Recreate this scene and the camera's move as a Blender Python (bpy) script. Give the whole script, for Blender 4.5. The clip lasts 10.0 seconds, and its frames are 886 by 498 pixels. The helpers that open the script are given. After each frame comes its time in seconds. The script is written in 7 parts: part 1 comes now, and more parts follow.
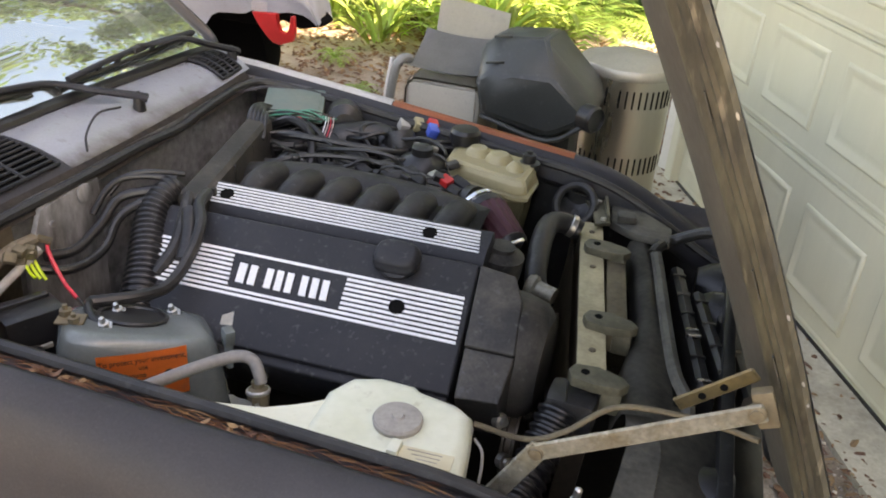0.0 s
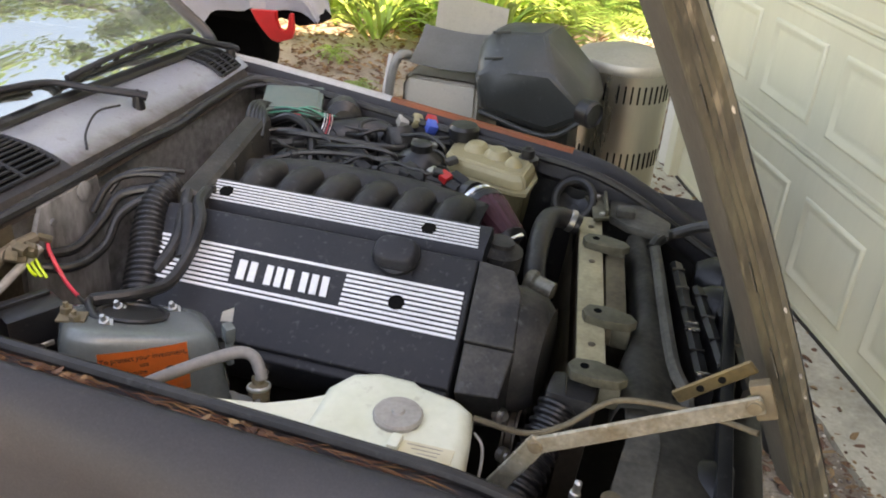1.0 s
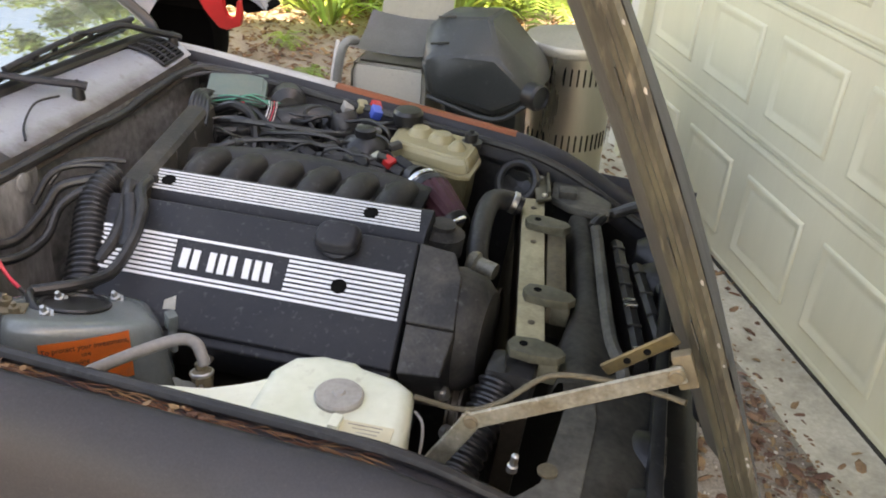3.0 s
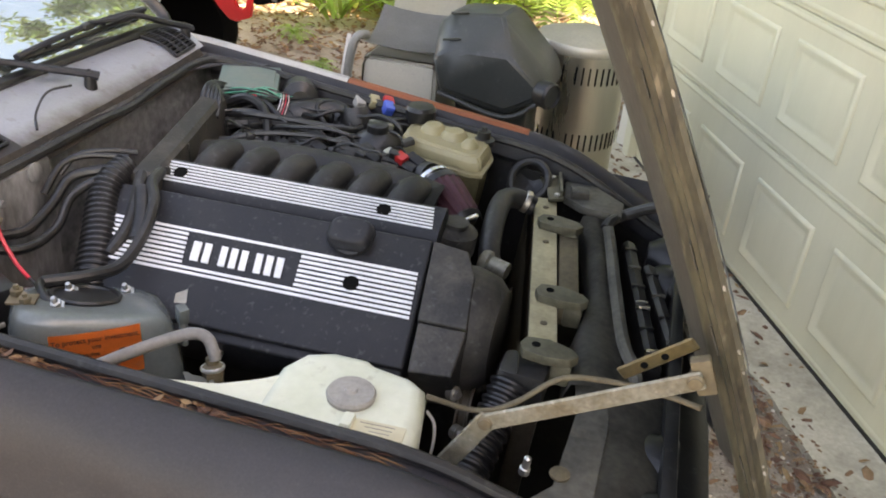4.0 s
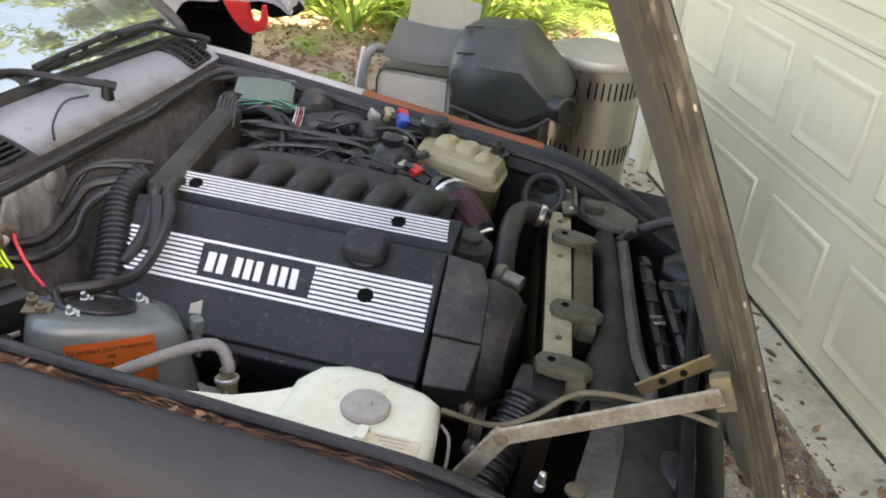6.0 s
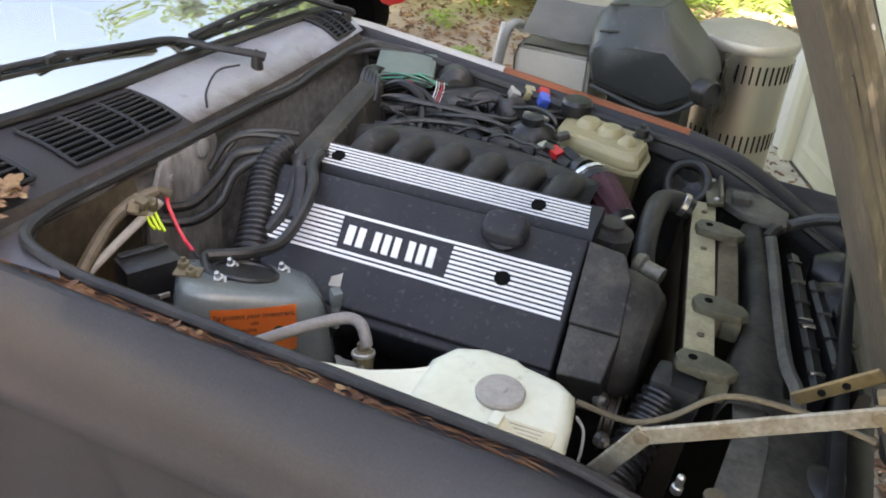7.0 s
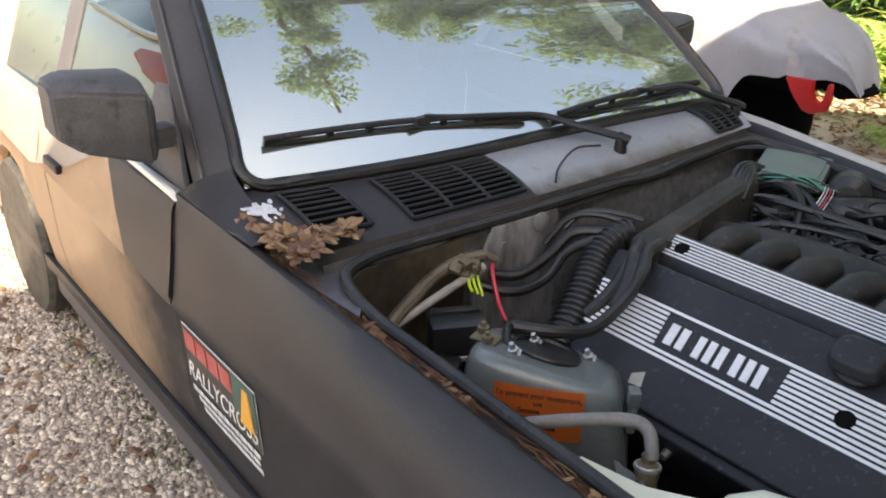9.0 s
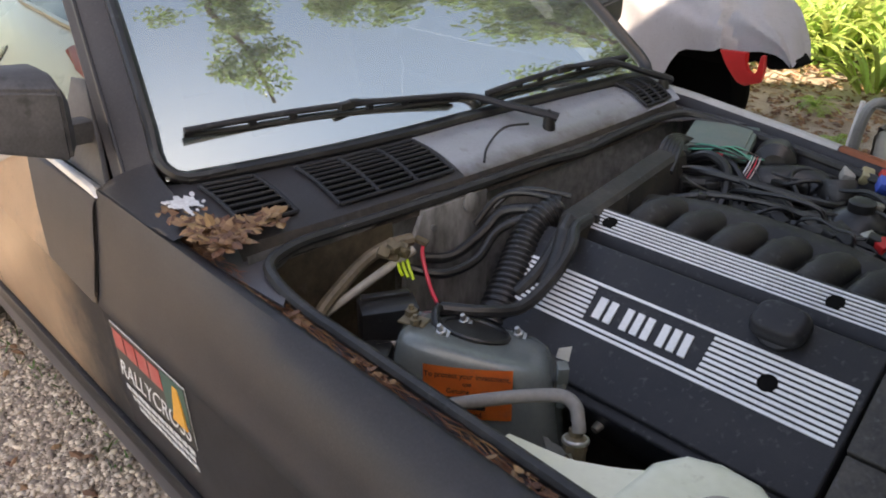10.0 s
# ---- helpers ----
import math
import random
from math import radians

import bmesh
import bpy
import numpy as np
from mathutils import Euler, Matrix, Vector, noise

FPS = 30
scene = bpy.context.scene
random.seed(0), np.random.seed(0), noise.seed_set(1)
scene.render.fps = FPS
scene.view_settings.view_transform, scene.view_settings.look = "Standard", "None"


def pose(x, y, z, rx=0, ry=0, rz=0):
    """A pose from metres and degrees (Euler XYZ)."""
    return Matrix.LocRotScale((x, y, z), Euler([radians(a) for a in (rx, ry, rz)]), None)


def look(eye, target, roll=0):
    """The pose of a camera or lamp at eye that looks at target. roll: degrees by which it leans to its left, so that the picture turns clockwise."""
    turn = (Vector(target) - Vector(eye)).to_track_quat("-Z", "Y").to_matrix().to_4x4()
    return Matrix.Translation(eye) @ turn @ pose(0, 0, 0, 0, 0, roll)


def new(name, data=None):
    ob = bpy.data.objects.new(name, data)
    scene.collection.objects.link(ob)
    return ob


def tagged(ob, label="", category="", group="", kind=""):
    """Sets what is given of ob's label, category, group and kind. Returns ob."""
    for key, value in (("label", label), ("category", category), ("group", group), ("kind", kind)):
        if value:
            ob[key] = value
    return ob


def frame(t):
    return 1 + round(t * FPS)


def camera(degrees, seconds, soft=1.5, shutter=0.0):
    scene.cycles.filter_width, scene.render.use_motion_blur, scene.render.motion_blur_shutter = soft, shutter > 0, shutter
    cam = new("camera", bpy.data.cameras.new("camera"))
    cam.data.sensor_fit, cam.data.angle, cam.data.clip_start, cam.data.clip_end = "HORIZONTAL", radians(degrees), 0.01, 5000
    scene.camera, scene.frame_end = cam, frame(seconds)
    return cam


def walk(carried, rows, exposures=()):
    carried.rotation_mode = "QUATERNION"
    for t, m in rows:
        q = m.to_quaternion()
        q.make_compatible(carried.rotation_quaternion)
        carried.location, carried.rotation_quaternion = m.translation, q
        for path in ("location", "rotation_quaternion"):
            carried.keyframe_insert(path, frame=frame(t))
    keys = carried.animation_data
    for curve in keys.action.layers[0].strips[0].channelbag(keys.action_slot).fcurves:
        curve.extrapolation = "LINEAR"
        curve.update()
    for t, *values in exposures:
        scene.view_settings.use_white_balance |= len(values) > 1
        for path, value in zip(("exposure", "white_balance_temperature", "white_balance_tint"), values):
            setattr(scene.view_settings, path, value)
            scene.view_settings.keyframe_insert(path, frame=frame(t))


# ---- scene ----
cam = camera(54.0, 10.0, soft=1.9)
PATH = [
    (0, (0.339, -1.629, 1.747), (-0.115, 0.079, 0.811), 5.0),
    (0.5, (0.332, -1.63, 1.747), (-0.135, 0.072, 0.807), 4.6),
    (1, (0.344, -1.634, 1.748), (-0.11, 0.07, 0.805), 4.6),
    (1.5, (0.342, -1.643, 1.747), (-0.067, 0.075, 0.808), 5.6),
    (2, (0.393, -1.656, 1.776), (0.094, 0.073, 0.816), 5.3),
    (2.5, (0.422, -1.667, 1.789), (0.143, 0.072, 0.842), 4.3),
    (3, (0.398, -1.65, 1.762), (0.03, 0.062, 0.795), 4.6),
    (4.5, (0.367, -1.642, 1.758), (0.002, 0.064, 0.782), 6.0),
    (5, (0.363, -1.644, 1.757), (-0.026, 0.072, 0.805), 5.7),
    (6.5, (0.341, -1.641, 1.753), (-0.062, 0.071, 0.801), 6.3),
    (7, (0.299, -1.627, 1.751), (-0.329, -0.027, 0.727), 5.0),
    (7.5, (0.371, -1.477, 1.684), (-0.768, -0.086, 0.806), -0.9),
    (8, (0.372, -1.44, 1.631), (-1.015, -0.304, 0.746), -1.3),
    (8.5, (0.329, -1.483, 1.664), (-1.15, -0.436, 0.818), 0.5),
    (9, (0.382, -1.437, 1.652), (-1.042, -0.314, 0.807), 0.6),
    (9.5, (0.413, -1.404, 1.655), (-0.99, -0.245, 0.826), -0.8),
    (10, (0.418, -1.384, 1.641), (-0.936, -0.198, 0.769), -0.8),
]
walk(cam, [(t, look(eye, target, roll)) for t, eye, target, roll in PATH], exposures=[(0, 2.66, 10300, 21), (2.5, 2.77, 10500, 20), (6.5, 2.81, 9800, 21), (7.4, 2.88, 9300, 17), (8.4, 2.45, 8900, 17), (9.2, 2.04, 9300, 18), (10, 1.90, 9300, 19)])

# ---- light ----
world = bpy.data.worlds.new("sky")
scene.world = world
world.use_nodes = True
SUN_EL, SUN_AZ = radians(42), radians(-18)          # azimuth from +x towards +y
wn = world.node_tree.nodes
wsky = wn.new("ShaderNodeTexSky")
wsky.sky_type, wsky.sun_disc = "NISHITA", False
wsky.dust_density = 1.3
wsky.sun_elevation, wsky.sun_rotation = SUN_EL, radians(90) - SUN_AZ
world.node_tree.links.new(wsky.outputs[0], wn["Background"].inputs[0])
wn["Background"].inputs[1].default_value = 0.15
sun = new("sun", bpy.data.lights.new("sun", "SUN"))
sun.data.energy, sun.data.angle, sun.data.color = 5.0, radians(0.55), (1.0, 0.98, 0.95)
sun_dir = Vector((math.cos(SUN_EL) * math.cos(SUN_AZ), math.cos(SUN_EL) * math.sin(SUN_AZ), math.sin(SUN_EL)))
sun.matrix_world = look(sun_dir * 30, (0, 0, 0))

# ---- materials ----


def mat(name, col, rough=0.5, metal=0.0, grain=(60, 0.15), stain=(5, 0.25), stain_col=None, bump=0.15, coat=0.0, spec=0.5, rand=0.0, rough_var=0.12, axis=None, trans=0.0, spots=(38, 0.35), spot_col=None):
    """A surface: base colour, fine grain (scale, amount), broad stains (scale, amount) towards stain_col, bump and uneven gloss."""
    m = bpy.data.materials.new(name)
    m.use_nodes = True
    nt = m.node_tree
    n, l = nt.nodes, nt.links
    bs = n["Principled BSDF"]
    tc = n.new("ShaderNodeTexCoord")
    src = tc.outputs["Object"]
    if axis:
        mp = n.new("ShaderNodeMapping")
        mp.inputs["Scale"].default_value = axis
        l.new(src, mp.inputs["Vector"])
        src = mp.outputs[0]
    g = n.new("ShaderNodeTexNoise")
    g.inputs["Scale"].default_value, g.inputs["Detail"].default_value = grain[0], 6
    s = n.new("ShaderNodeTexNoise")
    s.inputs["Scale"].default_value, s.inputs["Detail"].default_value, s.inputs["Roughness"].default_value = stain[0], 8, 0.65
    l.new(src, g.inputs["Vector"])
    l.new(src, s.inputs["Vector"])
    ramp = n.new("ShaderNodeMapRange")
    ramp.inputs["From Min"].default_value, ramp.inputs["From Max"].default_value = 0.42, 0.68
    l.new(s.outputs["Fac"], ramp.inputs["Value"])
    mul = n.new("ShaderNodeMath")
    mul.operation = "MULTIPLY"
    mul.inputs[1].default_value = stain[1]
    l.new(ramp.outputs[0], mul.inputs[0])
    mix = n.new("ShaderNodeMix")
    mix.data_type = "RGBA"
    mix.inputs["A"].default_value = (*col, 1)
    mix.inputs["B"].default_value = (*(stain_col or [c * 0.45 for c in col]), 1)
    l.new(mul.outputs[0], mix.inputs["Factor"])
    sp = n.new("ShaderNodeTexNoise")
    sp.inputs["Scale"].default_value, sp.inputs["Detail"].default_value, sp.inputs["Roughness"].default_value = spots[0], 3, 0.6
    l.new(src, sp.inputs["Vector"])
    spr = n.new("ShaderNodeMapRange")
    spr.inputs["From Min"].default_value, spr.inputs["From Max"].default_value, spr.inputs["To Max"].default_value = 0.60, 0.70, spots[1]
    l.new(sp.outputs["Fac"], spr.inputs["Value"])
    mix2 = n.new("ShaderNodeMix")
    mix2.data_type = "RGBA"
    mix2.inputs["B"].default_value = (*(spot_col or [0.55 * c + 0.07 for c in col]), 1)
    l.new(mix.outputs["Result"], mix2.inputs["A"])
    l.new(spr.outputs[0], mix2.inputs["Factor"])
    mix = mix2
    hsv = n.new("ShaderNodeHueSaturation")
    v = n.new("ShaderNodeMapRange")
    v.inputs["To Min"].default_value, v.inputs["To Max"].default_value = 1 - grain[1] * 1.6, 1 + grain[1] * 1.6
    l.new(g.outputs["Fac"], v.inputs["Value"])
    val = v.outputs[0]
    if rand:
        oi = n.new("ShaderNodeObjectInfo")
        rr = n.new("ShaderNodeMapRange")
        rr.inputs["To Min"].default_value, rr.inputs["To Max"].default_value = 1 - rand, 1 + rand
        l.new(oi.outputs["Random"], rr.inputs["Value"])
        mm = n.new("ShaderNodeMath")
        mm.operation = "MULTIPLY"
        l.new(val, mm.inputs[0])
        l.new(rr.outputs[0], mm.inputs[1])
        val = mm.outputs[0]
    l.new(val, hsv.inputs["Value"])
    l.new(mix.outputs["Result"], hsv.inputs["Color"])
    l.new(hsv.outputs[0], bs.inputs["Base Color"])
    rv = n.new("ShaderNodeMapRange")
    rv.inputs["To Min"].default_value, rv.inputs["To Max"].default_value = max(0.02, rough - rough_var), min(1, rough + rough_var)
    l.new(s.outputs["Fac"], rv.inputs["Value"])
    l.new(rv.outputs[0], bs.inputs["Roughness"])
    bs.inputs["Metallic"].default_value = metal
    bs.inputs["Specular IOR Level"].default_value = spec
    bs.inputs["Coat Weight"].default_value = coat
    bs.inputs["Transmission Weight"].default_value = trans
    if bump:
        bp = n.new("ShaderNodeBump")
        bp.inputs["Strength"].default_value, bp.inputs["Distance"].default_value = bump, 0.004
        l.new(g.outputs["Fac"], bp.inputs["Height"])
        l.new(bp.outputs[0], bs.inputs["Normal"])
    return m


def islands(m, spread=0.35, hue=0.03):
    """Vary a material from one loose piece of a mesh to the next."""
    nt = m.node_tree
    n, l = nt.nodes, nt.links
    bs = n["Principled BSDF"]
    old = bs.inputs["Base Color"].links[0].from_socket
    geo = n.new("ShaderNodeNewGeometry")
    a = n.new("ShaderNodeMapRange")
    a.inputs["To Min"].default_value, a.inputs["To Max"].default_value = 1 - spread, 1 + spread
    l.new(geo.outputs["Random Per Island"], a.inputs["Value"])
    b = n.new("ShaderNodeMapRange")
    b.inputs["To Min"].default_value, b.inputs["To Max"].default_value = 0.5 - hue, 0.5 + hue
    l.new(geo.outputs["Random Per Island"], b.inputs["Value"])
    h = n.new("ShaderNodeHueSaturation")
    l.new(a.outputs[0], h.inputs["Value"])
    l.new(b.outputs[0], h.inputs["Hue"])
    l.new(old, h.inputs["Color"])
    l.new(h.outputs[0], bs.inputs["Base Color"])
    return m


def rusted(m, x0, x1, col, amount=0.9):
    """Brown rust that grows in from a panel's front edge: none at x0, most at x1 along the thing's own x axis."""
    nt = m.node_tree
    n, l = nt.nodes, nt.links
    bs = n["Principled BSDF"]
    old = bs.inputs["Base Color"].links[0].from_socket
    tc, sep = n.new("ShaderNodeTexCoord"), n.new("ShaderNodeSeparateXYZ")
    l.new(tc.outputs["Object"], sep.inputs[0])
    edge = n.new("ShaderNodeMapRange")
    edge.inputs["From Min"].default_value, edge.inputs["From Max"].default_value = x0, x1
    l.new(sep.outputs["X"], edge.inputs["Value"])
    ns = n.new("ShaderNodeTexNoise")
    ns.inputs["Scale"].default_value, ns.inputs["Detail"].default_value, ns.inputs["Roughness"].default_value = 9, 9, 0.7
    l.new(tc.outputs["Object"], ns.inputs["Vector"])
    add = n.new("ShaderNodeMath")
    add.operation = "ADD"
    l.new(edge.outputs[0], add.inputs[0])
    l.new(ns.outputs["Fac"], add.inputs[1])
    cut = n.new("ShaderNodeMapRange")
    cut.inputs["From Min"].default_value, cut.inputs["From Max"].default_value, cut.inputs["To Max"].default_value = 0.72, 1.45, amount
    l.new(add.outputs[0], cut.inputs["Value"])
    mx = n.new("ShaderNodeMix")
    mx.data_type = "RGBA"
    mx.inputs["B"].default_value = (*col, 1)
    l.new(cut.outputs[0], mx.inputs["Factor"])
    l.new(old, mx.inputs["A"])
    l.new(mx.outputs["Result"], bs.inputs["Base Color"])
    return m


def dark_fade(m, x0, x1, col):
    """A panel's colour fading to black where reflected sunlight dies away: none at x0, full at x1 along the thing's own
    x axis, with a cloudy edge.
    """
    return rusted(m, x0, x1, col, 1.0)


def leafy(m, amount=0.35):
    """Let light through thin leaves."""
    nt = m.node_tree
    n, l = nt.nodes, nt.links
    bs, out = n["Principled BSDF"], n["Material Output"]
    tr = n.new("ShaderNodeBsdfTranslucent")
    l.new(bs.inputs["Base Color"].links[0].from_socket, tr.inputs["Color"])
    mx = n.new("ShaderNodeMixShader")
    mx.inputs[0].default_value = amount
    l.new(bs.outputs[0], mx.inputs[1])
    l.new(tr.outputs[0], mx.inputs[2])
    l.new(mx.outputs[0], out.inputs["Surface"])
    return m


satin_black = mat("satin_black_paint", (0.070, 0.069, 0.078), 0.42, 0, (220, 0.16), (3, 0.5), (0.060, 0.058, 0.062), 0.04, rough_var=0.12, spots=(120, 0.25))
cowl_grey = rusted(mat("weathered_grey_paint", (0.58, 0.62, 0.69), 0.20, 0.1, (160, 0.06), (3.0, 0.28), (0.40, 0.40, 0.42), 0.02, coat=1.0, spots=(34, 0.25), spot_col=(0.24, 0.16, 0.11)), 0.405, 0.485, (0.125, 0.080, 0.055))
rust_edge = mat("rusty_flange", (0.078, 0.066, 0.058), 0.75, 0.1, (90, 0.3), (14, 0.8), (0.045, 0.045, 0.05), 0.25)
bronze = mat("bronze_paint", (0.70, 0.50, 0.34), 0.36, 0.15, (200, 0.06), (3, 0.35), (0.45, 0.32, 0.22), 0.02)
flake_paint = mat("chalky_paint_flakes", (0.56, 0.58, 0.61), 0.7, 0, (150, 0.2), (30, 0.5), (0.40, 0.41, 0.43), 0.1)
# the same satin paint darkened and dulled, holding back bright sky on the pillars
pillar_black = mat("darkened_satin_pillar", (0.045, 0.044, 0.049), 0.6, 0, (220, 0.2), (4, 0.5), (0.07, 0.068, 0.07), 0.06, spec=0.25, spots=(90, 0.3))
# fade of reflected sunlight along the door, put into its colour
bronze_fade = dark_fade(mat("bronze_fading_to_black", (0.70, 0.50, 0.34), 0.36, 0.15, (200, 0.06), (3, 0.35), (0.45, 0.32, 0.22), 0.02), -0.46, -0.06, (0.075, 0.073, 0.078))
# pale tone of sunlit bodywork, put into the colour
pale_tan = mat("pale_sunlit_tone", (0.66, 0.60, 0.53), 0.35, 0, (160, 0.06), (3, 0.3), (0.52, 0.44, 0.36), 0.02, coat=0.2)
silver_paint = mat("silver_white_paint", (0.74, 0.74, 0.75), 0.3, 0.05, (200, 0.04), (3, 0.1), None, 0.01, coat=0.4)
white_paint = mat("chalky_white_paint", (0.72, 0.71, 0.69), 0.45, 0, (120, 0.08), (9, 0.35), (0.42, 0.40, 0.38), 0.05)
orange_paint = mat("faded_orange_paint", (0.52, 0.16, 0.075), 0.45, 0, (120, 0.1), (8, 0.5), (0.40, 0.17, 0.10), 0.05)
tower_grey = mat("grey_green_bay_paint", (0.145, 0.168, 0.168), 0.22, 0.2, (120, 0.1), (9, 0.5), (0.11, 0.12, 0.12), 0.05)
bay_dark = mat("grimy_underbody", (0.018, 0.018, 0.018), 0.7, 0, (60, 0.25), (9, 0.5), (0.035, 0.03, 0.025), 0.3)
cover_black = mat("textured_black_plastic", (0.016, 0.017, 0.021), 0.5, 0, (500, 0.2), (8, 0.5), (0.032, 0.032, 0.034), 0.12, spec=0.28, spots=(70, 0.5))
cover_dusty = mat("dusty_black_plastic", (0.022, 0.0215, 0.021), 0.55, 0, (160, 0.25), (11, 0.9), (0.070, 0.063, 0.054), 0.18, spec=0.35, spots=(55, 0.5))
intake_black = mat("black_intake_plastic", (0.020, 0.020, 0.021), 0.5, 0, (220, 0.2), (9, 0.7), (0.052, 0.048, 0.043), 0.15, spec=0.3, spots=(60, 0.45))
rubber = mat("black_rubber", (0.010, 0.010, 0.011), 0.34, 0, (150, 0.2), (12, 0.5), (0.028, 0.027, 0.026), 0.08, spec=0.5)
rubber_dusty = mat("dusty_rubber", (0.014, 0.014, 0.015), 0.42, 0, (120, 0.3), (14, 0.7), (0.040, 0.037, 0.034), 0.15, spec=0.45)
grey_hose = mat("grey_brown_hose", (0.20, 0.19, 0.18), 0.6, 0, (90, 0.2), (10, 0.5), (0.11, 0.10, 0.095), 0.12)
stripe_white = mat("white_stripe_paint", (0.66, 0.67, 0.68), 0.45, 0, (150, 0.08), (14, 0.22), (0.42, 0.42, 0.42), 0.02)
tank_white = mat("milky_tank_plastic", (0.68, 0.69, 0.57), 0.38, 0, (60, 0.05), (5, 0.6), (0.50, 0.53, 0.37), 0.03, spec=0.45, spots=(28, 0.4), spot_col=(0.36, 0.33, 0.24))
tank_olive = mat("dirty_olive_tank_plastic", (0.17, 0.145, 0.075), 0.45, 0, (60, 0.1), (10, 0.8), (0.07, 0.058, 0.032), 0.06)
tank_cream = mat("yellowed_tank_plastic", (0.31, 0.265, 0.15), 0.4, 0, (60, 0.08), (12, 0.6), (0.31, 0.25, 0.14), 0.05)
label_cream = mat("cream_moulded_plastic", (0.62, 0.57, 0.41), 0.5, 0, (80, 0.08), (20, 0.5), (0.42, 0.36, 0.22), 0.05)
cap_grey = mat("grey_cap_plastic", (0.33, 0.31, 0.28), 0.6, 0, (120, 0.15), (20, 0.5), (0.2, 0.18, 0.16), 0.1)
rad_yellow = mat("cadmium_yellowed_metal", (0.46, 0.40, 0.25), 0.5, 0.15, (100, 0.15), (14, 0.6), (0.20, 0.16, 0.10), 0.08)
rad_dark = mat("oily_black_metal", (0.085, 0.068, 0.05), 0.35, 0.3, (100, 0.25), (12, 0.6), (0.09, 0.07, 0.05), 0.1)
shroud_brown = mat("oily_brown_shroud", (0.17, 0.13, 0.08), 0.4, 0.2, (60, 0.3), (7, 0.8), (0.06, 0.05, 0.035), 0.12)
wing_brown = mat("rust_brown_inner_wing", (0.15, 0.118, 0.080), 0.6, 0.1, (60, 0.3), (5, 0.9), (0.032, 0.027, 0.023), 0.2)
bracket_olive = mat("grimy_dark_olive_metal", (0.085, 0.080, 0.055), 0.5, 0.2, (90, 0.3), (16, 0.7), (0.15, 0.135, 0.095), 0.12)
bracket_brown = mat("dirty_brown_bracket", (0.15, 0.12, 0.075), 0.6, 0.3, (90, 0.25), (18, 0.6), (0.07, 0.055, 0.04), 0.12)
hood_brown = mat("dirty_hood_underside", (0.108, 0.095, 0.062), 0.45, 0.25, (16, 0.4), (3.0, 0.9), (0.05, 0.045, 0.036), 0.25, axis=(7, 7, 0.8), spots=(7, 0.7), spot_col=(0.24, 0.20, 0.14))
# dark lining colour that also takes in the shade under the bonnet
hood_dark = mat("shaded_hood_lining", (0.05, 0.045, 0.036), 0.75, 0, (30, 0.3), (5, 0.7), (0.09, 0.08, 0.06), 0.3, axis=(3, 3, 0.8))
firewall_grime = mat("grimy_firewall_paint", (0.30, 0.305, 0.31), 0.42, 0.15, (45, 0.4), (5.5, 0.95), (0.045, 0.042, 0.040), 0.2, spots=(13, 0.6), spot_col=(0.40, 0.41, 0.42))
rib_grime = mat("stained_grey_panel", (0.30, 0.30, 0.305), 0.5, 0.2, (50, 0.35), (10, 0.9), (0.04, 0.037, 0.034), 0.15, axis=(1, 1, 0.4), spots=(18, 0.5), spot_col=(0.26, 0.25, 0.24))
front_dust = mat("dust_caked_black_plastic", (0.095, 0.089, 0.074), 0.6, 0, (70, 0.35), (9, 0.8), (0.022, 0.021, 0.019), 0.25, spots=(30, 0.4), spot_col=(0.13, 0.11, 0.08))
hood_grey = mat("dull_grey_hood_paint", (0.16, 0.16, 0.175), 0.4, 0.1, (150, 0.1), (5, 0.4), (0.10, 0.10, 0.11), 0.03)
strut_metal = mat("worn_galvanised_bar", (0.25, 0.24, 0.20), 0.5, 0.5, (120, 0.3), (22, 0.75), (0.13, 0.10, 0.055), 0.15, spots=(45, 0.7), spot_col=(0.42, 0.40, 0.36))
zinc = mat("zinc_bolts", (0.55, 0.54, 0.52), 0.35, 0.9, (90, 0.15), (30, 0.4), (0.3, 0.27, 0.22), 0.05)
chrome = mat("bright_clamp", (0.75, 0.75, 0.76), 0.18, 1.0, (90, 0.05), (30, 0.2), None, 0.0)
stainless = mat("brushed_stainless", (0.62, 0.57, 0.48), 0.28, 1.0, (90, 0.03), (4, 0.3), (0.40, 0.34, 0.27), 0.0, axis=(1, 1, 0.15), spots=(6, 0.0))
lid_steel = mat("dull_galvanised_lid", (0.46, 0.43, 0.36), 0.5, 0.7, (90, 0.08), (5, 0.4), (0.34, 0.31, 0.25), 0.03)
bin_black = mat("black_bin_plastic", (0.032, 0.037, 0.036), 0.38, 0, (220, 0.2), (4, 0.5), (0.055, 0.058, 0.056), 0.05)
bin_grey = mat("grey_lid_plastic", (0.21, 0.21, 0.20), 0.45, 0, (150, 0.12), (6, 0.5), (0.30, 0.30, 0.285), 0.05)
bin_beige = mat("beige_grey_plastic", (0.56, 0.53, 0.45), 0.55, 0, (120, 0.06), (4, 0.3), (0.34, 0.33, 0.28), 0.05)
# tall soft bands put reflection and shade into the door colour
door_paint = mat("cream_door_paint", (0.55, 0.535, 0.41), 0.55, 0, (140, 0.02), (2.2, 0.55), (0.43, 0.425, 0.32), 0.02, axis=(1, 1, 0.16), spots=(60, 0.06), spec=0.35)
wall_paint = mat("pale_wall_stucco", (0.64, 0.62, 0.56), 0.8, 0, (90, 0.08), (2, 0.2), None, 0.3)
concrete = mat("pale_concrete", (0.46, 0.42, 0.33), 0.85, 0, (70, 0.18), (5, 0.7), (0.22, 0.19, 0.14), 0.3)
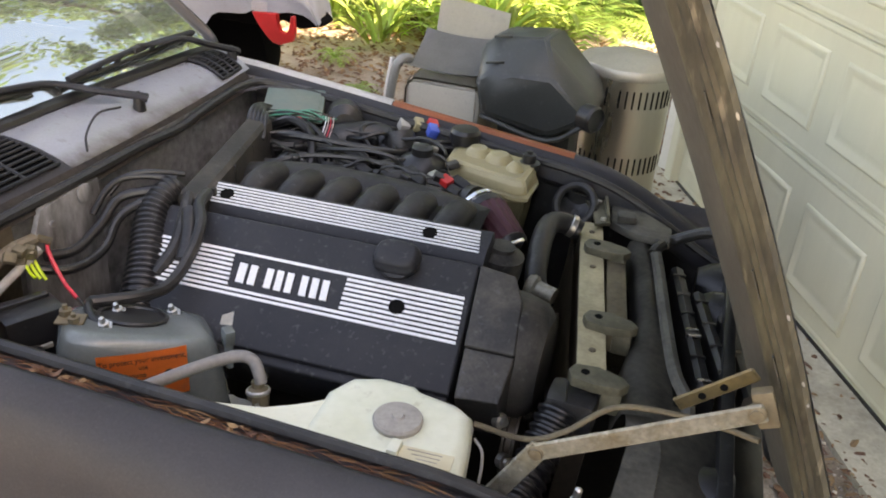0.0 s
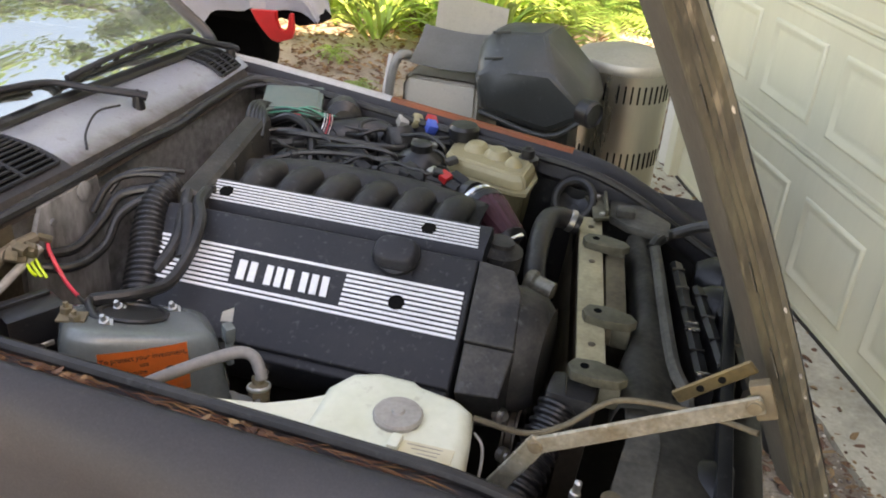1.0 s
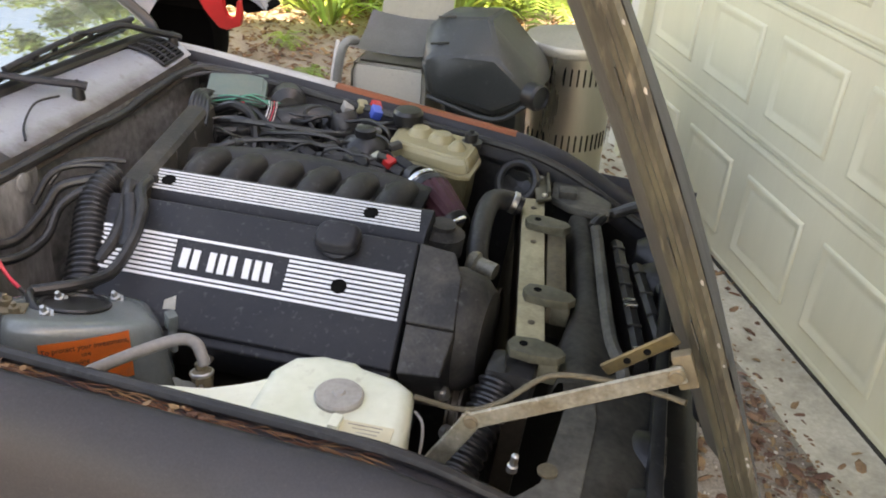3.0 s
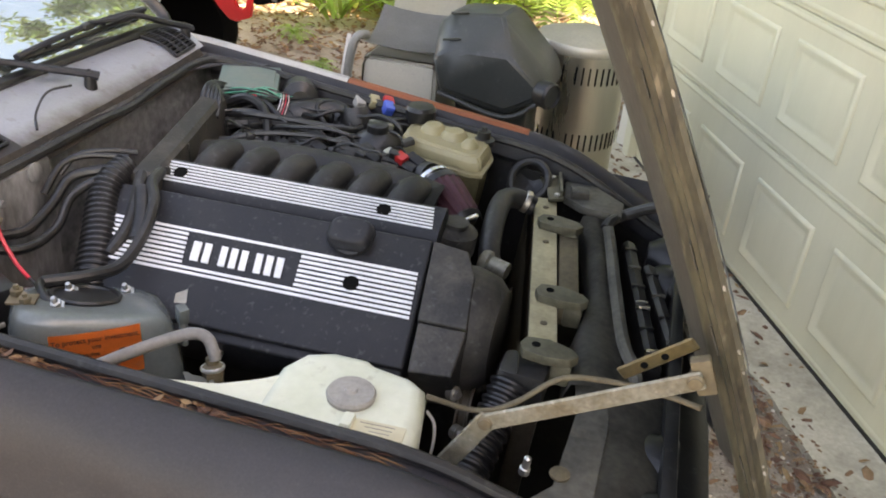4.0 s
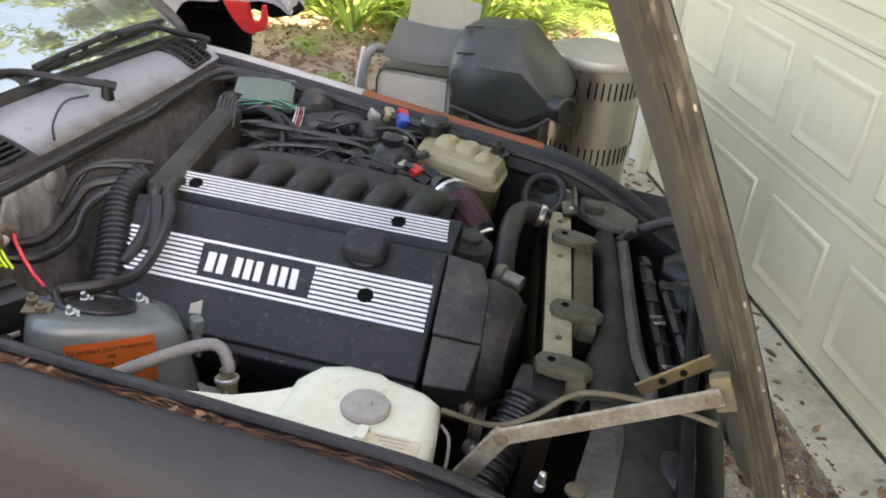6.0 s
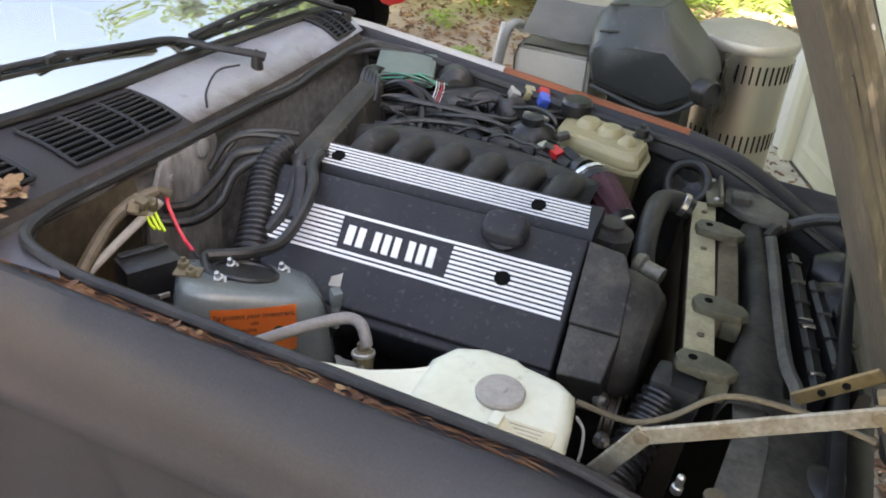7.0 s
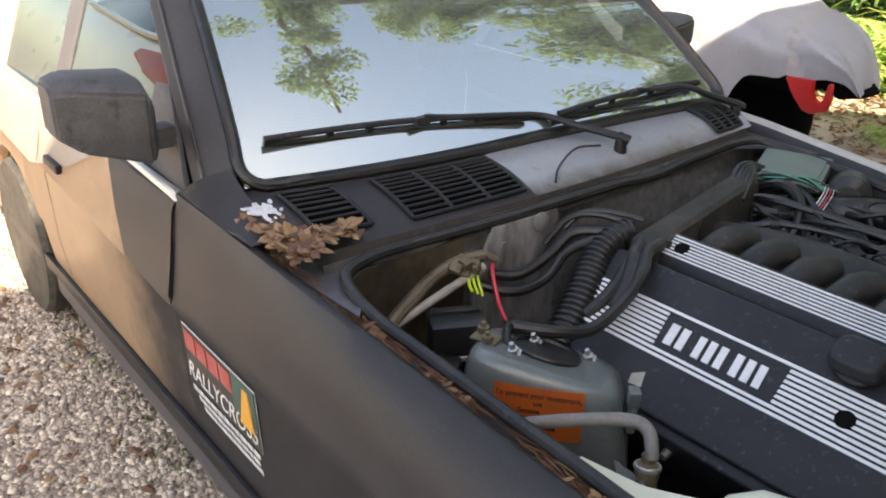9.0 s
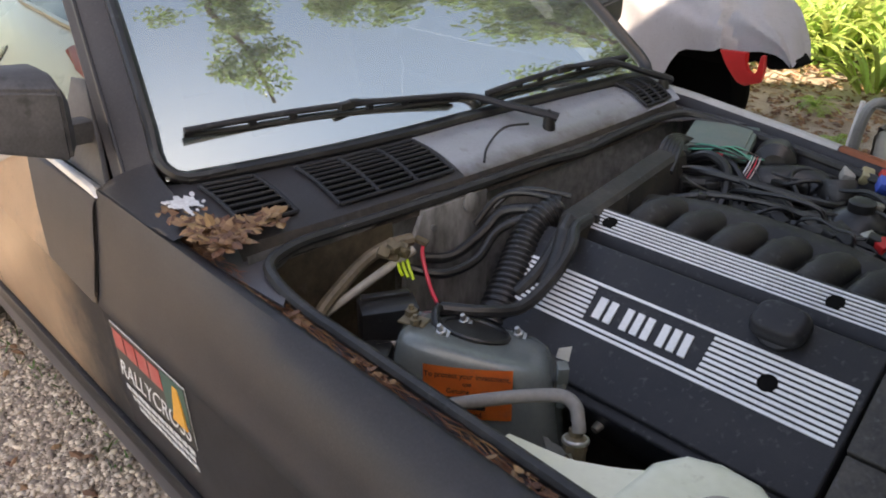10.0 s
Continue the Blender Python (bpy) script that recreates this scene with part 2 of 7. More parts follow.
# near-black for openings, and for parts meant to lie in deep shade
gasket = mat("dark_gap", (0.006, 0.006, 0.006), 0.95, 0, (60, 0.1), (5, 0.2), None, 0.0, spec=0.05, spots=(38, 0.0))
tyre = mat("tyre_rubber", (0.03, 0.029, 0.027), 0.75, 0, (60, 0.2), (12, 0.6), (0.14, 0.12, 0.09), 0.15)
wheel_grey = mat("dirty_wheel", (0.30, 0.29, 0.27), 0.5, 0.4, (60, 0.2), (9, 0.6), (0.15, 0.13, 0.10), 0.1)
cover_cloth = mat("grey_white_car_cover", (0.60, 0.60, 0.63), 0.75, 0, (160, 0.08), (2.5, 0.35), (0.42, 0.42, 0.44), 0.2)
red_plastic = mat("red_plastic", (0.55, 0.025, 0.025), 0.35, 0, (80, 0.06), (8, 0.3), None, 0.03)
lens_red = mat("red_lamp_lens", (0.40, 0.008, 0.016), 0.35, 0, (80, 0.05), (8, 0.3), None, 0.0, spec=0.2)
hatch_glass = mat("dark_tinted_window", (0.02, 0.024, 0.026), 0.15, 0, (60, 0.05), (5, 0.2), None, 0.0)
label_orange = mat("orange_label", (0.80, 0.20, 0.045), 0.5, 0, (150, 0.06), (14, 0.25), (0.60, 0.16, 0.05), 0.02)
ink = mat("black_ink", (0.02, 0.018, 0.016), 0.6, 0, (100, 0.05), (9, 0.1), None, 0)
wire_red = mat("red_wire", (0.60, 0.03, 0.05), 0.4, 0, (80, 0.05), (8, 0.1), None, 0)
wire_yellow = mat("yellow_green_wire", (0.50, 0.66, 0.03), 0.4, 0, (80, 0.05), (8, 0.1), None, 0)
wire_green = mat("green_wire", (0.04, 0.30, 0.20), 0.45, 0, (80, 0.05), (8, 0.1), None, 0)
wire_pale = mat("pale_wire", (0.50, 0.38, 0.36), 0.5, 0, (80, 0.05), (8, 0.1), None, 0)
blue_plastic = mat("blue_plastic", (0.04, 0.10, 0.45), 0.4, 0, (80, 0.05), (8, 0.2), None, 0)
ecu_cover = mat("dull_green_grey_plastic", (0.095, 0.14, 0.125), 0.5, 0, (90, 0.08), (12, 0.6), (0.20, 0.18, 0.15), 0.03)
hub_red = mat("shaded_dark_red_paint", (0.34, 0.03, 0.025), 0.5, 0, (80, 0.2), (10, 0.5), None, 0.1)
bracket_ochre = mat("oily_ochre_steel", (0.13, 0.095, 0.04), 0.5, 0.3, (70, 0.3), (14, 0.8), (0.05, 0.04, 0.025), 0.15)
filter_red = mat("dark_red_filter_gauze", (0.062, 0.013, 0.021), 0.7, 0, (300, 0.3), (20, 0.4), None, 0.3)
needle_mat = islands(mat("pine_needle", (0.17, 0.075, 0.04), 0.8, 0, (90, 0.2), (20, 0.4), None, 0.1), 0.5, 0.02)
dead_leaf = islands(mat("dead_leaf", (0.21, 0.115, 0.065), 0.8, 0, (90, 0.2), (20, 0.6), (0.12, 0.065, 0.035), 0.2), 0.5, 0.02)
pebble_mat = islands(mat("gravel_stone", (0.48, 0.41, 0.345), 0.85, 0, (120, 0.15), (12, 0.3), None, 0.15), 0.65, 0.02)
fern_mat = leafy(islands(mat("fern_leaf", (0.29, 0.45, 0.12), 0.45, 0, (60, 0.15), (6, 0.3), (0.26, 0.34, 0.07), 0.05), 0.45, 0.025), 0.45)
strap_mat = leafy(islands(mat("strap_leaf", (0.38, 0.52, 0.15), 0.42, 0, (60, 0.12), (6, 0.3), (0.30, 0.40, 0.08), 0.04), 0.4, 0.025), 0.5)
bush_mat = leafy(islands(mat("shrub_leaf", (0.085, 0.165, 0.045), 0.42, 0, (60, 0.2), (4, 0.4), (0.16, 0.24, 0.06), 0.05), 0.55, 0.025), 0.4)
oak_mat = leafy(islands(mat("oak_leaf", (0.17, 0.235, 0.085), 0.5, 0, (60, 0.2), (4, 0.4), None, 0.05), 0.5, 0.025), 0.45)
bark = mat("bark", (0.11, 0.085, 0.065), 0.9, 0, (30, 0.35), (6, 0.5), None, 0.6, axis=(1, 1, 0.3))
seat_dark = mat("dark_interior", (0.035, 0.034, 0.034), 0.7, 0, (120, 0.2), (6, 0.4), None, 0.1)
mirror_glass = mat("mirror_glass", (0.9, 0.9, 0.9), 0.03, 1.0, (5, 0.0), (3, 0.0), None, 0.0, rough_var=0.0)


def glass_mat(name, tint, gloss_ior=1.5, dirt=0.16):
    m = bpy.data.materials.new(name)
    m.use_nodes = True
    n, l = m.node_tree.nodes, m.node_tree.links
    n.remove(n["Principled BSDF"])
    tr, gl, mx, fr = n.new("ShaderNodeBsdfTransparent"), n.new("ShaderNodeBsdfGlossy"), n.new("ShaderNodeMixShader"), n.new("ShaderNodeFresnel")
    dust, dmx = n.new("ShaderNodeBsdfDiffuse"), n.new("ShaderNodeMixShader")
    ns, mr = n.new("ShaderNodeTexNoise"), n.new("ShaderNodeMapRange")
    ns.inputs["Scale"].default_value, ns.inputs["Detail"].default_value = 6, 6
    mr.inputs["To Min"].default_value, mr.inputs["To Max"].default_value = dirt * 0.2, dirt
    l.new(ns.outputs["Fac"], mr.inputs["Value"])
    tr.inputs[0].default_value = (*tint, 1)
    gl.inputs["Roughness"].default_value = 0.012
    gl.inputs[0].default_value = (0.86, 0.99, 0.97, 1)
    dust.inputs[0].default_value = (0.40, 0.45, 0.45, 1)
    fr.inputs[0].default_value = gloss_ior
    l.new(fr.outputs[0], mx.inputs[0])
    l.new(tr.outputs[0], mx.inputs[1])
    l.new(gl.outputs[0], mx.inputs[2])
    l.new(mr.outputs[0], dmx.inputs[0])
    l.new(mx.outputs[0], dmx.inputs[1])
    l.new(dust.outputs[0], dmx.inputs[2])
    l.new(dmx.outputs[0], n["Material Output"].inputs["Surface"])
    return m


glass = glass_mat("tinted_glass", (0.22, 0.28, 0.27), 5.2, 0.27)
dark_glass = glass_mat("dark_side_glass", (0.05, 0.06, 0.06), 5.5, 0.03)
mirror_shell = mat("scuffed_grey_black_plastic", (0.058, 0.058, 0.062), 0.6, 0, (180, 0.2), (9, 0.7), (0.12, 0.12, 0.125), 0.15, spec=0.3, spots=(16, 0.6), spot_col=(0.025, 0.025, 0.027))
sticker_red = mat("faded_red_print", (0.42, 0.06, 0.055), 0.5, 0, (80, 0.1), (10, 0.4), (0.5, 0.25, 0.22), 0)

# ---- mesh helpers ----


def thing(name, label, category, at=(0, 0, 0), group="", kind=""):
    return_ob = new(name)
    return_ob.location = at
    return_ob.empty_display_size = 0.1
    return tagged(return_ob, label, category, group, kind)


def spot(ob):
    p = Vector(ob.location)
    while ob.parent:
        ob = ob.parent
        p += Vector(ob.location)
    return p


def part(name, bm, material, parent=None, label="", smooth=True, category="", kind="", group="", angle=35):
    """Link a bmesh, given in world places, as one mesh object under its thing or part."""
    bmesh.ops.recalc_face_normals(bm, faces=bm.faces)
    if parent is not None:
        bmesh.ops.translate(bm, verts=bm.verts, vec=-spot(parent))
    me = bpy.data.meshes.new(name)
    for f in bm.faces:
        f.smooth = smooth
    if smooth:
        for e in bm.edges:
            if len(e.link_faces) == 2 and e.calc_face_angle(0) > radians(angle):
                e.smooth = False
    bm.to_mesh(me)
    bm.free()
    me.materials.append(material)
    ob = new(name, me)
    if parent is not None:
        ob.parent = parent
    return tagged(ob, label, category, group, kind)


def B():
    return bmesh.new()


def box(bm, c, s, rot=(0, 0, 0), bev=0.0, seg=2):
    m = pose(*c, *rot) @ Matrix.Diagonal((s[0], s[1], s[2], 1))
    r = bmesh.ops.create_cube(bm, size=1.0, matrix=m)
    if bev:
        es = list({e for v in r["verts"] for e in v.link_edges})
        bmesh.ops.bevel(bm, geom=es, offset=bev, segments=seg, profile=0.6, affect="EDGES")
    return bm


def frame_of(p0, p1):
    w = (Vector(p1) - Vector(p0)).normalized()
    u = w.cross(Vector((0, 0, 1)))
    if u.length < 1e-4:
        u = Vector((1, 0, 0))
    u.normalize()
    return u, w.cross(u), w


def rings(bm, rs, closed=True, caps=True):
    """Skin a list of rings of points."""
    vs = [[bm.verts.new(p) for p in r] for r in rs]
    n = len(vs[0])
    for a, b in zip(vs, vs[1:]):
        for i in range(n if closed else n - 1):
            j = (i + 1) % n
            bm.faces.new((a[i], a[j], b[j], b[i]))
    if caps and closed:
        bm.faces.new(vs[0][::-1])
        bm.faces.new(vs[-1])
    return bm


def lathe(bm, base, axis, prof, n=20):
    """Turn a profile of (radius, height) round an axis through base."""
    base = Vector(base)
    u, v, w = frame_of(base, base + Vector(axis))
    return rings(bm, [[base + w * h + (u * math.cos(a) + v * math.sin(a)) * max(r, 1e-4) for a in (2 * math.pi * i / n for i in range(n))] for r, h in prof])


def cyl(bm, p0, p1, r0, r1=None, n=16):
    r1 = r0 if r1 is None else r1
    L = (Vector(p1) - Vector(p0)).length
    b = min(0.12 * min(r0, r1), 0.2 * L)
    return lathe(bm, p0, Vector(p1) - Vector(p0), [(r0 - b, 0), (r0, b), (r1, L - b), (r1 - b, L)], n)


def curve(pts, k=5):
    """Points along a smooth line through pts."""
    P = [Vector(p) for p in pts]
    P = [P[0] * 2 - P[1]] + P + [P[-1] * 2 - P[-2]]
    out = []
    for i in range(1, len(P) - 2):
        a, b, c, d = P[i - 1:i + 3]
        for j in range(k):
            t = j / k
            out.append(0.5 * (2 * b + (c - a) * t + (2 * a - 5 * b + 4 * c - d) * t * t + (3 * b - a - 3 * c + d) * t ** 3))
    return out + [P[-2]]


def tube(bm, pts, r, n=8, k=5, ribs=0.0, pitch=0.012, flat=1.0):
    """A hose or cable along pts; ribs: the depth of corrugation; r may be one radius or two, from start to end."""
    P = curve(pts, k)
    if ribs:
        Q, acc = [P[0]], 0.0
        L = sum((b - a).length for a, b in zip(P, P[1:]))
        m = int(L / pitch * 4)
        cum = [0]
        for a, b in zip(P, P[1:]):
            cum.append(cum[-1] + (b - a).length)
        Q, i = [], 0
        for q in range(m + 1):
            s = L * q / m
            while i < len(cum) - 2 and cum[i + 1] < s:
                i += 1
            Q.append(P[i].lerp(P[i + 1], (s - cum[i]) / max(1e-6, cum[i + 1] - cum[i])))
        P = Q
    ra, rb = (r, r) if isinstance(r, (int, float)) else r
    rs, u = [], None
    for i, p in enumerate(P):
        w = (P[min(i + 1, len(P) - 1)] - P[max(i - 1, 0)]).normalized()
        if u is None:
            u = frame_of(p, p + w)[0]
        u = (u - w * u.dot(w)).normalized()
        v = w.cross(u)
        rad = ra + (rb - ra) * i / (len(P) - 1)
        if ribs:
            rad += ribs * (0, 1, 1, 0)[i % 4]
        rs.append([p + (u * math.cos(a) + v * math.sin(a) * flat) * rad for a in (2 * math.pi * j / n for j in range(n))])
    return rings(bm, rs)


def prism(bm, pts, o, u, v, w, bev=0.0):
    """A slab: the outline pts in the plane o, u, v, thickened along w."""
    o, u, v, w = Vector(o), Vector(u), Vector(v), Vector(w)
    n0 = set(bm.edges)
    rings(bm, [[o + u * x + v * y for x, y in pts], [o + u * x + v * y + w for x, y in pts]])
    if bev:
        bmesh.ops.bevel(bm, geom=[e for e in bm.edges if e not in n0], offset=bev, segments=2, profile=0.6, affect="EDGES")
    return bm


def shell(bm, f, us, vs, thick=0.0):
    """A sheet through f(u, v), thickened against its normals."""
    g = [[bm.verts.new(f(u, v)) for v in vs] for u in us]
    fs = [bm.faces.new((a[j], a[j + 1], b[j + 1], b[j])) for a, b in zip(g, g[1:]) for j in range(len(vs) - 1)]
    if thick:
        bmesh.ops.solidify(bm, geom=fs, thickness=thick)
    return bm


def steps(a, b, n):
    return [a + (b - a) * i / n for i in range(n + 1)]


def lerp_table(tab, x):
    """Read a value from rows of (x, value...) by straight lines."""
    if x <= tab[0][0]:
        return tab[0][1:]
    for p, q in zip(tab, tab[1:]):
        if x <= q[0]:
            t = (x - p[0]) / (q[0] - p[0])
            return tuple(a + (b - a) * t for a, b in zip(p[1:], q[1:]))
    return tab[-1][1:]


def words(text, size, m, parent, material, name="lettering", label="", sx=1.0):
    """Built-in lettering laid at the pose m, as a mesh under its part."""
    c = bpy.data.curves.new(name, "FONT")
    c.body, c.size, c.align_x, c.align_y, c.extrude = text, size, "CENTER", "CENTER", 0.0004
    tmp = new("lettering", c)
    dg = bpy.context.evaluated_depsgraph_get()
    me = bpy.data.meshes.new_from_object(tmp.evaluated_get(dg))
    bpy.data.objects.remove(tmp)
    me.transform(m @ Matrix.Diagonal((sx, 1, 1, 1)))
    me.transform(Matrix.Translation(-spot(parent)))
    me.materials.clear()
    me.materials.append(material)
    ob = new(name, me)
    ob.parent = parent
    return tagged(ob, label)

# ---- ground and house ----


def rough_ground(u, v):
    return (u, v, 0.018 * noise.noise((u * 1.3, v * 1.3, 0)) - 0.01)


near_u = [-400, -120, -40, -18, -11] + steps(-8, 5, 52) + [9, 18, 40, 120, 400]
near_v = [-400, -120, -40, -18, -10] + steps(-6, 9, 60) + [14, 22, 40, 120, 400]
gravel_ground = mat("gravel_and_leaf_litter", (0.37, 0.32, 0.265), 0.9, 0, (110, 0.45), (2.2, 0.75), (0.17, 0.115, 0.075), 0.8)
part("ground", shell(B(), rough_ground, near_u, near_v), gravel_ground, None, "brown and grey gravel driveway strewn with dead leaves", category="ground", kind="structure")

# the garage stands at an angle to the car
GP, GD, GN = Vector((1.10, 1.20, 0)), Vector((-0.3986, 0.9171, 0)), Vector((-0.9171, -0.3986, 0))


def gw(s, z, out=0.0):
    return GP + GD * s + GN * out + Vector((0, 0, z))


def slab(bm, s0, s1, z0, z1, o0, o1, bev=0.0):
    n0 = set(bm.verts)
    a = [gw(s0, z0, o0), gw(s1, z0, o0), gw(s1, z1, o0), gw(s0, z1, o0)]
    b = [gw(s0, z0, o1), gw(s1, z0, o1), gw(s1, z1, o1), gw(s0, z1, o1)]
    rings(bm, [a, b])
    if bev:
        es = list({e for v in bm.verts if v not in n0 for e in v.link_edges})
        bmesh.ops.bevel(bm, geom=es, offset=bev, segments=2, affect="EDGES")
    return bm


door_l, door_r = 1.75, -3.26
DOOR_ROWS = ((0.012, 0.582, 0.115, 0.452), (0.585, 1.098, 0.690, 1.002), (1.101, 1.617, 1.206, 1.518), (1.620, 2.132, 1.725, 2.037))   # section bottom and top, panel bottom and top
gd = thing("garage_door", "closed cream sectional garage door with raised panels", "garage door", gw(0, 0), kind="structure")


def panel_loop(s0, s1, a, b, d, o):
    return [gw(s0 + d, a + d, o), gw(s1 - d, a + d, o), gw(s1 - d, b - d, o), gw(s0 + d, b - d, o)]


for z0, z1, a, b in DOOR_ROWS:
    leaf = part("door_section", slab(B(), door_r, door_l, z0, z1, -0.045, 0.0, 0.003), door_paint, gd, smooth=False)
    for k in range(9):
        c = 0.34 - 0.5575 * (k - 2)
        # a soft sunk moulding round a raised field
        rows = [panel_loop(c - 0.213, c + 0.213, a, b, d, o) for d, o in ((0, 0.0008), (0.006, 0.0090), (0.011, 0.0115), (0.016, 0.0108), (0.034, 0.0026), (0.040, 0.0010), (0.048, 0.0012), (0.064, 0.0060), (0.070, 0.0066))]
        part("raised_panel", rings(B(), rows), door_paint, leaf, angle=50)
    for z in (z0 + 0.022, z1 - 0.022):
        # pressed bead along the joint
        bead = rings(B(), [[gw(q, z - 0.011, 0.0005), gw(q, z - 0.004, 0.0034), gw(q, z + 0.004, 0.0034), gw(q, z + 0.011, 0.0005)] for q in (door_r + 0.01, door_l - 0.01)])
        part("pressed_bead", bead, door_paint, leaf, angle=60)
part("bottom_seal", slab(B(), door_r, door_l, 0.0, 0.014, -0.03, 0.012, 0.003), rubber, gd, "black rubber bottom seal")
top_z, ridge = 2.142, -4.6


def eave(s):
    """Height of the gable roof over the door wall."""
    return 3.70 + 0.39 * (0.32 - max(s, 2 * ridge - s))


def gable(bm, s0, s1, z0, o0, o1):
    cuts = [s0] + ([ridge] if s0 < ridge < s1 else []) + [s1]
    for a, b in zip(cuts, cuts[1:]):
        rings(bm, [[gw(a, z0, o), gw(b, z0, o), gw(b, eave(b), o), gw(a, eave(a), o)] for o in (o0, o1)])
    return bm


house_r = -11.1
bm = gable(B(), door_l + 0.09, 1.97, 0, -0.30, 0.03)
gable(bm, house_r, door_r - 0.09, 0, -0.30, 0.03)
gable(bm, door_r - 0.09, door_l + 0.09, top_z + 0.09, -0.30, 0.03)
gable(bm, 1.67, 1.97, 0, -6.0, -0.30)
gable(bm, house_r, house_r + 0.3, 0, -6.0, -0.30)
gable(bm, house_r, 1.97, 0, -6.3, -6.0)
part("wall_garage", bm, wall_paint, None, "pale painted garage wall round the door", smooth=False, category="wall", kind="structure")
bm = slab(B(), door_l, door_l + 0.09, 0, top_z + 0.09, -0.1, 0.045, 0.004)
slab(bm, door_r - 0.09, door_r, 0, top_z + 0.09, -0.1, 0.045, 0.004)
slab(bm, door_r, door_l, top_z, top_z + 0.09, -0.1, 0.045, 0.004)
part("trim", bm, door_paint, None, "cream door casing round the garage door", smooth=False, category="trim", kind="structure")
bm = B()
for a, b in ((ridge, 2.05), (house_r - 0.1, ridge)):
    rings(bm, [[gw(a, eave(a) + 0.002, o), gw(b, eave(b) + 0.002, o), gw(b, eave(b) + 0.10, o), gw(a, eave(a) + 0.10, o)] for o in (-6.5, 0.06)])
part("roof", bm, wall_paint, None, "plain low gable roof over the garage", smooth=False, category="roof", kind="structure")
bm = B()
rag = [(-7.5, 0.5)] + [(s, 0.24 + 0.06 * noise.noise((s * 1.7, 3, 0)) + 0.03 * noise.noise((s * 7, 1, 0))) for s in steps(-7.4, 2.6, 60)] + [(2.7, 0.4), (2.7, -0.04), (-7.5, -0.04)]
prism(bm, rag, gw(0, -0.06), GD, GN, (0, 0, 0.068))
part("pavement", bm, concrete, None, "stained pale concrete apron at the garage door", smooth=False, category="pavement", kind="structure")

# ---- the car ----
car = thing("car", "old black primered coupe with its bonnet open and engine bared", "car", (-1.4, 0, 0))
EDGE = [(-1.36, 0.735, 0.945), (-0.95, 0.725, 0.925), (-0.63, 0.708, 0.898), (0.12, 0.66, 0.832), (0.22, 0.652, 0.808), (0.32, 0.642, 0.765), (0.44, 0.615, 0.705), (0.62, 0.56, 0.64)]   # bonnet opening: half width, height


def fender_section(x, side):
    w, z = lerp_table(EDGE, x)
    out = 0.838 if x < -0.2 else 0.838 - 0.05 * ((x + 0.2) / 0.82) ** 2
    low = 0.24
    arch = 0.315 ** 2 - (x + 0.36) ** 2
    if arch > 0:
        low = max(low, 0.265 + math.sqrt(arch))
    mid = (z + 0.70) / 2
    pts = [(w - 0.020, z - 0.050), (w - 0.014, z - 0.018), (w + 0.004, z - 0.026), (w + 0.028, z - 0.026), (w + 0.034, z - 0.002), (w + 0.052, z + 0.013), (w + 0.068, z + 0.014), (out - 0.026, z - 0.022), (out - 0.010, mid - 0.015), (out + 0.004, 0.725), (out + 0.012, 0.698), (out + 0.004, 0.678), (out - 0.004, max(low + 0.02, 0.50)), (out - 0.02, max(low + 0.01, 0.36)), (out - 0.045, low)]
    return [Vector((x, side * y, zz)) for y, zz in pts]


xs = steps(-1.3555, 0.62, 46)
for side, m, lab in ((-1, satin_black, "satin black front wing with dirt along its edge"), (1, satin_black, "black front wing")):
    bm = B()
    rings(bm, [fender_section(x, side) for x in xs], closed=False, caps=False)
    bmesh.ops.solidify(bm, geom=bm.faces[:], thickness=0.004)
    wing = part("front_wing", bm, m, car, lab, angle=50)
    if side == 1:
        # the top of this wing keeps older paint: white behind, orange in front
        for a, b, mm, nm in ((-1.34, -0.49, white_paint, "white_paint_band"), (-0.487, 0.08, orange_paint, "orange_paint_band")):
            bm = B()
            rings(bm, [[p + Vector((0, 0, 0.003)) for p in (lambda q: [q[4].lerp(q[5], 0.45)] + q[5:9])(fender_section(x, 1))] for x in steps(a, b, 18)], closed=False, caps=False)
            bmesh.ops.solidify(bm, geom=bm.faces[:], thickness=0.002)
            part(nm, bm, mm, wing, "chalky white paint left on the wing top" if mm is white_paint else "faded orange paint left on the wing top")

# cowl panel between bay and windscreen


def cowl_front(y):
    q = (abs(y) / 0.70) ** 2
    return -0.925 - 0.03 * q


def cowl_back(y):
    return -1.115 - 0.10 * (y / 0.70) ** 2 if y < 0 else -1.115 + 0.055 * (y / 0.70) ** 1.2


def cowl_pt(y, t, lift=0.0):
    x = cowl_front(y) + (cowl_back(y) - cowl_front(y)) * t
    return Vector((x, y, 0.932 + 0.045 * t + 0.012 * math.sin(math.pi * t) + lift))


part("cowl_panel", shell(B(), lambda y, t: cowl_pt(y, t), steps(-0.135, 0.735, 28), steps(0, 1.08, 8), 0.004), cowl_grey, car, "weathered grey scuttle panel with rust along its edge")
part("cowl_panel", shell(B(), lambda y, t: cowl_pt(y, t), steps(-0.735, -0.1355, 18), steps(0, 1.08, 8), 0.004), satin_black, car, "satin black end of the scuttle panel")
for s in (-1, 1):
    bm = B()
    prism(bm, [(-1.0, 0), (-1.36, 0), (-1.36, 0.05), (-1.10, 0.03), (-1.0, 0.012)], (0, s * 0.728, 0.938), (1, 0, 0), (0, s * 1.0, 0), (0, 0, 0.012), 0.004)
    part("wing_corner", bm, satin_black, car, "satin black corner of the scuttle")
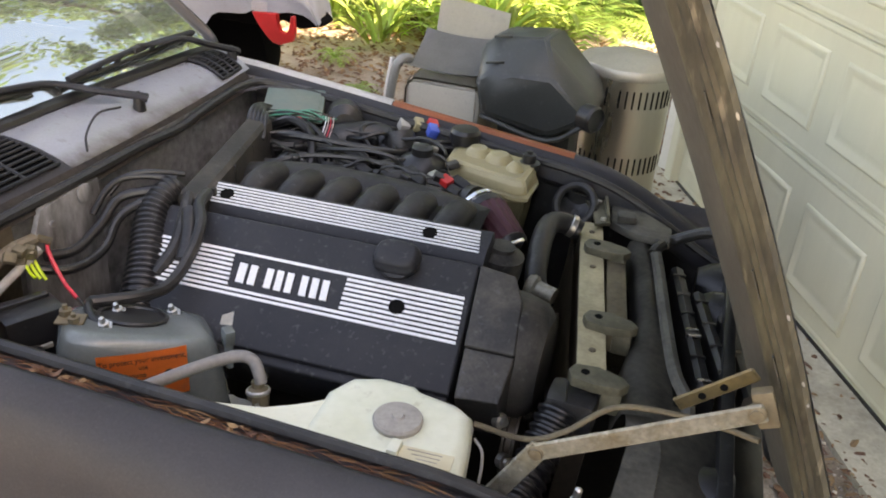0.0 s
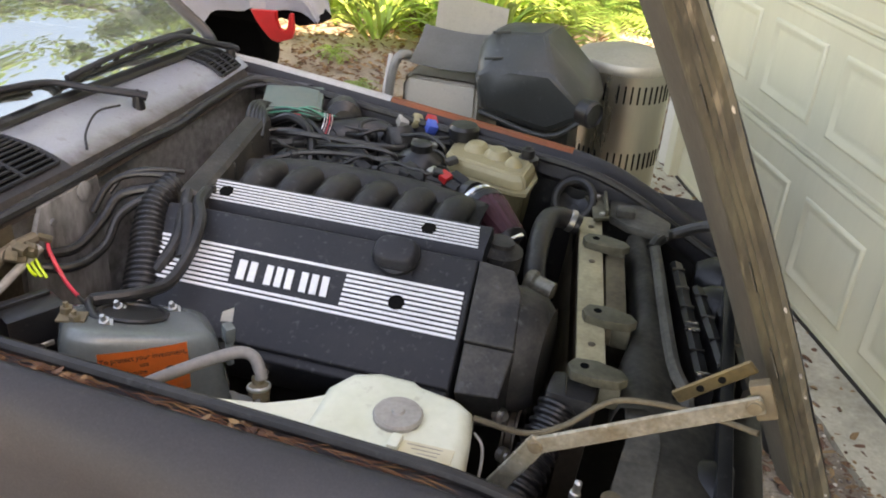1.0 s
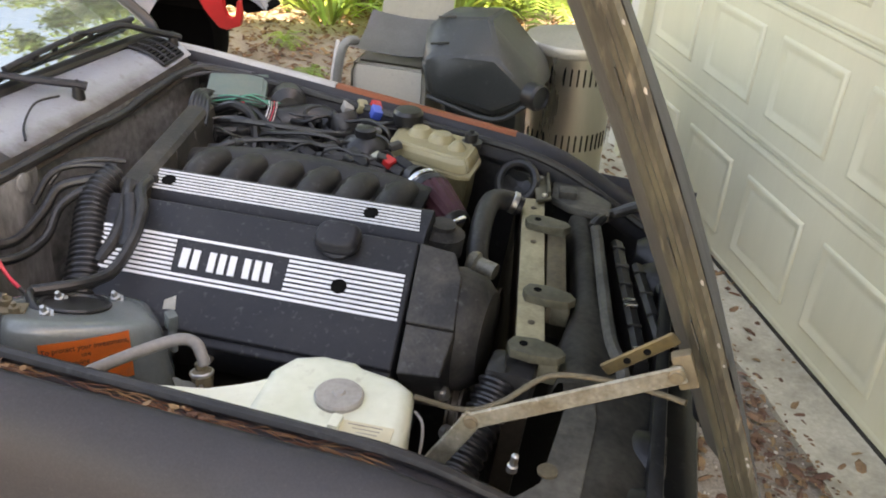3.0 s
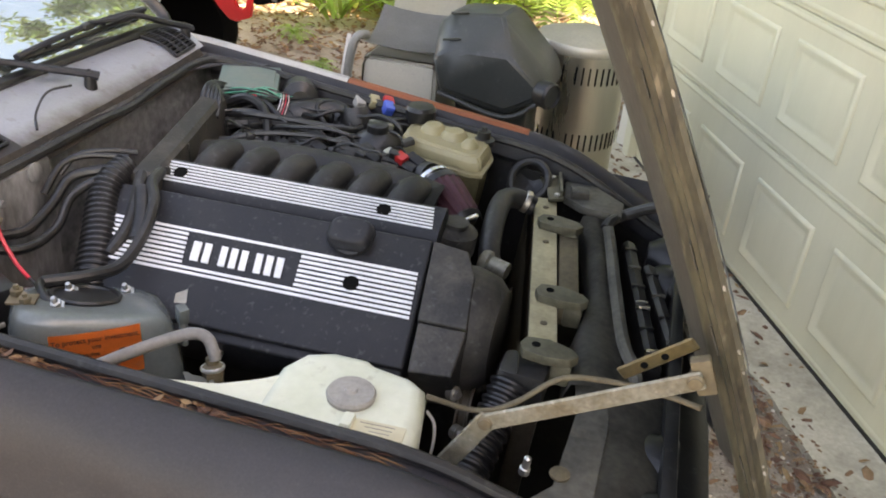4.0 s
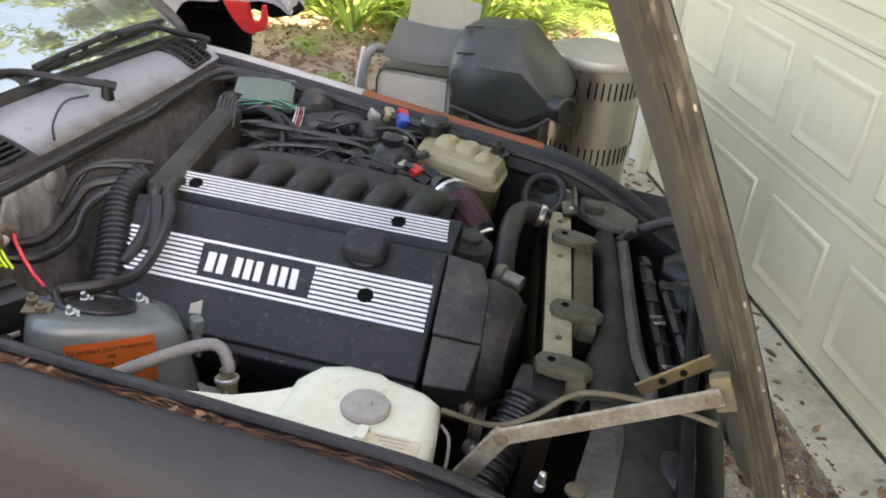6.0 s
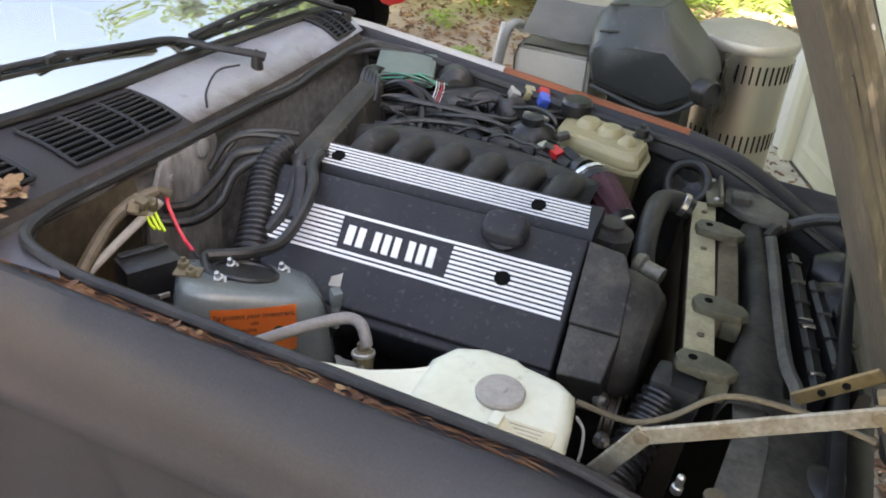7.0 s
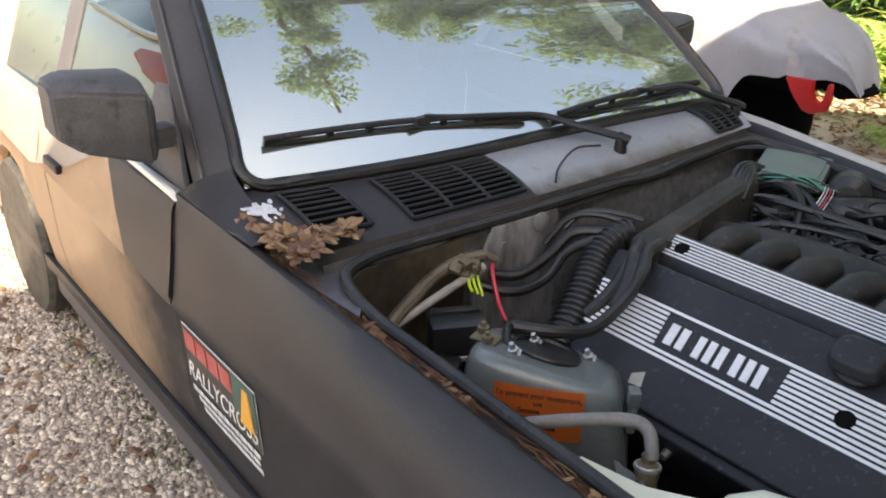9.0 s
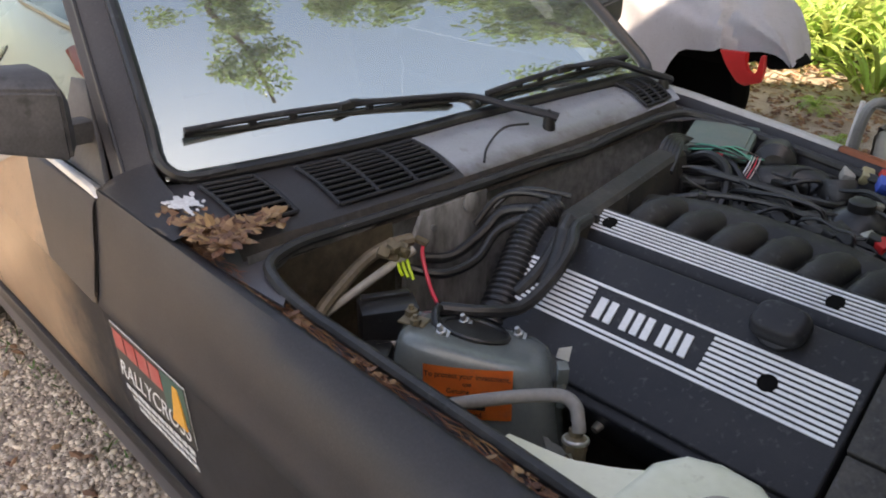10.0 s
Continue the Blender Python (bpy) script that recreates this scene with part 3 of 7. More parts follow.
# rusty front flange of the cowl and the seal that runs round the bay's rear
bm = B()
shell(bm, lambda y, t: Vector((cowl_front(y) + 0.030 * t + 0.001, y, 0.934 - 0.040 * t)), steps(-0.70, 0.70, 40), steps(0, 1, 3), 0.003)
part("cowl_flange", bm, rust_edge, car, "rusty scuttle flange")
bm = B()
def edge_pt(x, s):
    w, z = lerp_table(EDGE, x)
    return (x, s * (w - 0.008), z - 0.008)


cowl_run = [(cowl_front(y) + 0.024, y, 0.916 - 0.012 * math.exp(-((y - 0.25) / 0.1) ** 2)) for y in steps(-0.5, 0.58, 14)]
tube(bm, [edge_pt(x, -1) for x in steps(0.56, -0.72, 14)] + [(-0.80, -0.705, 0.913), (-0.875, -0.678, 0.920), (-0.902, -0.60, 0.924)] + cowl_run + [(-0.905, 0.66, 0.916), (-0.86, 0.695, 0.912)] + [edge_pt(x, 1) for x in steps(-0.76, 0.56, 14)], 0.0118, 8, 4)
part("bay_seal", bm, rubber_dusty, car, "dusty black rubber bonnet seal")

# plates that close the bay's rear corners
for s in (-1, 1):
    bm = prism(B(), [(-1.02, 0.750), (-0.74, 0.735), (-0.78, 0.700), (-0.87, 0.672), (-0.915, 0.59), (-1.02, 0.59)], (0, 0, 0.902), (1, 0, 0), (0, s, 0), (0, 0, 0.006), 0.001)
    part("bay_corner_plate", bm, satin_black, car, "black plate closing the bay corner")
# louvres in the cowl


def louvre(y0, y1, t0, t1, cols, rows):
    base = part("louvre_grille", shell(B(), lambda y, t: cowl_pt(y, t, 0.0045), steps(y0, y1, 10), steps(t0, t1, 6), 0.003), gasket, car, "black slotted air intake grille")
    bm = B()
    for c in range(cols + 1):
        y = y0 + (y1 - y0) * c / cols
        tube(bm, [cowl_pt(y, t, 0.008) for t in steps(t0, t1, 3)], 0.0045, 6, 2)
    for t in (t0, t1):
        tube(bm, [cowl_pt(y, t, 0.008) for y in steps(y0, y1, 5)], 0.0045, 6, 2)
    part("grille_rim", bm, cover_black, base)
    for r in range(1, rows):
        t = t0 + (t1 - t0) * r / rows
        part("grille_bar", tube(B(), [cowl_pt(y, t, 0.0075) for y in steps(y0, y1, 5)], 0.0032, 6, 2), cover_black, base)


louvre(-0.660, -0.545, 0.16, 0.86, 1, 8)
louvre(-0.455, -0.155, 0.10, 0.84, 3, 9)
louvre(0.570, 0.690, 0.07, 0.95, 3, 9)
random.seed(2)
for k in range(26):
    a0, d0 = 2 * math.pi * random.random(), 0.052 * random.random() ** 0.7
    r = (0.016 if d0 < 0.022 else 0.006) * random.uniform(0.6, 1.2)
    c = Vector((-1.125 + d0 * math.cos(a0), -0.712 + 0.8 * d0 * math.sin(a0), 0))
    c.z = cowl_pt(c.y, min(1.05, (c.x - cowl_front(c.y)) / (cowl_back(c.y) - cowl_front(c.y)))).z + 0.0035
    bm = prism(B(), [(r * math.cos(a) * q, 0.8 * r * math.sin(a) * q) for a, q in ((a, random.uniform(0.6, 1.35)) for a in steps(0, 2 * math.pi * 13 / 14, 13))], c, (1, 0, -0.22), (0, 1, 0), (0, 0, 0.0012 + 0.00005 * k))
    part("paint_flake", bm, flake_paint, car, "flake of chalky pale paint", smooth=False)

# windscreen: glass, rubber, pillars, roof


def screen(y, t):
    b, top = cowl_back(y) - 0.018, -1.60 - 0.06 * (min(y, 0) / 0.6) ** 2
    return Vector((b + (top - b) * t, y * (1 - 0.15 * t), 0.985 + 0.40 * t + 0.03 * math.sin(math.pi * t)))


ws = part("windscreen", shell(B(), lambda y, t: screen(y, t), steps(-0.70, 0.745, 24), steps(0.0, 1, 10)), glass, car, "dirty tinted windscreen mirroring trees and sky")
ws.visible_shadow = False
bm = B()
loop = [screen(y, 0.0) for y in steps(-0.66, 0.715, 14)] + [screen(0.745, t) for t in steps(0.06, 0.97, 8)] + [screen(y, 1.0) for y in steps(0.715, -0.66, 14)] + [screen(-0.70, t) for t in steps(0.97, 0.06, 8)]
tube(bm, loop + loop[:2], 0.021, 10, 3, flat=0.7)
part("windscreen_rubber", bm, rubber, car, "black rubber windscreen surround")
for s in (-1, 1):
    bm = B()
    a, b = screen(-0.715 if s < 0 else 0.757, -0.06), screen(-0.715 if s < 0 else 0.757, 1.04)
    out = Vector((-0.085, s * 0.052, -0.012)) if s < 0 else Vector((-0.085, 0.022, -0.02))
    rings(bm, [[p + Vector((0.01, 0, 0.004)), p + out * 0.55 + Vector((0.012, 0, 0.015)), p + out + Vector((-0.02, 0, 0)), p + out * 0.9 + Vector((-0.04, 0, -0.03)), p + Vector((-0.03, 0, -0.04))] for p in (a.lerp(b, t) for t in steps(0, 1, 6))])
    wp = part("windscreen_pillar", bm, pillar_black, car, "dull black windscreen pillar")
    bm = tube(B(), [a.lerp(b, t) + out * 0.80 + Vector((-0.002, 0, 0.010)) for t in steps(0.03, 1, 8)], 0.0055, 6, 2)
    part("pillar_trim", bm, rubber if s < 0 else zinc, wp, "black rubber trim line" if s < 0 else "bright edge line of the pillar")
bm = B()
shell(bm, lambda x, y: Vector((x, y * (1 - 0.02 * (x + 1.6) ** 2), 1.40 + 0.02 * math.sin(math.pi * min(1, (-1.6 - x) / 1.3)) - 0.035 * (y / 0.6) ** 2)), steps(-1.62, -2.85, 10), steps(-0.62, 0.62, 10), 0.01)
part("roof_panel", bm, satin_black, car, "black roof panel")
def corner_patch(s):
    """Smooth scuttle end that runs up into the pillar."""
    a, b, c, d = Vector((-1.372, 0.806, 0.950)), Vector((-1.03, 0.790, 0.948)), Vector((-1.02, 0.715 if s < 0 else 0.755, 0.950)), Vector((-1.262, 0.716, 0.992)) if s < 0 else Vector((-1.15, 0.775, 0.975))

    def f(u, v):
        p = a.lerp(b, u).lerp(d.lerp(c, u), v) + Vector((0, 0, 0.010 * math.sin(math.pi * v) * (1 - 0.6 * u) + 0.03 * (1 - u) ** 4 * v))
        return Vector((p.x, s * p.y, p.z))
    return shell(B(), f, steps(0, 1, 14), steps(0, 1, 8), 0.004)


for s in (-1, 1):
    part("scuttle_end", corner_patch(s), satin_black, car, "satin black scuttle end running up into the pillar", angle=60)
part("belt_tip", prism(B(), [(-1.348, 0.944), (-1.64, 0.958), (-1.60, 0.973), (-1.38, 0.962)], (0, -0.812, 0), (1, 0, 0), (0, 0, 1), (0, 0.012, 0), 0.002), white_paint, car, "bare white strip below the mirror")
# flanks: doors, rear quarters


def flank(bm, x0, x1, side, z_low=0.24, th=0.004, top=None):
    def f(x, k):
        zt = lerp_table([(-4.0, 0.93), (-1.352, 0.945)], x)[0]
        zc = 0.698 + 0.05 * min(1.2, max(0, -1.35 - x))
        low = z_low
        arch = 0.34 ** 2 - (x + 2.90) ** 2
        if arch > 0:
            low = max(low, 0.30 + math.sqrt(arch))
        pts = [(0.785, zt), (0.803, zt - 0.006), (0.813, zt - 0.024), (0.829, (zt + zc) / 2 - 0.014), (0.850, zc), (0.840, zc - 0.022), (0.834, max(low + 0.02, 0.50)), (0.818, max(low + 0.01, 0.36)), (0.795, low)]
        y, z = pts[k]
        return Vector((x, side * y, z))
    return shell(bm, f, steps(x0, x1, 30), list(range(9)), th)


for s in (-1, 1):
    door = part("door", flank(B(), -1.3572, -2.36, s), bronze_fade if s < 0 else satin_black, car, "bronze door, its sunlit tone fading to black at the front" if s < 0 else "black door")
    if s < 0:
        # black front part ends where sunlight starts on the door
        bm = B()
        rows = steps(-1.359, -1.76, 12)
        rings(bm, [[Vector((-1.359 + (x + 1.359) * r, -y - 0.0065, z)) for r, y, z in ((1.06, 0.785, 0.946), (1.06, 0.803, 0.940), (1.0, 0.813, 0.922), (0.88, 0.829, 0.810 + 0.025 * (-1.35 - x)), (0.66, 0.8490, 0.703 + 0.05 * (-1.35 - x)))] for x in rows], closed=False, caps=False)
        bmesh.ops.solidify(bm, geom=bm.faces[:], thickness=0.0015)
        part("dark_shaded_area", bm, satin_black, door, "satin black upper door, cut along the edge of the sunlight")
        # behind that edge the sunlit tone is painted on as a pale band
        bm = B()
        rings(bm, [[Vector((x + 0.05 * k - 0.06 * k * k, -y - 0.0062, z)) for k, (y, z) in enumerate(((0.785, 0.946), (0.803, 0.940), (0.813, 0.922), (0.829, 0.810 + 0.025 * (-1.35 - x)), (0.8490, 0.715 + 0.05 * (-1.35 - x))))] for x in steps(-1.70, -2.359, 14)], closed=False, caps=False)
        bmesh.ops.solidify(bm, geom=bm.faces[:], thickness=0.0015)
        part("pale_band", bm, pale_tan, door, "pale sunlit tone painted on the upper door")
        bm = B()
        box(bm, (-2.22, -0.845, 0.79), (0.13, 0.022, 0.03), (0, 0, 0), 0.008)
        part("door_handle", bm, cover_black, door, "black door handle")
    part("rear_quarter", flank(B(), -2.366, -3.75, s), bronze if s < 0 else satin_black, car, "bronze rear quarter panel in the sun" if s < 0 else "black rear quarter panel", angle=50)
    if s < 0:
        # the same painted sunlit tone carried along the quarter panel
        bm = B()
        rings(bm, [[Vector((x, -y - 0.0062, z)) for y, z in ((0.785, 0.944), (0.803, 0.938), (0.813, 0.920), (0.829, 0.845), (0.8490, 0.770))] for x in steps(-2.368, -3.74, 20)], closed=False, caps=False)
        bmesh.ops.solidify(bm, geom=bm.faces[:], thickness=0.0015)
        part("pale_band", bm, pale_tan, [o for o in car.children if o.name.startswith("rear_quarter")][0], "pale sunlit tone painted on the quarter panel")
    bm = B()
    box(bm, (-1.70, s * 0.775, 0.235), (1.85, 0.08, 0.11), (0, 0, 0), 0.03)
    part("sill", bm, satin_black, car, "dark sill")
    bm = B()
    box(bm, (-1.9, s * 0.822, 0.315), (2.5, 0.018, 0.05), (0, 0, 0), 0.006)
    part("rub_strip", bm, cover_black, car, "black side rub strip")
    # side glass leans inwards
    gl = shell(B(), lambda q, t: Vector((-1.40 - 0.28 * t - (0.86 - 0.28 * t) * q, s * (0.778 - 0.16 * t), 0.948 + 0.415 * t)), steps(0, 1, 5), steps(0, 1, 4))
    g = part("side_window", gl, dark_glass, car, "side window reflecting a silver car")
    gl = shell(B(), lambda x, t: Vector((x, s * (0.778 - 0.16 * t), 0.948 + 0.415 * t)), steps(-2.36, -2.95, 4), steps(0, 1, 4))
    g = part("rear_side_window", gl, dark_glass, car)
    bm = B()
    rings(bm, [[Vector((-2.30 + dx, s * (0.785 - 0.16 * t + dy), 0.94 + 0.43 * t)) for dx, dy in ((0.04, 0), (-0.06, 0), (-0.06, -0.03), (0.04, -0.03))] for t in steps(0, 1, 4)])
    part("door_pillar", bm, satin_black, car)
    bm = B()
    tube(bm, [(-1.36, s * 0.792, 0.95), (-1.9, s * 0.795, 0.952), (-2.95, s * 0.79, 0.945)], 0.010, 6, 4)
    part("belt_moulding", bm, zinc if s < 0 else cover_black, car, "dull bright belt moulding" if s < 0 else "black belt moulding")
    # mirror on its triangular foot
    bm = B()
    y0 = s * 0.80
    rings(bm, [[Vector((x, y0 + s * (0.205 if s < 0 else 0.27) * k, zc if s < 0 else 1.085 + 0.62 * (zc - 1.12))) for x, zc in pts] for k, pts in ((0.0, [(-1.43, 1.04), (-1.43, 1.14), (-1.465, 1.155), (-1.52, 1.155), (-1.52, 1.04)]), (0.15, [(-1.375, 1.025), (-1.37, 1.175), (-1.42, 1.205), (-1.53, 1.205), (-1.53, 1.025)]), (0.80, [(-1.405, 1.065), (-1.40, 1.195), (-1.44, 1.218), (-1.535, 1.218), (-1.535, 1.065)]), (1.0, [(-1.44, 1.095), (-1.44, 1.19), (-1.46, 1.205), (-1.53, 1.205), (-1.53, 1.095)]))])
    bmesh.ops.bevel(bm, geom=bm.edges[:], offset=0.007, segments=2, affect="EDGES")
    mirror = part("door_mirror", bm, mirror_shell, car, "scuffed black door mirror")
    bm = B()
    prism(bm, [(-1.342, 0.0), (-1.505, 0.152), (-1.555, 0.200), (-1.635, 0.190), (-1.615, 0.006)], (0, s * 0.776, 0.954), (1, 0, 0), (0, -s * 0.3597, 0.9331), (0, s * 0.012, 0.0046), 0.003)
    box(bm, (-1.48, y0 + s * 0.0, 1.055), (0.06, 0.10, 0.05), (0, 0, 0), 0.01)
    part("mirror_foot", bm, mirror_shell, mirror, "smooth triangular mirror sail panel")
    bm = B()
    box(bm, (-1.537, y0 + s * (0.105 if s < 0 else 0.14), 1.135 if s < 0 else 1.09), (0.003, 0.16 if s < 0 else 0.20, 0.095 if s < 0 else 0.07), (0, 0, 0), 0.001)
    part("mirror_glass", bm, mirror_glass, mirror, "mirror glass")
bm = B()
box(bm, (-2.1, 0, 0.45), (1.4, 1.5, 0.1), (0, 0, 0), 0.02)
box(bm, (-1.38, 0, 0.80), (0.36, 1.36, 0.22), (0, 8, 0), 0.05)
for y in (-0.36, 0.36):
    box(bm, (-2.15, y, 0.62), (0.5, 0.48, 0.2), (0, -5, 0), 0.06)
    box(bm, (-2.42, y, 0.95), (0.16, 0.46, 0.62), (0, -14, 0), 0.06)
box(bm, (-3.1, 0, 0.86), (0.35, 1.2, 0.5), (0, -14, 0), 0.06)
part("interior", bm, seat_dark, car, "dark cabin with dashboard and seats")
bm = B()
shell(bm, lambda x, y: Vector((x, y, 0.95 - 0.03 * (y / 0.7) ** 2)), steps(-3.25, -3.95, 4), steps(-0.76, 0.76, 6), 0.01)
part("boot_lid", bm, satin_black, car, "black boot lid")
# unseen shelf and bulkhead, added to block bright outdoors behind the cabin
bm = B()
box(bm, (-3.22, 0, 0.62), (0.03, 1.5, 0.62), (0, 0, 0), 0.01)
box(bm, (-3.08, 0, 0.925), (0.32, 1.46, 0.03), (0, 0, 0), 0.01)
part("rear_shelf", bm, seat_dark, car, "dark rear shelf and bulkhead")
bm = B()
shell(bm, lambda t, y: Vector((-2.85 - 0.42 * t, y * (1 + 0.1 * t), 1.40 - 0.44 * t)), steps(0, 1, 4), steps(-0.6, 0.6, 6), 0.006)
part("rear_window", bm, dark_glass, car)
for s in (-1, 1):
    bm = B()
    rings(bm, [[Vector((x + dx, s * (0.785 - 0.17 * t), 0.93 + 0.45 * t)) for x, dx in ((-2.90, 0.0), (-3.50, 0.52 * t), (-3.50, 0.52 * t - 0.01))] + [Vector((-2.92, s * (0.755 - 0.17 * t), 0.93 + 0.45 * t))] for t in steps(0, 1, 5)])
    part("rear_pillar", bm, bronze if s < 0 else satin_black, car, "sunlit bronze rear pillar" if s < 0 else "black rear pillar")
bm = B()
box(bm, (-3.92, 0, 0.62), (0.08, 1.62, 0.6), (0, 0, 0), 0.05)
part("tail_panel", bm, satin_black, car)
for x in (-0.36, -2.93):
    for s in (-1, 1):
        bm = B()
        lathe(bm, (x, s * 0.64, 0.30), (0, s, 0), [(0.19, 0.0), (0.285, 0.0), (0.30, 0.02), (0.302, 0.10), (0.30, 0.175), (0.285, 0.195), (0.20, 0.19)], 32)
        w = part("wheel", bm, tyre, car, "dusty black tyre")
        bm = B()
        lathe(bm, (x, s * 0.66, 0.30), (0, s, 0), [(0.19, 0.0), (0.195, 0.16), (0.185, 0.168), (0.17, 0.13), (0.06, 0.14), (0.05, 0.155), (0.001, 0.155)], 24)
        part("rim", bm, wheel_grey, w, "dirty grey wheel rim")

# wipers lie on the glass


def wiper(piv, knee, a, b, hold):
    """Arm from its pivot over a knee to the blade a-b, which it holds at the share hold of its length."""
    piv, knee, a, b = Vector(piv), Vector(knee), Vector(a), Vector(b)
    d = b - a
    bow = [a + d * t + Vector((0.006, 0, 0.012 + 0.012 * math.sin(math.pi * t))) for t in steps(0, 1, 10)]
    grip = a + d * hold + Vector((0.010, 0, 0.032))
    arm = part("wiper", tube(B(), [piv + (piv - knee).normalized() * 0.022, piv + Vector((0, 0, 0.004)), piv.lerp(knee, 0.5) + Vector((0, 0, 0.010)), knee + Vector((0.004, 0, 0.016)), knee.lerp(grip, 0.5) + Vector((0.003, 0, 0.006)), grip], (0.0175, 0.0075), 8, 5, flat=0.7), cover_black, car, "black wiper with worn arm")
    bm = cyl(B(), piv - Vector((0, 0, 0.036)), piv + Vector((0, 0, 0.002)), 0.017, 0.014)
    lathe(bm, piv + Vector((0, 0, 0.008)), (0, 0, 1), [(0.009, 0), (0.009, 0.005), (0.004, 0.006), (0.004, 0.009)], 6)
    part("pivot_nut", bm, rubber_dusty, arm, "corroded pivot nut")
    bm = tube(B(), bow, 0.0095, 8, 2, flat=0.8)
    for t in (0.02, 0.22, 0.36, 0.64, 0.78, 0.98):
        box(bm, a + d * t + Vector((0.003, 0, 0.008 + 0.006 * math.sin(math.pi * t))), (0.011, 0.018, 0.016), (0, 0, 0), 0.003)
    part("blade_frame", bm, cover_black, arm)
    box_clip = box(B(), grip - Vector((0.003, 0, 0.008)), (0.020, 0.062, 0.018), (0, 0, 4), 0.005)
    part("blade_clip", box_clip, rubber_dusty, arm)
    part("blade_rubber", tube(B(), [a + d * t for t in steps(0, 1, 4)], 0.0065, 6, 2), rubber, arm)


wiper((-0.985, 0.205, 0.988), (-1.165, 0.085, 1.012), screen(-0.645, 0.135) + Vector((0.010, 0, 0.010)), screen(0.045, 0.068) + Vector((0.012, 0, 0.010)), 0.56)
wiper((-1.006, 0.715, 0.985), (-1.075, 0.55, 1.035), screen(0.13, 0.05) + Vector((0.012, 0, 0.010)), screen(0.66, 0.07) + Vector((0.012, 0, 0.010)), 0.52)
bm = tube(B(), [(-0.985, 0.13, 0.985), (-1.00, 0.06, 0.987), (-0.975, -0.02, 0.965), (-0.945, -0.06, 0.944)], 0.003, 6, 5)
part("washer_tube", bm, rubber, car, "thin black washer tube")

# the bay: firewall, inner wings, floor
bm = B()
shell(bm, lambda y, z: Vector((-0.915 + 0.05 * (0.92 - z) + 0.012 * noise.noise((y * 5, z * 5, 2)), y, z)), steps(-0.70, 0.70, 40), steps(0.30, 0.925, 12), 0.004)
part("firewall", bm, firewall_grime, car, "grimy grey painted firewall")
bm = B()
prism(bm, [(-0.37, 0.40), (-0.10, 0.40), (-0.10, 0.905), (-0.29, 0.905), (-0.345, 0.80)], (-0.905, 0, 0), (0, 1, 0), (0, 0, 1), (0.014, 0, 0), 0.005)
lathe(bm, (-0.893, -0.155, 0.888), (1, 0, 0.1), [(0.022, 0), (0.022, 0.006), (0.018, 0.008), (0.001, 0.008)], 20)
lathe(bm, (-0.893, -0.265, 0.86), (1, 0, 0), [(0.008, 0), (0.008, 0.008), (0.001, 0.009)], 8)
part("firewall_rib", bm, rib_grime, car, "stained grey pressed rib")
part("firewall_end", shell(B(), lambda y, z: Vector((-0.893 + 0.06 * max(0.0, -0.58 - y) + 0.006 * noise.noise((y * 7, z * 7, 5)), y, z)), steps(-0.70, -0.375, 16), steps(0.36, 0.905, 14), 0.004), wing_brown, car, "brown stained end of the firewall")
for s in (-1, 1):
    bm = B()
    shell(bm, lambda x, z: Vector((x, s * (lerp_table(EDGE, x)[0] - 0.03 - 0.14 * (0.9 - z)), z if z < 0.7 else lerp_table(EDGE, x)[1] - 0.05)), steps(-0.90, 0.55, 16), [0.30, 0.45, 0.6, 0.75], 0.004)
    part("inner_wing", bm, bay_dark if s > 0 else wing_brown, car, "dirty inner wing")
bm = B()
shell(bm, lambda x, y: Vector((x, y, 0.28 + 0.02 * noise.noise((x * 4, y * 4, 0)))), steps(-0.92, 0.60, 12), steps(-0.66, 0.66, 12), 0.006)
part("undertray", bm, bay_dark, car, "oily black undertray")
# strut towers


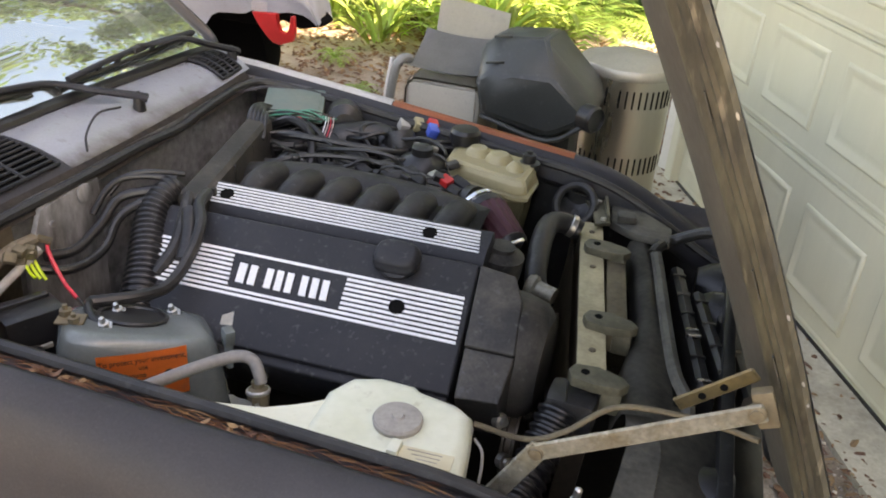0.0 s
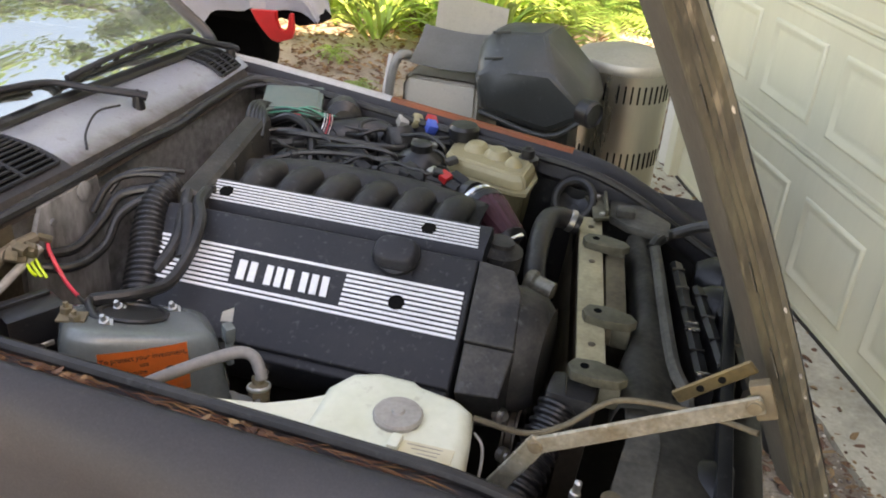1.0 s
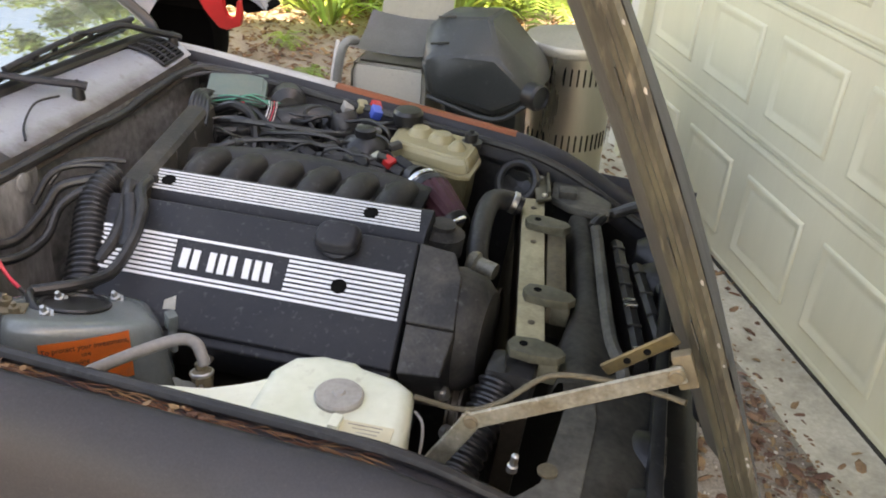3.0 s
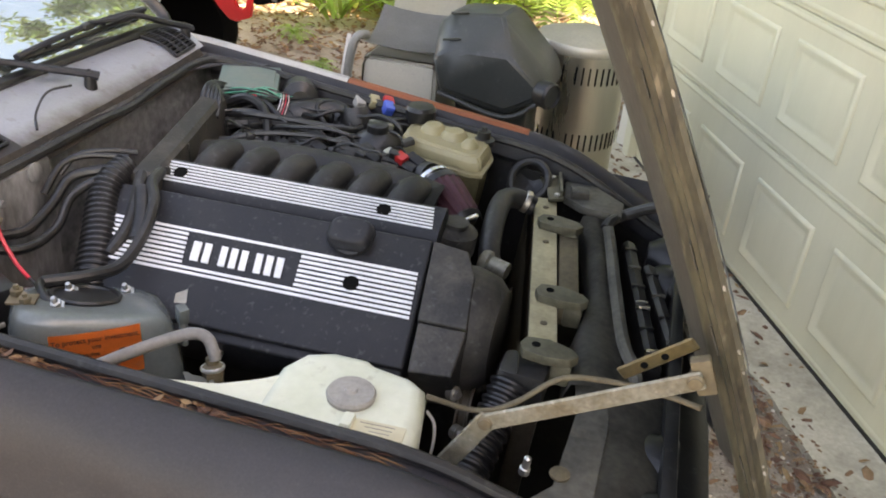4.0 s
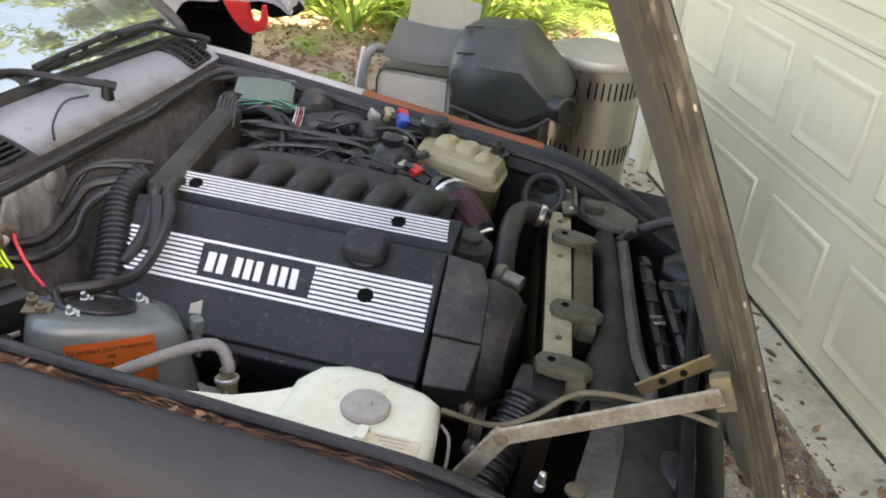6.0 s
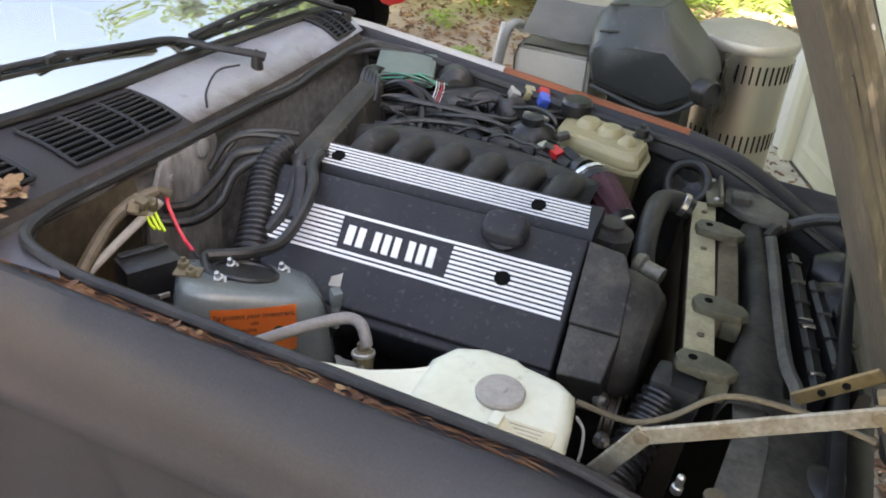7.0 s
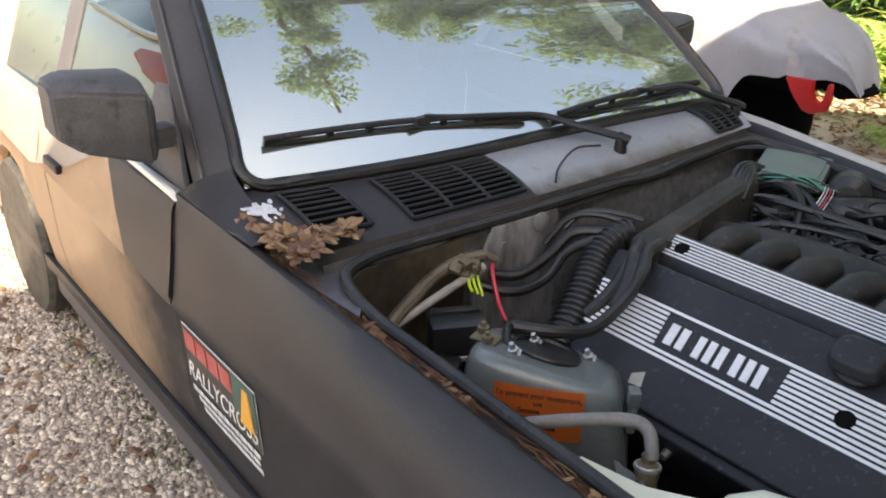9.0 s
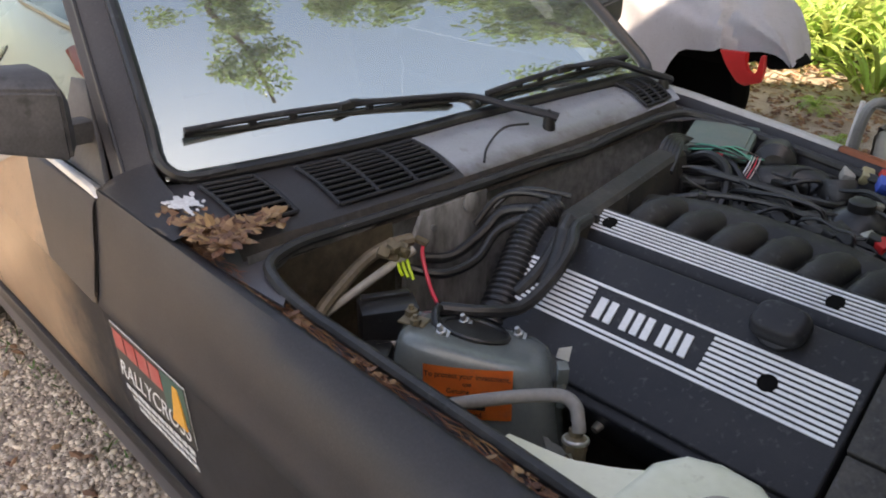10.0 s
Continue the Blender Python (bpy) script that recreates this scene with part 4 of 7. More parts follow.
def tower(s):
    C, tu, tn = Vector((-0.533, s * 0.45, 0)), Vector((0.78, -s * 0.62, 0)), Vector((0.62, s * 0.78, 0))
    bm = B()
    n = 36

    def ring(cu, cn, ru, rn, z, sq=4.4):
        return [C + tu * (cu + ru * math.copysign(abs(math.cos(a)) ** (2 / sq), math.cos(a))) + tn * (cn + rn * math.copysign(abs(math.sin(a)) ** (2 / sq), math.sin(a))) + Vector((0, 0, z)) for a in (2 * math.pi * i / n for i in range(n))]
    rings(bm, [ring(-0.02, -0.02, 0.185, 0.165, 0.40), ring(-0.02, -0.028, 0.160, 0.135, 0.66), ring(-0.02, -0.034, 0.145, 0.121, 0.780), ring(-0.02, -0.036, 0.139, 0.116, 0.802), ring(-0.02, -0.036, 0.131, 0.108, 0.815), ring(-0.02, -0.036, 0.118, 0.096, 0.8205), ring(-0.02, -0.036, 0.100, 0.08, 0.822), ring(-0.03, -0.05, 0.05, 0.045, 0.8225, 2.4)])
    def lean(p):
        return p - Vector((0, 0, 0.35 * (0.50 - abs(p.y)) * min(1, max(0, (p.z - 0.62) / 0.18))))
    for v in bm.verts:
        v.co = lean(v.co)
    C2 = Vector((-0.588, s * 0.425, 0))
    t = part("strut_tower", bm, tower_grey, car, "grey-green strut tower with three studs" if s < 0 else "grey strut tower", angle=60)
    bm = B()
    tube(bm, [lean(C2 + tu * 0.062 * math.cos(a) + tn * 0.060 * math.sin(a) + Vector((0, 0, 0.826))) for a in steps(0, 2 * math.pi, 18)], 0.005, 6, 2)
    lathe(bm, lean(C2 + Vector((0, 0, 0.822))), (0, s * -0.33, 0.94), [(0.058, -0.004), (0.058, 0.003), (0.001, 0.004)], 24)
    part("mount_ring", bm, rubber, t, "black rubber mount ring")
    for x, y in ((-0.629, 0.412), (-0.555, 0.340), (-0.589, 0.505)):
        bm = B()
        lathe(bm, lean(Vector((x, s * y, 0.820))), (0, s * 0.33, 0.94), [(0.015, 0), (0.015, 0.003), (0.010, 0.004), (0.010, 0.013), (0.006, 0.014), (0.005, 0.026), (0.002, 0.027)], 6)
        part("stud_nut", bm, zinc, t, "zinc stud and nut")
    return t


tw = tower(-1)
tower(1)
bm = B()
box(bm, (-0.648, -0.522, 0.833), (0.052, 0.034, 0.005), (0, 0, 20), 0.002)
lathe(bm, (-0.664, -0.515, 0.835), (0, 0, 1), [(0.012, 0), (0.012, 0.012), (0.006, 0.013), (0.005, 0.022)], 6)
lathe(bm, (-0.635, -0.530, 0.836), (0, 0, 1), [(0.011, 0), (0.011, 0.010), (0.005, 0.011), (0.005, 0.018)], 6)
part("ground_lug", bm, bracket_brown, tw, "corroded ground lug")
# orange sticker on the tower's flank
sn = Vector((0.62, -0.78, 0.09)).normalized()
su = Vector((0.78, 0.62, 0)).normalized()
sv = sn.cross(su)
so = Vector((-0.496, -0.531, 0.762))
so += sn * 0.012
m3 = Matrix((su, sv, sn)).transposed().to_4x4()
bm = B()
shell(bm, lambda u, v: so + su * u + sv * v - sn * 1.0 * u * u, steps(-0.078, 0.078, 10), [-0.049, 0.049], 0.001)
lb = part("orange_sticker", bm, label_orange, tw, "orange sticker with black lettering")
for txt, u, v, sz in (("To protect your investment,", 0, 0.034, 0.0145), ("use", 0.0, 0.019, 0.013), ("Genuine", -0.016, 0.004, 0.013), ("approved.", 0.005, -0.039, 0.013)):
    words(txt, sz, Matrix.Translation(so + su * u + sv * v + sn * 0.001) @ m3, lb, ink, sx=0.9)
for u, v, w in ((-0.018, -0.011, 0.06), (-0.01, -0.025, 0.085)):
    bm = box(B(), (0, 0, 0), (w, 0.008, 0.001))
    bmesh.ops.transform(bm, matrix=Matrix.Translation(so + su * u + sv * v + sn * 0.0012) @ m3, verts=bm.verts)
    part("printed_bar", bm, ink, lb, "black printed bar")
bm = lathe(B(), so + su * 0.045 + sv * -0.004 - sn * 0.0005, sn, [(0.012, 0), (0.012, 0.0012)], 12)
part("printed_mark", bm, ink, lb, "black printed round mark")
# club sticker on the right wing: plain red blocks, a word, an orange cone and white bars
cs_black = mat("sticker_dark", (0.05, 0.05, 0.045), 0.4, 0, (80, 0.1), (8, 0.2), None, 0)
cs_green = mat("sticker_green", (0.04, 0.11, 0.09), 0.4, 0, (80, 0.1), (8, 0.2), None, 0)
cs_orange = mat("sticker_orange", (0.75, 0.36, 0.06), 0.4, 0, (80, 0.1), (8, 0.2), None, 0)
wing_r = [o for o in car.children if o.name.startswith("front_wing")][0]


def on_wing(bm, x0, x1, z0, z1, lift, skew=0.0):
    def yy(z):
        return -lerp_table([(0.36, 0.818), (0.50, 0.834), (0.678, 0.842), (0.698, 0.85)], z)[0] - lift
    return rings(bm, [[Vector((x0 + skew * 0, yy(z), z)), Vector((x1, yy(z), z)), Vector((x1, yy(z) + 0.001, z)), Vector((x0, yy(z) + 0.001, z))] for z in (z0, z1)])


st = part("club_sticker", on_wing(B(), -1.318, -0.962, 0.52, 0.674, 0.003), stripe_white, wing_r, "white-edged club sticker with red and orange shapes", smooth=False)
part("sticker_field", on_wing(B(), -1.317, -0.963, 0.521, 0.670, 0.0042), cs_black, st, smooth=False)
part("sticker_green_corner", on_wing(B(), -1.07, -0.967, 0.575, 0.668, 0.0052), cs_green, st, smooth=False)
for k in range(4):
    part("red_block", on_wing(B(), -1.305 + 0.06 * k, -1.252 + 0.06 * k, 0.612, 0.662, 0.0062), sticker_red, st, "red logo block", smooth=False)
part("cone_shape", prism(B(), [(-0.032, 0), (0.032, 0), (0.026, 0.012), (0.010, 0.09), (-0.010, 0.09), (-0.026, 0.012)], (-1.005, -0.8445, 0.565), (1, 0, 0), (0, 0, 1), (0, -0.003, 0)), cs_orange, st, "orange cone shape", smooth=False)
words("RALLYCROSS", 0.058, Matrix.Translation((-1.14, -0.8425, 0.556)) @ pose(0, 0, 0, 87, 0, 0), st, stripe_white, sx=1.0)
random.seed(5)
for row, z in enumerate((0.502, 0.479, 0.456)):
    x = -1.31 + 0.02 * row
    while x < -0.985:
        w = random.uniform(0.012, 0.03)
        part("white_bar", on_wing(B(), x, x + w, z - 0.007, z + 0.007, 0.0035), stripe_white, wing_r, "white lettering bar", smooth=False)
        x += w + 0.006

# ---- engine ----
EO, EX, EV, EN = Vector((0, -0.149, 0.835)), Vector((1, 0.017, 0.010)), Vector((0, -0.866, -0.5)), Vector((0, -0.5, 0.866))


def Q(x, v, h=0.0):
    return EO + EX * x + EV * v + EN * h


def qslab(bm, pts, h0, h1, bev=0.0):
    n0 = set(bm.edges)
    rings(bm, [[Q(x, v, h0) for x, v in pts], [Q(x, v, h1) for x, v in pts]])
    if bev:
        bmesh.ops.bevel(bm, geom=[e for e in bm.edges if e not in n0], offset=bev, segments=3, profile=0.6, affect="EDGES")
    return bm


bm = B()
box(bm, (-0.33, -0.02, 0.58), (0.72, 0.36, 0.38), (0, 0, 0), 0.02)
part("engine_block", bm, bay_dark, car, "oily engine block")
vc = part("valve_cover", qslab(B(), [(-0.735, -0.085), (0.008, -0.085), (0.030, 0.214), (-0.715, 0.214)], -0.10, 0.0, 0.006), cover_black, car, "black textured plastic engine cover with white stripes")
bm = qslab(B(), [(-0.73, 0.205), (0.028, 0.205), (0.028, 0.235), (-0.73, 0.235)], -0.14, -0.012, 0.008)
part("cover_skirt", bm, cover_black, vc)
for x in (-0.56, -0.36, -0.16):
    bm = B()
    cyl(bm, Q(x, 0.235, -0.06), Q(x, 0.252, -0.055), 0.010, 0.008, 10)
    part("cover_bolt", bm, zinc, vc)
N, pitch = 10, 0.0113
for i in range(N):
    v = 0.002 + pitch * i
    runs = [(-0.70, 0.0)] if i in (0, 8, 9) else [(-0.70, -0.513 + 0.010 * i / 8), (-0.252 + 0.010 * i / 8, 0.0)]
    for a, b in runs:
        sk = 0.011 * i / 9
        part("white_stripe", qslab(B(), [(a, v - 0.0031), (b + sk, v - 0.0031), (b + sk + 0.001, v + 0.0031), (a, v + 0.0031)], -0.002, 0.0022), stripe_white, vc, smooth=False)
# maker's mark as plain slanted bars in three groups
for a0, widths in ((-0.489, (0.018, 0.016)), (-0.425, (0.015, 0.015, 0.015)), (-0.345, (0.015, 0.015, 0.015))):
    for w in widths:
        part("badge_bar", qslab(B(), [(a0, 0.027), (a0 + w, 0.027), (a0 + w + 0.008, 0.074), (a0 + 0.008, 0.074)], -0.002, 0.003, 0.0), stripe_white, vc, "white raised badge bar", smooth=False)
        a0 += w + 0.0085
# raised black disc stands in for the shaded depth of a bolt hole
bm = B()
lathe(bm, Q(-0.128, 0.053, 0.0), EN, [(0.0168, 0.0), (0.0168, 0.0040), (0.0150, 0.0042), (0.001, 0.0042)], 32)
cp = part("bolt_hole_disc", bm, gasket, vc, "black disc in place of a bolt hole's shaded depth")
# oil filler cap
bm = B()
oc = Q(-0.158, -0.048, 0.0)
lathe(bm, oc, EN, [(0.040, -0.005), (0.042, 0.012), (0.036, 0.016)], 24)
oc_ring = [[oc + EX * (k * 0.050 * math.copysign(abs(math.cos(q)) ** 0.6, math.cos(q))) + EV * (k * 0.036 * math.copysign(abs(math.sin(q)) ** 0.6, math.sin(q))) + EN * h for q in (2 * math.pi * j / 32 for j in range(32))] for h, k in ((0.012, 0.90), (0.016, 0.98), (0.030, 0.97), (0.040, 0.90), (0.0455, 0.82), (0.047, 0.70))]
rings(bm, oc_ring)
part("oil_cap", bm, cover_black, vc, "black ribbed oil filler cap", angle=50)
# raised strip cover over the injectors
SO, SV, SN = Vector((-0.02, 0.054, 0.889)), Vector((0, -0.945, -0.327)), Vector((0, -0.327, 0.945))


def S(x, v, h=0.0):
    return SO + EX * x + SV * v + SN * h


bm = B()
rings(bm, [[S(x, v, h) for v, h in ((-0.012, -0.06), (-0.008, -0.004), (0.0, 0.0), (0.068, 0.0), (0.078, -0.006), (0.088, -0.014), (0.100, -0.030), (0.108, -0.060), (0.104, -0.08))] for x in (-0.672, -0.668, 0.018, 0.024)])
sc = part("injector_cover", bm, cover_black, car, "black injector cover with white stripes", angle=40)
for i in range(7):
    v = 0.0055 + 0.0098 * i
    part("white_stripe", rings(B(), [[S(a, v - 0.0023, h) for h in (-0.002, 0.0016)] + [S(a, v + 0.0023, h) for h in (0.0016, -0.002)] for a in (-0.655, -0.004 + 0.002 * i)]), stripe_white, sc, smooth=False)
for x in (-0.607, -0.112):
    part("bolt_hole_disc", lathe(B(), S(x, 0.036, 0), SN, [(0.0165, 0.0), (0.0165, 0.0033), (0.0145, 0.0035), (0.001, 0.0035)], 32), gasket, sc, "black disc drawn for a shaded bolt hole")
# front cover block
bm = qslab(B(), [(0.010, -0.086), (0.088, -0.076), (0.116, -0.02), (0.130, 0.102), (0.028, 0.102)], -0.16, -0.001, 0.005)
fc = part("front_cover", bm, cover_dusty, car, "dusty black front engine cover")
bm = qslab(B(), [(0.030, 0.105), (0.131, 0.105), (0.126, 0.207), (0.040, 0.214)], -0.16, -0.004, 0.005)
part("cover_lower_block", bm, cover_dusty, fc)
bm = B()
lathe(bm, (0.125, -0.11, 0.70), (1, -0.05, 0), [(0.13, -0.08), (0.138, -0.02), (0.125, 0.03), (0.10, 0.055), (0.001, 0.06)], 28)
part("fan_clutch_housing", bm, cover_dusty, car, "dusty round black housing on the engine front")
for p in ((0.135, -0.20, 0.70), (0.12, -0.28, 0.66), (0.15, -0.16, 0.60), (0.14, -0.30, 0.58)):
    part("pulley_bolt", lathe(B(), p, (0.8, -0.5, 0.2), [(0.016, 0), (0.016, 0.014), (0.009, 0.016), (0.009, 0.024)], 10), zinc, car, "zinc bolt")
for y, z, r in ((-0.2, 0.55, 0.07), (0.0, 0.52, 0.085), (0.18, 0.58, 0.06)):
    part("pulley", lathe(B(), (0.13, y, z), (1, 0, 0), [(r, 0), (r, 0.005), (r - 0.008, 0.008), (r - 0.008, 0.02), (r, 0.023), (r, 0.028), (0.02, 0.028)], 24), rad_dark, car, "oily pulley")
# intake manifold with six runners
bm = B()
tube(bm, [(-0.70, 0.235, 0.79), (-0.55, 0.258, 0.808), (-0.38, 0.264, 0.812), (-0.2, 0.258, 0.806), (-0.07, 0.245, 0.79)], 0.062, 16, 6)
im = part("intake_plenum", bm, intake_black, car, "black plastic intake plenum")
for i in range(6):
    x = -0.615 + 0.0985 * i
    bm = tube(B(), [(x + 0.012, 0.250, 0.812), (x + 0.008, 0.205, 0.842), (x + 0.004, 0.15, 0.848), (x, 0.10, 0.832), (x, 0.062, 0.785)], (0.041, 0.037), 16, 5)
    run = part("intake_runner", bm, intake_black, im)
    part("runner_rib", tube(B(), [(x - 0.028, 0.195, 0.868), (x - 0.020, 0.145, 0.876), (x - 0.022, 0.105, 0.856)], 0.004, 6, 4), intake_black, run)
bm = B()
shell(bm, lambda x, t: Vector((x, 0.075 + 0.18 * t, 0.815 + 0.035 * t + 0.012 * math.sin(math.pi * t))), steps(-0.67, -0.05, 8), steps(0, 1, 6), 0.004)
part("intake_web", bm, intake_black, im)
# open cone air filter
p0, p1 = Vector((-0.112, 0.372, 0.800)), Vector((0.035, 0.235, 0.748))
ax = (p1 - p0)
L = ax.length
ax.normalize()
bm = B()
n = 36
u, v, w = frame_of(p0, p1)
rings(bm, [[p0 + w * (0.045 + h) + (u * math.cos(a) + v * math.sin(a)) * (r * (1 + 0.05 * (j % 2))) for j, a in enumerate(2 * math.pi * q / n for q in range(n))] for h, r in ((0, 0.058), (0.01, 0.06), (0.12, 0.046), (0.125, 0.042))])
af = part("air_filter", bm, filter_red, car, "dark red pleated cone air filter", angle=20)
part("filter_collar", lathe(B(), p0, ax, [(0.052, 0), (0.054, 0.02), (0.062, 0.03), (0.062, 0.05), (0.05, 0.05)], 24), rubber, af)
part("hose_clamp", lathe(B(), p0 + ax * 0.004, ax, [(0.054, 0), (0.0565, 0.002), (0.0565, 0.012), (0.054, 0.014)], 24), chrome, af, "bright hose clamp")
part("filter_end_cap", lathe(B(), p0 + ax * 0.165, ax, [(0.046, 0), (0.048, 0.006), (0.04, 0.02), (0.001, 0.022)], 24), rubber, af)
bm = tube(B(), [(-0.115, 0.375, 0.801), (-0.19, 0.415, 0.785), (-0.30, 0.42, 0.755)], 0.046, 14, 5)
part("intake_elbow", bm, rubber, car, "black rubber intake elbow")

# ---- radiator and front end ----
bm = B()
box(bm, (0.215, 0.12, 0.53), (0.05, 0.74, 0.40), (0, 4, 8.5), 0.008)
part("radiator", bm, rad_dark, car, "dark radiator core with oily shroud")
bm = B()
shell(bm, lambda y, t: Vector((0.165 + 0.035 * t - 0.01 * t * t - 0.15 * (y - 0.1), y, 0.47 + 0.275 * t)), steps(-0.27, 0.47, 10), steps(0, 1, 6), 0.004)
part("radiator_shroud", bm, shroud_brown, car, "oily brown-black fan shroud")
bm = B()
box(bm, (0.227, 0.165, 0.742), (0.060, 0.70, 0.016), (0, 0, 8.5), 0.004)
rt = part("radiator_top", bm, rad_yellow, car, "yellowed metal top rail of the radiator")
for x, y in ((0.185, 0.45), (0.215, 0.26), (0.248, 0.03), (0.268, -0.10)):
    part("rail_bolt", lathe(B(), (x, y, 0.748), (0, 0, 1), [(0.008, 0), (0.008, 0.004), (0.004, 0.006)], 8), bracket_brown, rt)
bm = B()
box(bm, (0.283, 0.19, 0.722), (0.050, 0.42, 0.045), (0, 0, 7.5), 0.012)
part("radiator_side_tank", bm, bracket_brown, car, "yellow-brown cooler tank")
for y, x, w in ((0.345, 0.232, 0.115), (0.0, 0.285, 0.115), (-0.215, 0.29, 0.11)):
    bm = B()
    prism(bm, [(-0.055, 0.0), (-0.045, 0.026), (0.0, 0.034), (0.05, 0.020), (0.066, 0.0), (0.05, -0.022), (0.0, -0.03), (-0.045, -0.024)], (x, y, 0.748), (1, -0.05, 0), (0, 1, 0), (0, 0, 0.022), 0.005)
    box(bm, (x + 0.035, y, 0.728), (0.04, 0.05, 0.05), (0, 0, 0), 0.006)
    br = part("radiator_bracket", bm, bracket_olive, rt, "dirty dark olive mounting bracket")
    part("bracket_hole", lathe(B(), (x - 0.022, y + 0.004, 0.7705), (0, 0, 1), [(0.009, 0), (0.009, 0.001), (0.001, 0.001)], 14), gasket, br)
bm = B()
box(bm, (0.255, -0.235, 0.70), (0.10, 0.085, 0.075), (0, 0, -3), 0.018)
part("rubber_mount", bm, rubber_dusty, car, "perished black rubber radiator mount")
bm = tube(B(), [(0.235, -0.26, 0.70), (0.215, -0.34, 0.64), (0.19, -0.46, 0.58), (0.18, -0.56, 0.52)], 0.036, 14, 5, ribs=0.006, pitch=0.02)
part("intake_duct", bm, rubber, car, "ribbed black brake duct hose")
# black air guide panels ahead of the radiator
GUIDE = [(-0.258, 0.333, 0.452), (-0.09, 0.324, 0.436), (-0.03, 0.330, 0.429), (0.083, 0.342, 0.412), (0.30, 0.312, 0.382), (0.49, 0.272, 0.352)]   # y, inner and outer x


def guide_pt(y, t):
    a, b = lerp_table(GUIDE, y)
    roll = 0.05 * max(0.0, 0.12 - t) / 0.12
    return Vector((a + (b - a) * t, y, 0.716 + 0.020 * math.sin(math.pi * t) - roll + 0.006 * noise.noise((y * 7, t * 3, 1))))


part("air_guide", shell(B(), guide_pt, steps(-0.258, 0.49, 24), [0, 0.04, 0.08, 0.14, 0.3, 0.5, 0.7, 0.86, 1.0], 0.005), front_dust, car, "dusty black air guide flap", angle=60)
bm = B()
prism(bm, [(-0.58, 0.315), (-0.53, 0.36), (-0.32, 0.375), (-0.16, 0.345), (-0.155, 0.405), (-0.33, 0.435), (-0.60, 0.425)], (0, 0, 0.708), (0, 1, 0), (1, 0, 0), (0, 0, 0.008), 0.003)
part("front_panel_corner", bm, front_dust, car, "dusty black front panel corner")
bm = B()
shell(bm, lambda y, t: Vector((0.425 + 0.115 * t, y, 0.712 - 0.035 * t + 0.012 * math.sin(3.1 * t))), steps(-0.60, -0.17, 10), steps(0, 1, 6), 0.006)
part("front_air_panel", bm, front_dust, car, "black front air panel")
part("panel_grommet", lathe(B(), (0.365, -0.50, 0.717), (0, 0, 1), [(0.018, 0), (0.018, 0.004), (0.008, 0.006)], 16), bracket_brown, car, "rusty plug in the front panel")
bm = lathe(B(), (0.305, -0.515, 0.716), (0.1, 0, 1), [(0.010, 0), (0.010, 0.012), (0.007, 0.014), (0.007, 0.034), (0.003, 0.038)], 10)
part("hood_buffer", bm, zinc, car, "zinc bonnet buffer")
# bent channel beside the guide, and slotted grille strips beyond it
bm = tube(B(), [(0.352, 0.452, 0.735), (0.372, 0.33, 0.735), (0.401, 0.138, 0.732), (0.437, -0.072, 0.728), (0.466, -0.149, 0.722), (0.478, -0.19, 0.70)], 0.015, 8, 5, flat=0.8)
part("edge_channel", bm, front_dust, car, "dusty dark edge channel")
bm = tube(B(), [(0.348, 0.425, 0.735), (0.360, 0.455, 0.745), (0.393, 0.503, 0.748), (0.455, 0.488, 0.79), (0.50, 0.47, 0.81)], 0.015, 10, 5)
part("latch_tube", bm, rubber_dusty, car, "black cross tube")


def grille_strip(a, b, w, drop, lab):
    a, b = Vector(a), Vector(b)
    side = Vector((b.y - a.y, a.x - b.x, 0)).normalized()
    body = part("grille_strip", rings(B(), [[p + side * q * w + Vector((0, 0, h)) for q, h in ((-0.5, -drop), (-0.5, -0.004), (-0.38, 0.004), (0.1, 0.010), (0.4, 0.002), (0.5, -drop))] for p in (a.lerp(b, t) for t in steps(0, 1, 8))]), rubber_dusty, car, lab)
    n = int((b - a).length / 0.085)
    for k in range(n):
        c = a.lerp(b, (k + 0.5) / n)
        part("strip_rib", box(B(), c + Vector((0, 0, 0.006)), (w * 0.9, 0.007, 0.012), (0, 0, math.degrees(math.atan2(side.y, side.x))), 0.002), front_dust if k % 2 else rubber, body)
    return body


grille_strip((0.415, 0.43, 0.702), (0.508, -0.10, 0.700), 0.036, 0.06, "dark slotted grille strip")
grille_strip((0.475, 0.345, 0.690), (0.555, -0.03, 0.690), 0.034, 0.06, "dark slotted grille strip")
grille_strip((0.535, 0.30, 0.675), (0.600, -0.03, 0.672), 0.030, 0.05, "dark slotted grille strip")
for p in ((0.472, 0.10, 0.716), (0.466, 0.128, 0.714), (0.50, -0.06, 0.712)):
    part("rail_clip", box(B(), p, (0.030, 0.007, 0.010), (0, 0, 15), 0.003), chrome, car, "bright clip")
bm = B()
box(bm, (0.60, 0.0, 0.52), (0.10, 1.36, 0.16), (0, 0, 0), 0.03)
box(bm, (0.55, 0.0, 0.66), (0.03, 1.25, 0.10), (0, 0, 0), 0.01)
part("front_bumper", bm, rubber, car, "black front bumper and grille")
for y in (-0.50, -0.34, 0.34, 0.50):
    bm = lathe(B(), (0.47, y, 0.63), (1, 0, 0), [(0.05, 0), (0.072, 0.04), (0.076, 0.09), (0.070, 0.098), (0.001, 0.108)], 24)
    part("headlamp", bm, rubber, car, "black back of a round headlamp")
